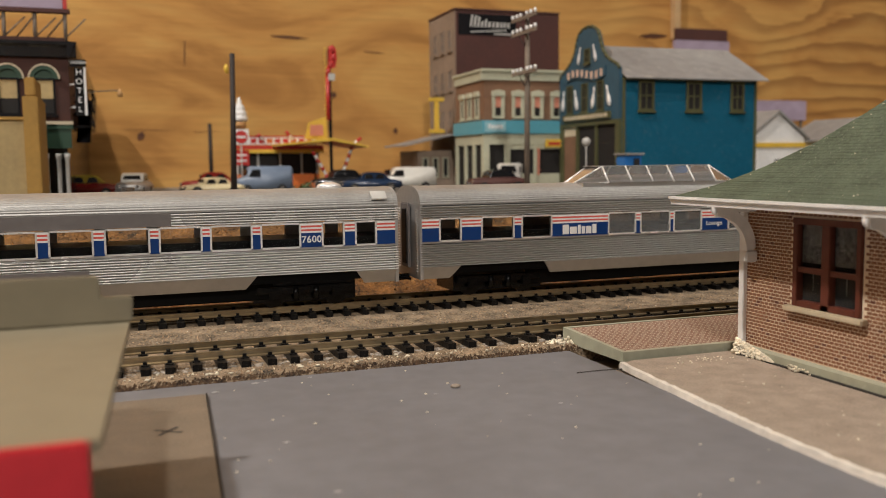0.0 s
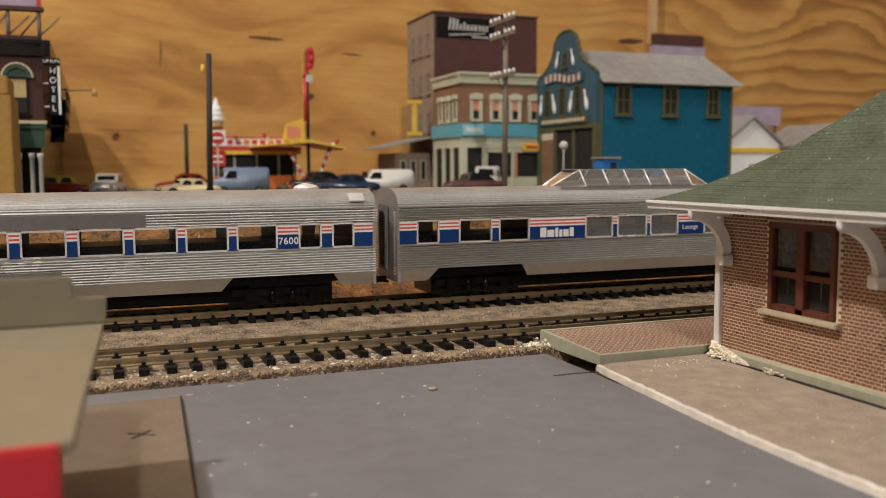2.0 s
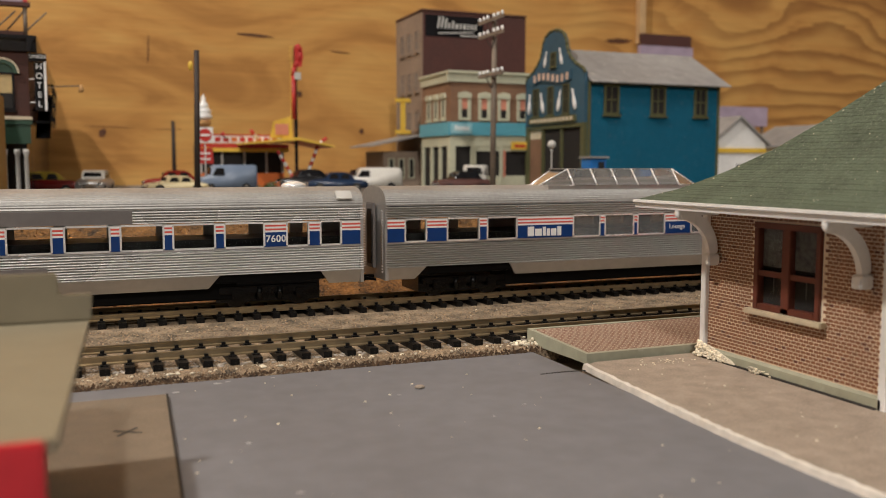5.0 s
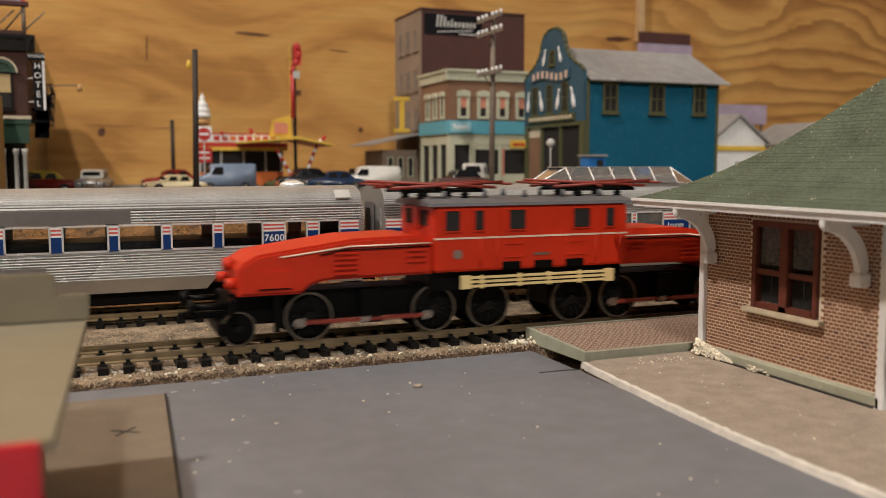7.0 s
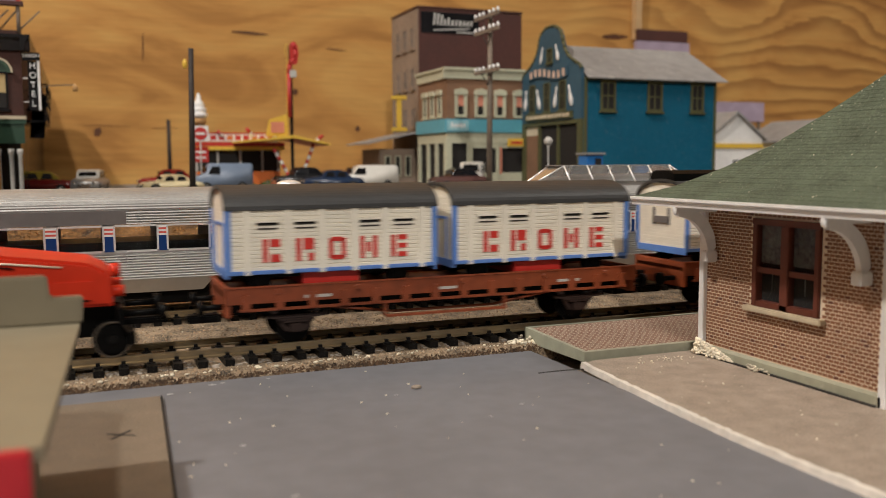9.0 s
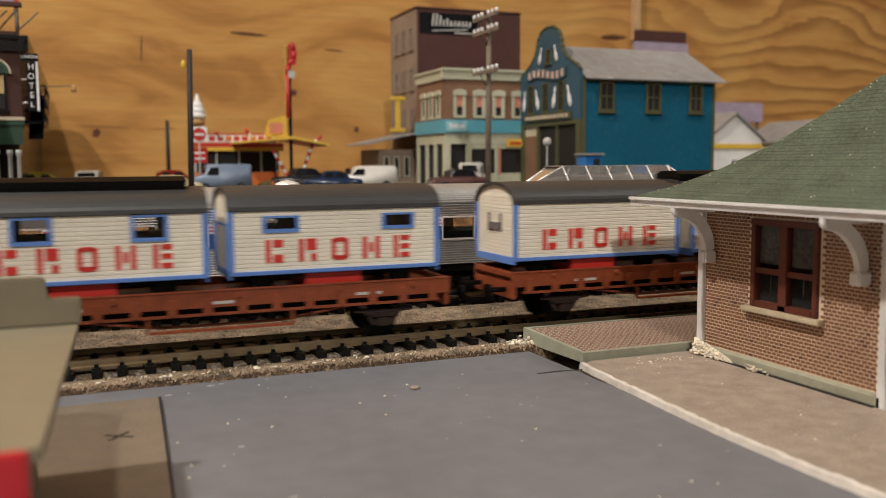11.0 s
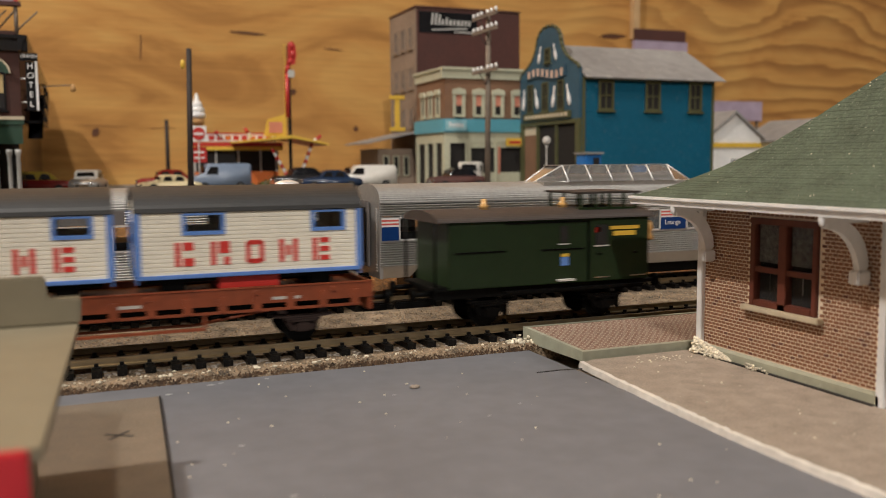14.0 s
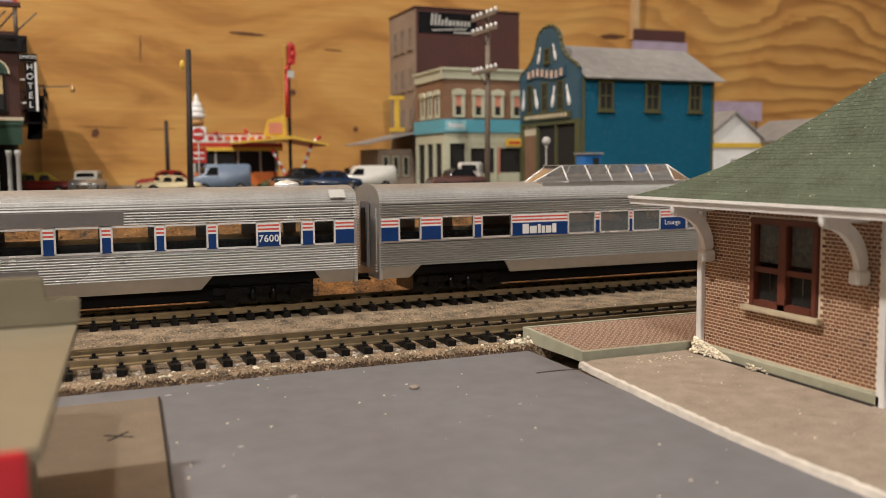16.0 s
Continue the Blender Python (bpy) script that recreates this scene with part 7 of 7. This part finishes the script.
def vehicle(name, label, x, y, m, length, h, kind, turn=0.0, roof_m=None):
    th = thing(name, label, "vehicle", "parked cars in the town")
    th.matrix_world = pose(x, y, ZT, 0, 0, turn)
    L, W = length / 2, 0.0105
    roof_m = roof_m or m
    if kind == "van":
        pr = [(-L, 0.003), (L, 0.003), (L, h * 0.97), (L - 0.002, h), (-L * 0.45, h), (-L * 0.62, h * 0.62), (-L * 0.95, h * 0.52), (-L, h * 0.40)]
    elif kind == "truck":
        pr = [(-L, 0.003), (L, 0.003), (L, h * 0.90), (L - 0.003, h), (-L * 0.30, h), (-L * 0.50, h * 0.66), (-L * 0.92, h * 0.56), (-L, h * 0.42)]
    else:
        pr = [(-L, 0.0030), (L, 0.0030), (L, h * 0.52), (L * 0.80, h * 0.60), (L * 0.52, h * 0.64), (-L * 0.42, h * 0.64), (-L * 0.90, h * 0.58), (-L, h * 0.46)]
    bm = B()
    prism(bm, pr, "y", -W, W)
    bmesh.ops.bevel(bm, geom=bm.edges[:], offset=0.0011, segments=3, affect="EDGES")
    for f in bm.faces:
        f.smooth = True
    body = part("body", bm, m, th)
    if kind == "car":
        gh = B()
        prism(gh, [(-L * 0.46, h * 0.60), (L * 0.62, h * 0.60), (L * 0.36, h * 0.96), (L * 0.16, h), (-L * 0.16, h), (-L * 0.30, h * 0.94)], "y", -W * 0.86, W * 0.86)
        bmesh.ops.bevel(gh, geom=gh.edges[:], offset=0.0009, segments=3, affect="EDGES")
        cab = part("cabin", gh, roof_m, th)
        for s in (-1, 1):
            for a, b in ((-0.30, 0.02), (0.08, 0.40)):
                part("side_window", prism(B(), [(L * a, h * 0.66), (L * b, h * 0.66), (L * (b - 0.06), h * 0.90), (L * (a + 0.08), h * 0.90)], "y", s * W * 0.86 - 0.0002, s * W * 0.86 + 0.0002), CAR_BLK, cab, "dark side window")
    else:
        for s in (-1, 1):
            part("side_window", prism(B(), [(-L * 0.56, h * 0.62), (-L * 0.16, h * 0.62), (-L * 0.16, h * 0.88), (-L * 0.42, h * 0.88)], "y", s * W - 0.0003, s * W + 0.0003), CAR_BLK, body, "dark cab window")
    for xx in (-L * 0.62, L * 0.60):
        for s in (-1, 1):
            w = part("wheel", rod(B(), (xx, s * W * 0.70, 0.0040), (xx, s * (W + 0.0002), 0.0040), 0.0040, seg=16), TYRE, th)
            part("hub_cap", rod(B(), (xx, s * (W + 0.0002), 0.0040), (xx, s * (W + 0.0006), 0.0040), 0.0019, seg=12), CHROME, w)
    for xx in (-L - 0.0006, L + 0.0006):
        part("bumper", bx(B(), xx - 0.0005, xx + 0.0005, -W * 0.95, W * 0.95, 0.0036, 0.0052, 0.0003), CHROME, th)
    for s in (-1, 1):
        part("headlight", ball(B(), (-L + 0.0002, s * W * 0.70, h * 0.44), 0.0014, 0.6), CHROME, th)
    part("windscreen", prism(B(), [(-W * 0.7, h * 0.66), (W * 0.7, h * 0.66), (W * 0.6, h * 0.90), (-W * 0.6, h * 0.90)], "x", -L * 0.40 if kind == "car" else -L * 0.62, -L * 0.37 if kind == "car" else -L * 0.58), CAR_BLK, th)
    if kind == "car":
        part("grille", bx(B(), -L - 0.0004, -L + 0.0004, -W * 0.5, W * 0.5, h * 0.26, h * 0.42, 0.0002), CHROME, th)
    return th


vehicle("car", "maroon and yellow two-tone vintage car parked at the kerb", -0.034, 0.780, CAR_RED, 0.056, 0.0185, "car", 0, CAR_YEL)
vehicle("car", "silver-grey vintage sedan with pale roof, nose to the tracks", 0.0052, 0.790, SILVER_FLAT, 0.052, 0.0195, "car", 78, CAR_WHITE)
vehicle("car", "cream vintage car parked beside the van", 0.067, 0.765, CAR_CREAM, 0.050, 0.0150, "car", 10)
vehicle("car", "dark red low car parked behind the cream one", 0.073, 0.835, CAR_RED, 0.056, 0.0190, "car")
vehicle("van", "grey-blue vintage panel van before the drive-in", 0.1120, 0.790, CAR_VAN, 0.0500, 0.0240, "van", 4)
vehicle("car", "black vintage coupe with gleaming roof", 0.189, 0.810, CAR_BLK, 0.056, 0.0200, "car", 6)
vehicle("car", "blue vintage fastback with chrome trim", 0.207, 0.775, CAR_BLUE, 0.054, 0.0175, "car", -4)
vehicle("truck", "white vintage panel truck beside the porch", 0.2420, 0.785, CAR_WHITE, 0.0560, 0.0215, "truck", 2)
vehicle("car", "dark brown vintage car at the corner store", 0.305, 0.715, MAROON, 0.052, 0.0185, "car", 0, CAR_BLK)
vehicle("truck", "white delivery truck at the corner store", 0.3290, 0.742, CAR_WHITE, 0.034, 0.0240, "truck", 60)
vehicle("car", "pale car parked beyond the bowling hall", 0.640, 0.760, CAR_WHITE, 0.050, 0.0160, "car", 5)
vehicle("car", "cream car parked beyond the bowling hall", 0.690, 0.740, CAR_CREAM, 0.050, 0.0150, "car", 0)


def dark_pole():
    th = thing("tall_pole", "plain tall black pole at the edge of the town", "pole")
    part("shaft", rod(B(), (0.0658, 0.600, ZT), (0.0676, 0.600, 0.1300), 0.0020, 0.0017, 12), POLE_BLK, th)
    part("lamp", ball(B(), (0.0635, 0.600, 0.1200), 0.0016, 1, 1, 2.0), YELLOW, th, "small yellow lamp")


def telegraph_pole():
    th = thing("telegraph_pole", "weathered telegraph pole with three insulator arms", "telegraph pole")
    x, y = 0.2895, 0.620
    part("shaft", rod(B(), (x, y, ZT), (x + 0.0010, y, 0.1690), 0.0023, 0.0018, 12), POLE_BRN, th)
    for z in (0.1655, 0.1545, 0.1245):
        arm = part("cross_arm", bx(B(), x - 0.0030, x - 0.0014, y - 0.0215, y + 0.0215, z - 0.0012, z + 0.0012), POLE_BRN, th, "wooden cross arm")
        for k in (-0.0200, -0.0125, -0.0055, 0.0055, 0.0125, 0.0200):
            part("insulator", lathe(B(), (x - 0.0022, y + k, z + 0.0012), ((0.0008, 0), (0.0013, 0.0008), (0.0011, 0.0026), (0.0005, 0.0031)), 8), WHITE, arm, "white insulator")
        br = B()
        for s in (-1, 1):
            rod(br, (x - 0.0016, y + s * 0.010, z - 0.001), (x - 0.0016, y, z - 0.0100), 0.0004, seg=5)
        part("brace", br, POLE_BLK, arm)


def small_pole(x, y, top):
    th = thing("utility_pole", "thin dark utility pole near the plywood wall", "pole", "thin poles by the wall")
    part("shaft", rod(B(), (x, y, ZT), (x, y, top), 0.0024, 0.0020, 10), POLE_BLK, th)
    part("cap", ball(B(), (x, y, top), 0.0022, 1, 1, 0.7, seg=10), POLE_BLK, th)


dark_pole()
telegraph_pole()
small_pole(0.0870, 1.000, 0.1020)
small_pole(0.1060, 0.960, 0.0790)


def street_lamp(x, y):
    th = thing("street_lamp", "grey street lamp with a round globe", "street lamp")
    part("post", lathe(B(), (x, y, ZT), ((0.0018, 0), (0.0014, 0.003), (0.0007, 0.005), (0.0006, 0.034), (0.0012, 0.036)), 10), TRIM_GREY, th)
    part("globe", ball(B(), (x, y, ZT + 0.0395), 0.0034), TRIM_GREY, th, "pale round globe")


street_lamp(0.3310, 0.602)


def news_kiosk():
    th = thing("kiosk", "small bright blue kiosk with pale flat lid", "kiosk")
    part("body", bx(B(), 0.3645, 0.3790, 0.600, 0.614, ZT, 0.0610, 0.0004), KIOSK_BLUE, th)
    part("lid", bx(B(), 0.3630, 0.3805, 0.598, 0.616, 0.0611, 0.0628, 0.0004), TIN, th)
    part("opening", bx(B(), 0.3715, 0.3765, 0.5990, 0.5999, 0.0480, 0.0585), DARK, th)


news_kiosk()


def road_sign(x, y, z, m, shape, label):
    th = thing("road_sign", label, "road sign", "road signs by the drive-in")
    part("post", rod(B(), (x, y + 0.001, ZT), (x, y + 0.001, z), 0.0006, seg=8), TRIM_GREY, th)
    part("board", bx(B(), x - 0.0068, x + 0.0068, y - 0.0004, y + 0.0004, z - 0.0068, z + 0.0068, 0.0002), WHITE if shape == "disc" else RED, th)
    if shape == "disc":
        part("disc", rod(B(), (x, y - 0.0004, z), (x, y - 0.0008, z), 0.0056, seg=20), RED, th, "red disc with white bar")
        part("bar", bx(B(), x - 0.0040, x + 0.0040, y - 0.0011, y - 0.0009, z - 0.0010, z + 0.0010), WHITE, th)
    else:
        for k in (-0.0028, 0.0022):
            part("bar", bx(B(), x - 0.0045, x + 0.0045, y - 0.0008, y - 0.0005, z + k - 0.0007, z + k + 0.0007), WHITE, th)


road_sign(0.0960, 0.800, 0.0820, RED, "disc", "white square no-entry sign with red disc")
road_sign(0.0972, 0.812, 0.0640, RED, "square", "small red notice board with white bars")


def shrub(x, y, s):
    th = thing("shrub", "small ragged green shrub with pale blossoms", "shrub", "shrubs by the drive-in")
    rnd = random.Random(int(x * 1e4))
    bm = B()
    for k in range(90):
        c = Vector((rnd.gauss(0, 1), rnd.gauss(0, 1), abs(rnd.gauss(0, 1)))) * s * 0.45
        d = Vector((rnd.uniform(-1, 1), rnd.uniform(-1, 1), rnd.uniform(-1, 1))).normalized()
        e = d.orthogonal().normalized()
        f = d.cross(e)
        r = s * rnd.uniform(0.10, 0.22)
        bm.faces.new([bm.verts.new(Vector((x, y, ZT)) + c + v) for v in (e * r, f * r, -e * r, -f * r)])
    part("leaves", bm, LEAF, th)
    part("stem", rod(B(), (x, y, ZT), (x, y, ZT + s * 0.7), s * 0.07, seg=6), POLE_BRN, th)


for x, s in ((0.160, 0.010), (0.171, 0.009), (0.180, 0.008)):
    shrub(x, 0.835, s)


def cottage(x0, x1, y0, y1, ze, zr, wall_m, roof_m, label):
    th = thing("cottage", label, "house", "cottages beyond the bowling hall")
    part("wall", bx(B(), x0, x1, y0, y1, ZT, ze), wall_m, th)
    xm = (x0 + x1) / 2
    part("roof", prism(B(), [(x0 - 0.004, ze - 0.002), (xm, zr), (x1 + 0.004, ze - 0.002), (x1 + 0.004, ze), (xm, zr + 0.003), (x0 - 0.004, ze)], "y", y0 - 0.004, y1), roof_m, th)
    part("gable", prism(B(), [(x0, ze), (x1, ze), (xm, zr)], "y", y0, y0 + 0.002), wall_m, th)
    framed_window(th, "near", xm - 0.005, y0, xm + 0.005, ZT + 0.012, ZT + 0.026, WHITE)
    part("yellow_trim", bx(B(), x0, x1, y0 - 0.0016, y0 - 0.0001, ze - 0.0100, ze - 0.0050), YELLOW, th)


cottage(0.640, 0.715, 0.800, 0.850, 0.080, 0.108, WHITE, TIN, "white gabled cottage with grey roof and yellow trim")
cottage(0.735, 0.830, 0.790, 0.860, 0.078, 0.100, CAR_CREAM, TIN, "cream cottage with dusty grey roof")


def billboard(x0, x1, y, z0, z1, top_m, low_m, split, label):
    th = thing("billboard", label, "billboard", "billboards before the wall")
    if split:
        part("upper_panel", bx(B(), x0, x1, y, y + 0.006, split, z1, 0.0006), top_m, th)
        part("lower_panel", bx(B(), x0 - 0.002, x1 + 0.002, y - 0.0020, y + 0.006, z0, split - 0.0001, 0.0006), low_m, th)
    else:
        part("upper_panel", bx(B(), x0, x1, y, y + 0.006, z0, z1, 0.0006), top_m, th)
    for x in (x0 + 0.006, x1 - 0.006):
        part("leg", bx(B(), x - 0.0015, x + 0.0015, y + 0.002, y + 0.005, ZT, z0), POLE_BRN, th)


billboard(0.716, 0.800, 1.05, 0.2040, 0.2375, MAROON, PURPLE, 0.2215, "maroon and lilac-grey billboard high against the plywood wall")
billboard(0.770, 0.860, 0.960, 0.1080, 0.1340, PURPLE, WHITE, 0, "lilac billboard behind the cottages")

# wall details: batten, knots, cracks
setting("trim", bx(B(), 0.7400, 0.7500, 1.0900, 1.0999, 0.2300, 1.89), BATTEN, "pale pine batten on the plywood wall", "batten")


def knot(x, z, w, h, tilt=0.0):
    bm = B()
    rnd = random.Random(int(x * 1000))
    vs = []
    for k in range(22):
        a = 2 * math.pi * k / 22
        r = rnd.uniform(0.75, 1.1)
        vs.append(bm.verts.new((w * r * math.cos(a), 0, h * r * math.sin(a))))
    bm.faces.new(vs)
    o = setting("knot", bm, KNOT, "dark knot in the plywood wall", "knot")
    o.matrix_world = pose(x, 1.0994, z, 0, tilt, 0)


for q in ((0.1945, 0.2130, 0.0240, 0.0018, 2), (0.7120, 0.2330, 0.0250, 0.0040, -2), (0.2480, 0.1440, 0.0035, 0.0040, 0), (0.0700, 0.1900, 0.0007, 0.018, 3), (0.0170, 0.0930, 0.0040, 0.0055, 20), (0.3000, 0.1980, 0.0150, 0.0008, 4), (0.3280, 0.0990, 0.0030, 0.0040, 0), (0.0250, 0.1000, 0.030, 0.0003, 1), (0.0900, 0.0980, 0.020, 0.0003, -2)):
    knot(*q)


# ---- crumbs on the road and along the track ----
def crumbs():
    rnd = random.Random(11)
    th = thing("crumb_clump", "clump of pale foam crumbs at the platform corner", "crumbs")
    bm = B()
    for k in range(60):
        ball(bm, (0.1345 + rnd.gauss(0, 0.0022), 0.2615 + rnd.gauss(0, 0.0016), -0.0048 + abs(rnd.gauss(0, 0.0007))), rnd.uniform(0.0003, 0.0008), rnd.uniform(0.7, 1.3), 1, rnd.uniform(0.6, 1), 6)
    tagged(part("crumb", bm, BALLAST, th), kind="stuff")
    th = thing("crumb_clump", "heap of yellowish foam crumbs along the station plinth", "crumbs")
    bm = B()
    for k in range(620):
        t = rnd.random() ** 1.3
        heap = 0.0046 * (1 - t) ** 0.7
        z = rnd.uniform(0, heap)
        ball(bm, (SX - 0.0016 - rnd.random() * (heap - z) * 0.5, 0.2285 - t * 0.0170, -0.0050 + z), rnd.uniform(0.0002, 0.0006), rnd.uniform(0.7, 1.3), rnd.uniform(0.7, 1.3), rnd.uniform(0.6, 1), 6)
    for k in range(40):
        ball(bm, (SX - 0.0022 - abs(rnd.gauss(0, 0.0006)), rnd.gauss(0.2010, 0.0025), -0.0050 + rnd.random() * 0.0012), rnd.uniform(0.0002, 0.0005), 1, 1, 0.8, 6)
    for k in range(34):
        ball(bm, (rnd.gauss(0.1655, 0.0050), rnd.gauss(0.2235, 0.0040), -0.0053), rnd.uniform(0.0002, 0.0004), rnd.uniform(0.7, 1.5), 1, 0.6, 6)
    tagged(part("crumb", bm, BALLAST, th), kind="stuff")
    # loose specks
    bm = B()
    for k in range(620):
        r = rnd.random()
        if r < 0.70:
            x, y, z = rnd.uniform(-0.06, 0.30), 0.2590 + abs(rnd.gauss(0, 0.0028)), -0.0044
        elif r < 0.79:
            x, y, z = rnd.uniform(0.0, 0.131), rnd.uniform(0.12, 0.253), -0.0061
        elif r < 0.83:
            x, y, z = rnd.uniform(0.14, 0.178), rnd.uniform(0.14, 0.228), -0.0053
        else:
            x, y, z = rnd.uniform(0.0, 0.35), rnd.uniform(0.298, 0.338), -0.0046
        ball(bm, (x, y, z), rnd.choice((0.00012, 0.00018, 0.0002, 0.0003, 0.0006 if r < 0.7 else 0.0003)) * rnd.uniform(0.7, 1.3), rnd.uniform(0.7, 1.5), 1, 0.6, 6)
    tagged(part("loose_crumbs", bm, BALLAST), "scattered pale crumbs on road and roadbed", "crumbs", kind="stuff")
    bm = B()
    ball(bm, (0.0826, 0.2248, -0.0058), 0.0013, 1.2, 1, 0.45, 8)
    tagged(part("wood_chip", bm, CARD_TAN), "tan wood chip lying on the grey road", "chip")
    bm = B()
    prism(bm, [(0.1218, 0.2266), (0.1300, 0.2266), (0.1368, 0.2256), (0.1370, 0.2262), (0.1300, 0.2274), (0.1218, 0.2271)], "z", -0.0062, -0.00605)
    tagged(part("crack", bm, INK), "thin black crack line in the road sheet", "crack", kind="structure")
    bm = B()
    for i in range(-12, 22):
        for k in range(16):
            x = -0.0061 + (i + 0.5) * 0.007335 + rnd.uniform(-0.0020, 0.0020)
            y = rnd.choice((0.2672, 0.2682, 0.2740, 0.2870)) + rnd.gauss(0, 0.0010)
            ball(bm, (x, y, -0.0046), rnd.uniform(0.0003, 0.0008), rnd.uniform(0.8, 1.6), rnd.uniform(0.7, 1.2), 0.5, 6)
    tagged(part("ballast", bm, GLUE), "dull grey glued ballast lumps between the ties", "ballast", kind="stuff")
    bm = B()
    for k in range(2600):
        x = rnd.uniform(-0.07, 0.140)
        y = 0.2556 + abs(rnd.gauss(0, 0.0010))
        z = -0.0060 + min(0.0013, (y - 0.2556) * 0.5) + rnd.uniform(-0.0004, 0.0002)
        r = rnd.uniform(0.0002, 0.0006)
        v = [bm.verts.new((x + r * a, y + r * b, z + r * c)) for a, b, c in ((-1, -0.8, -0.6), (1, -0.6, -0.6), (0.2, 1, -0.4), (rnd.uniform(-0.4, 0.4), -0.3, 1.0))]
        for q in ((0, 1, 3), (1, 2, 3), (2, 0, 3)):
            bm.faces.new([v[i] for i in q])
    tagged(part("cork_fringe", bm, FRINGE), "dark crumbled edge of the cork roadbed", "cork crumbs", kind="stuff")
    for x, y, w in ((0.0310, 0.2510, 0.0013), (0.0340, 0.2520, 0.0009), (0.0190, 0.2450, 0.0011), (0.0900, 0.1920, 0.0006), (0.0470, 0.2520, 0.0007), (0.0300, 0.1930, 0.0008), (0.0750, 0.2200, 0.0007), (0.0340, 0.1590, 0.0009), (0.1020, 0.1990, 0.0007)):
        bm = B()
        n = 18
        vs = [(x + w * math.cos(2 * math.pi * k / n) * rnd.uniform(0.6, 1.1), y + 0.8 * w * math.sin(2 * math.pi * k / n) * rnd.uniform(0.6, 1.1)) for k in range(n)]
        prism(bm, vs, "z", -0.0062, -0.00612)
        tagged(part("smudge", bm, SMUDGE_M), "pale dried glue smudge on the grey road", "smudge", "smudges on the road", "structure")
    # gravel grains on the cork
    bm = B()
    for k in range(5200):
        x = rnd.uniform(-0.06, 0.42)
        y = rnd.choice((rnd.uniform(0.2575, 0.2645), rnd.uniform(0.295, 0.342), rnd.uniform(0.295, 0.342)))
        r = rnd.uniform(0.0002, 0.0005)
        v = [bm.verts.new((x + r * a, y + r * b, -0.0047 + r * c)) for a, b, c in ((-1, -0.8, 0), (1, -0.6, 0), (0.2, 1, 0), (rnd.uniform(-0.4, 0.4), 0, 1.4))]
        for q in ((0, 1, 3), (1, 2, 3), (2, 0, 3)):
            bm.faces.new([v[i] for i in q])
    tagged(part("gravel", bm, GRAVEL), "fine brown grains on the cork roadbed", "gravel", kind="stuff")


GRAVEL = mat("brown_grains", (0.30, 0.21, 0.13), 0.9, vary=0.2, scale=600, bump=0.2, island=1.3)
GLUE = mat("dull_glued_ballast", (0.30, 0.265, 0.225), 0.6, vary=0.25, scale=500, bump=0.3, island=0.5)
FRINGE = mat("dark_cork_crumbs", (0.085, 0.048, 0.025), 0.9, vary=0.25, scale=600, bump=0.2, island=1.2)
SMUDGE_M = mat("dried_glue_film", (0.30, 0.30, 0.30), 0.35, vary=0.3, scale=400, bump=0.2)
crumbs()


# ---- movement ----
SPEED = [(0.0, 0.1142), (6.0, 0.1142), (7.2, 0.1149), (9.0, 0.1174), (12.0, 0.1189), (14.0, 0.1193), (16.0, 0.1195)]


def travelled(t):
    """Metres the train has run along the track, nought at 10 s."""
    def total(q):
        s = 0.0
        for (ta, va), (tb, vb) in zip(SPEED, SPEED[1:]):
            if q > ta:
                e = min(q, tb)
                ve = va + (vb - va) * (e - ta) / (tb - ta)
                s += (va + ve) / 2 * (e - ta)
        return s
    return total(t) - total(10.0)


CRANK = -travelled(7.5) - math.pi / 2 * 0.0078   # side rods stand at the bottom at 7.5 s


def motions():
    for th, u in MOVERS:
        walk(th, [(k * 0.5, pose(u - travelled(k * 0.5), YF, 0)) for k in range(33)])
    for w, (x, y, z), r in TURNERS:
        step = 10 if r > 0.007 else 15
        walk(w, [(k / step, Matrix.Translation((x, y, z)) @ Matrix.Rotation(-(travelled(k / step) + CRANK) / r, 4, "Y")) for k in range(16 * step + 1)])
    for b, (x, y, z), c, r in RODS:
        rows = []
        for k in range(16 * 15 + 1):
            a = -(travelled(k / 15) + CRANK) / r
            rows.append((k / 15, pose(x + c * math.cos(a), y, z - c * math.sin(a))))
        walk(b, rows)


motions()
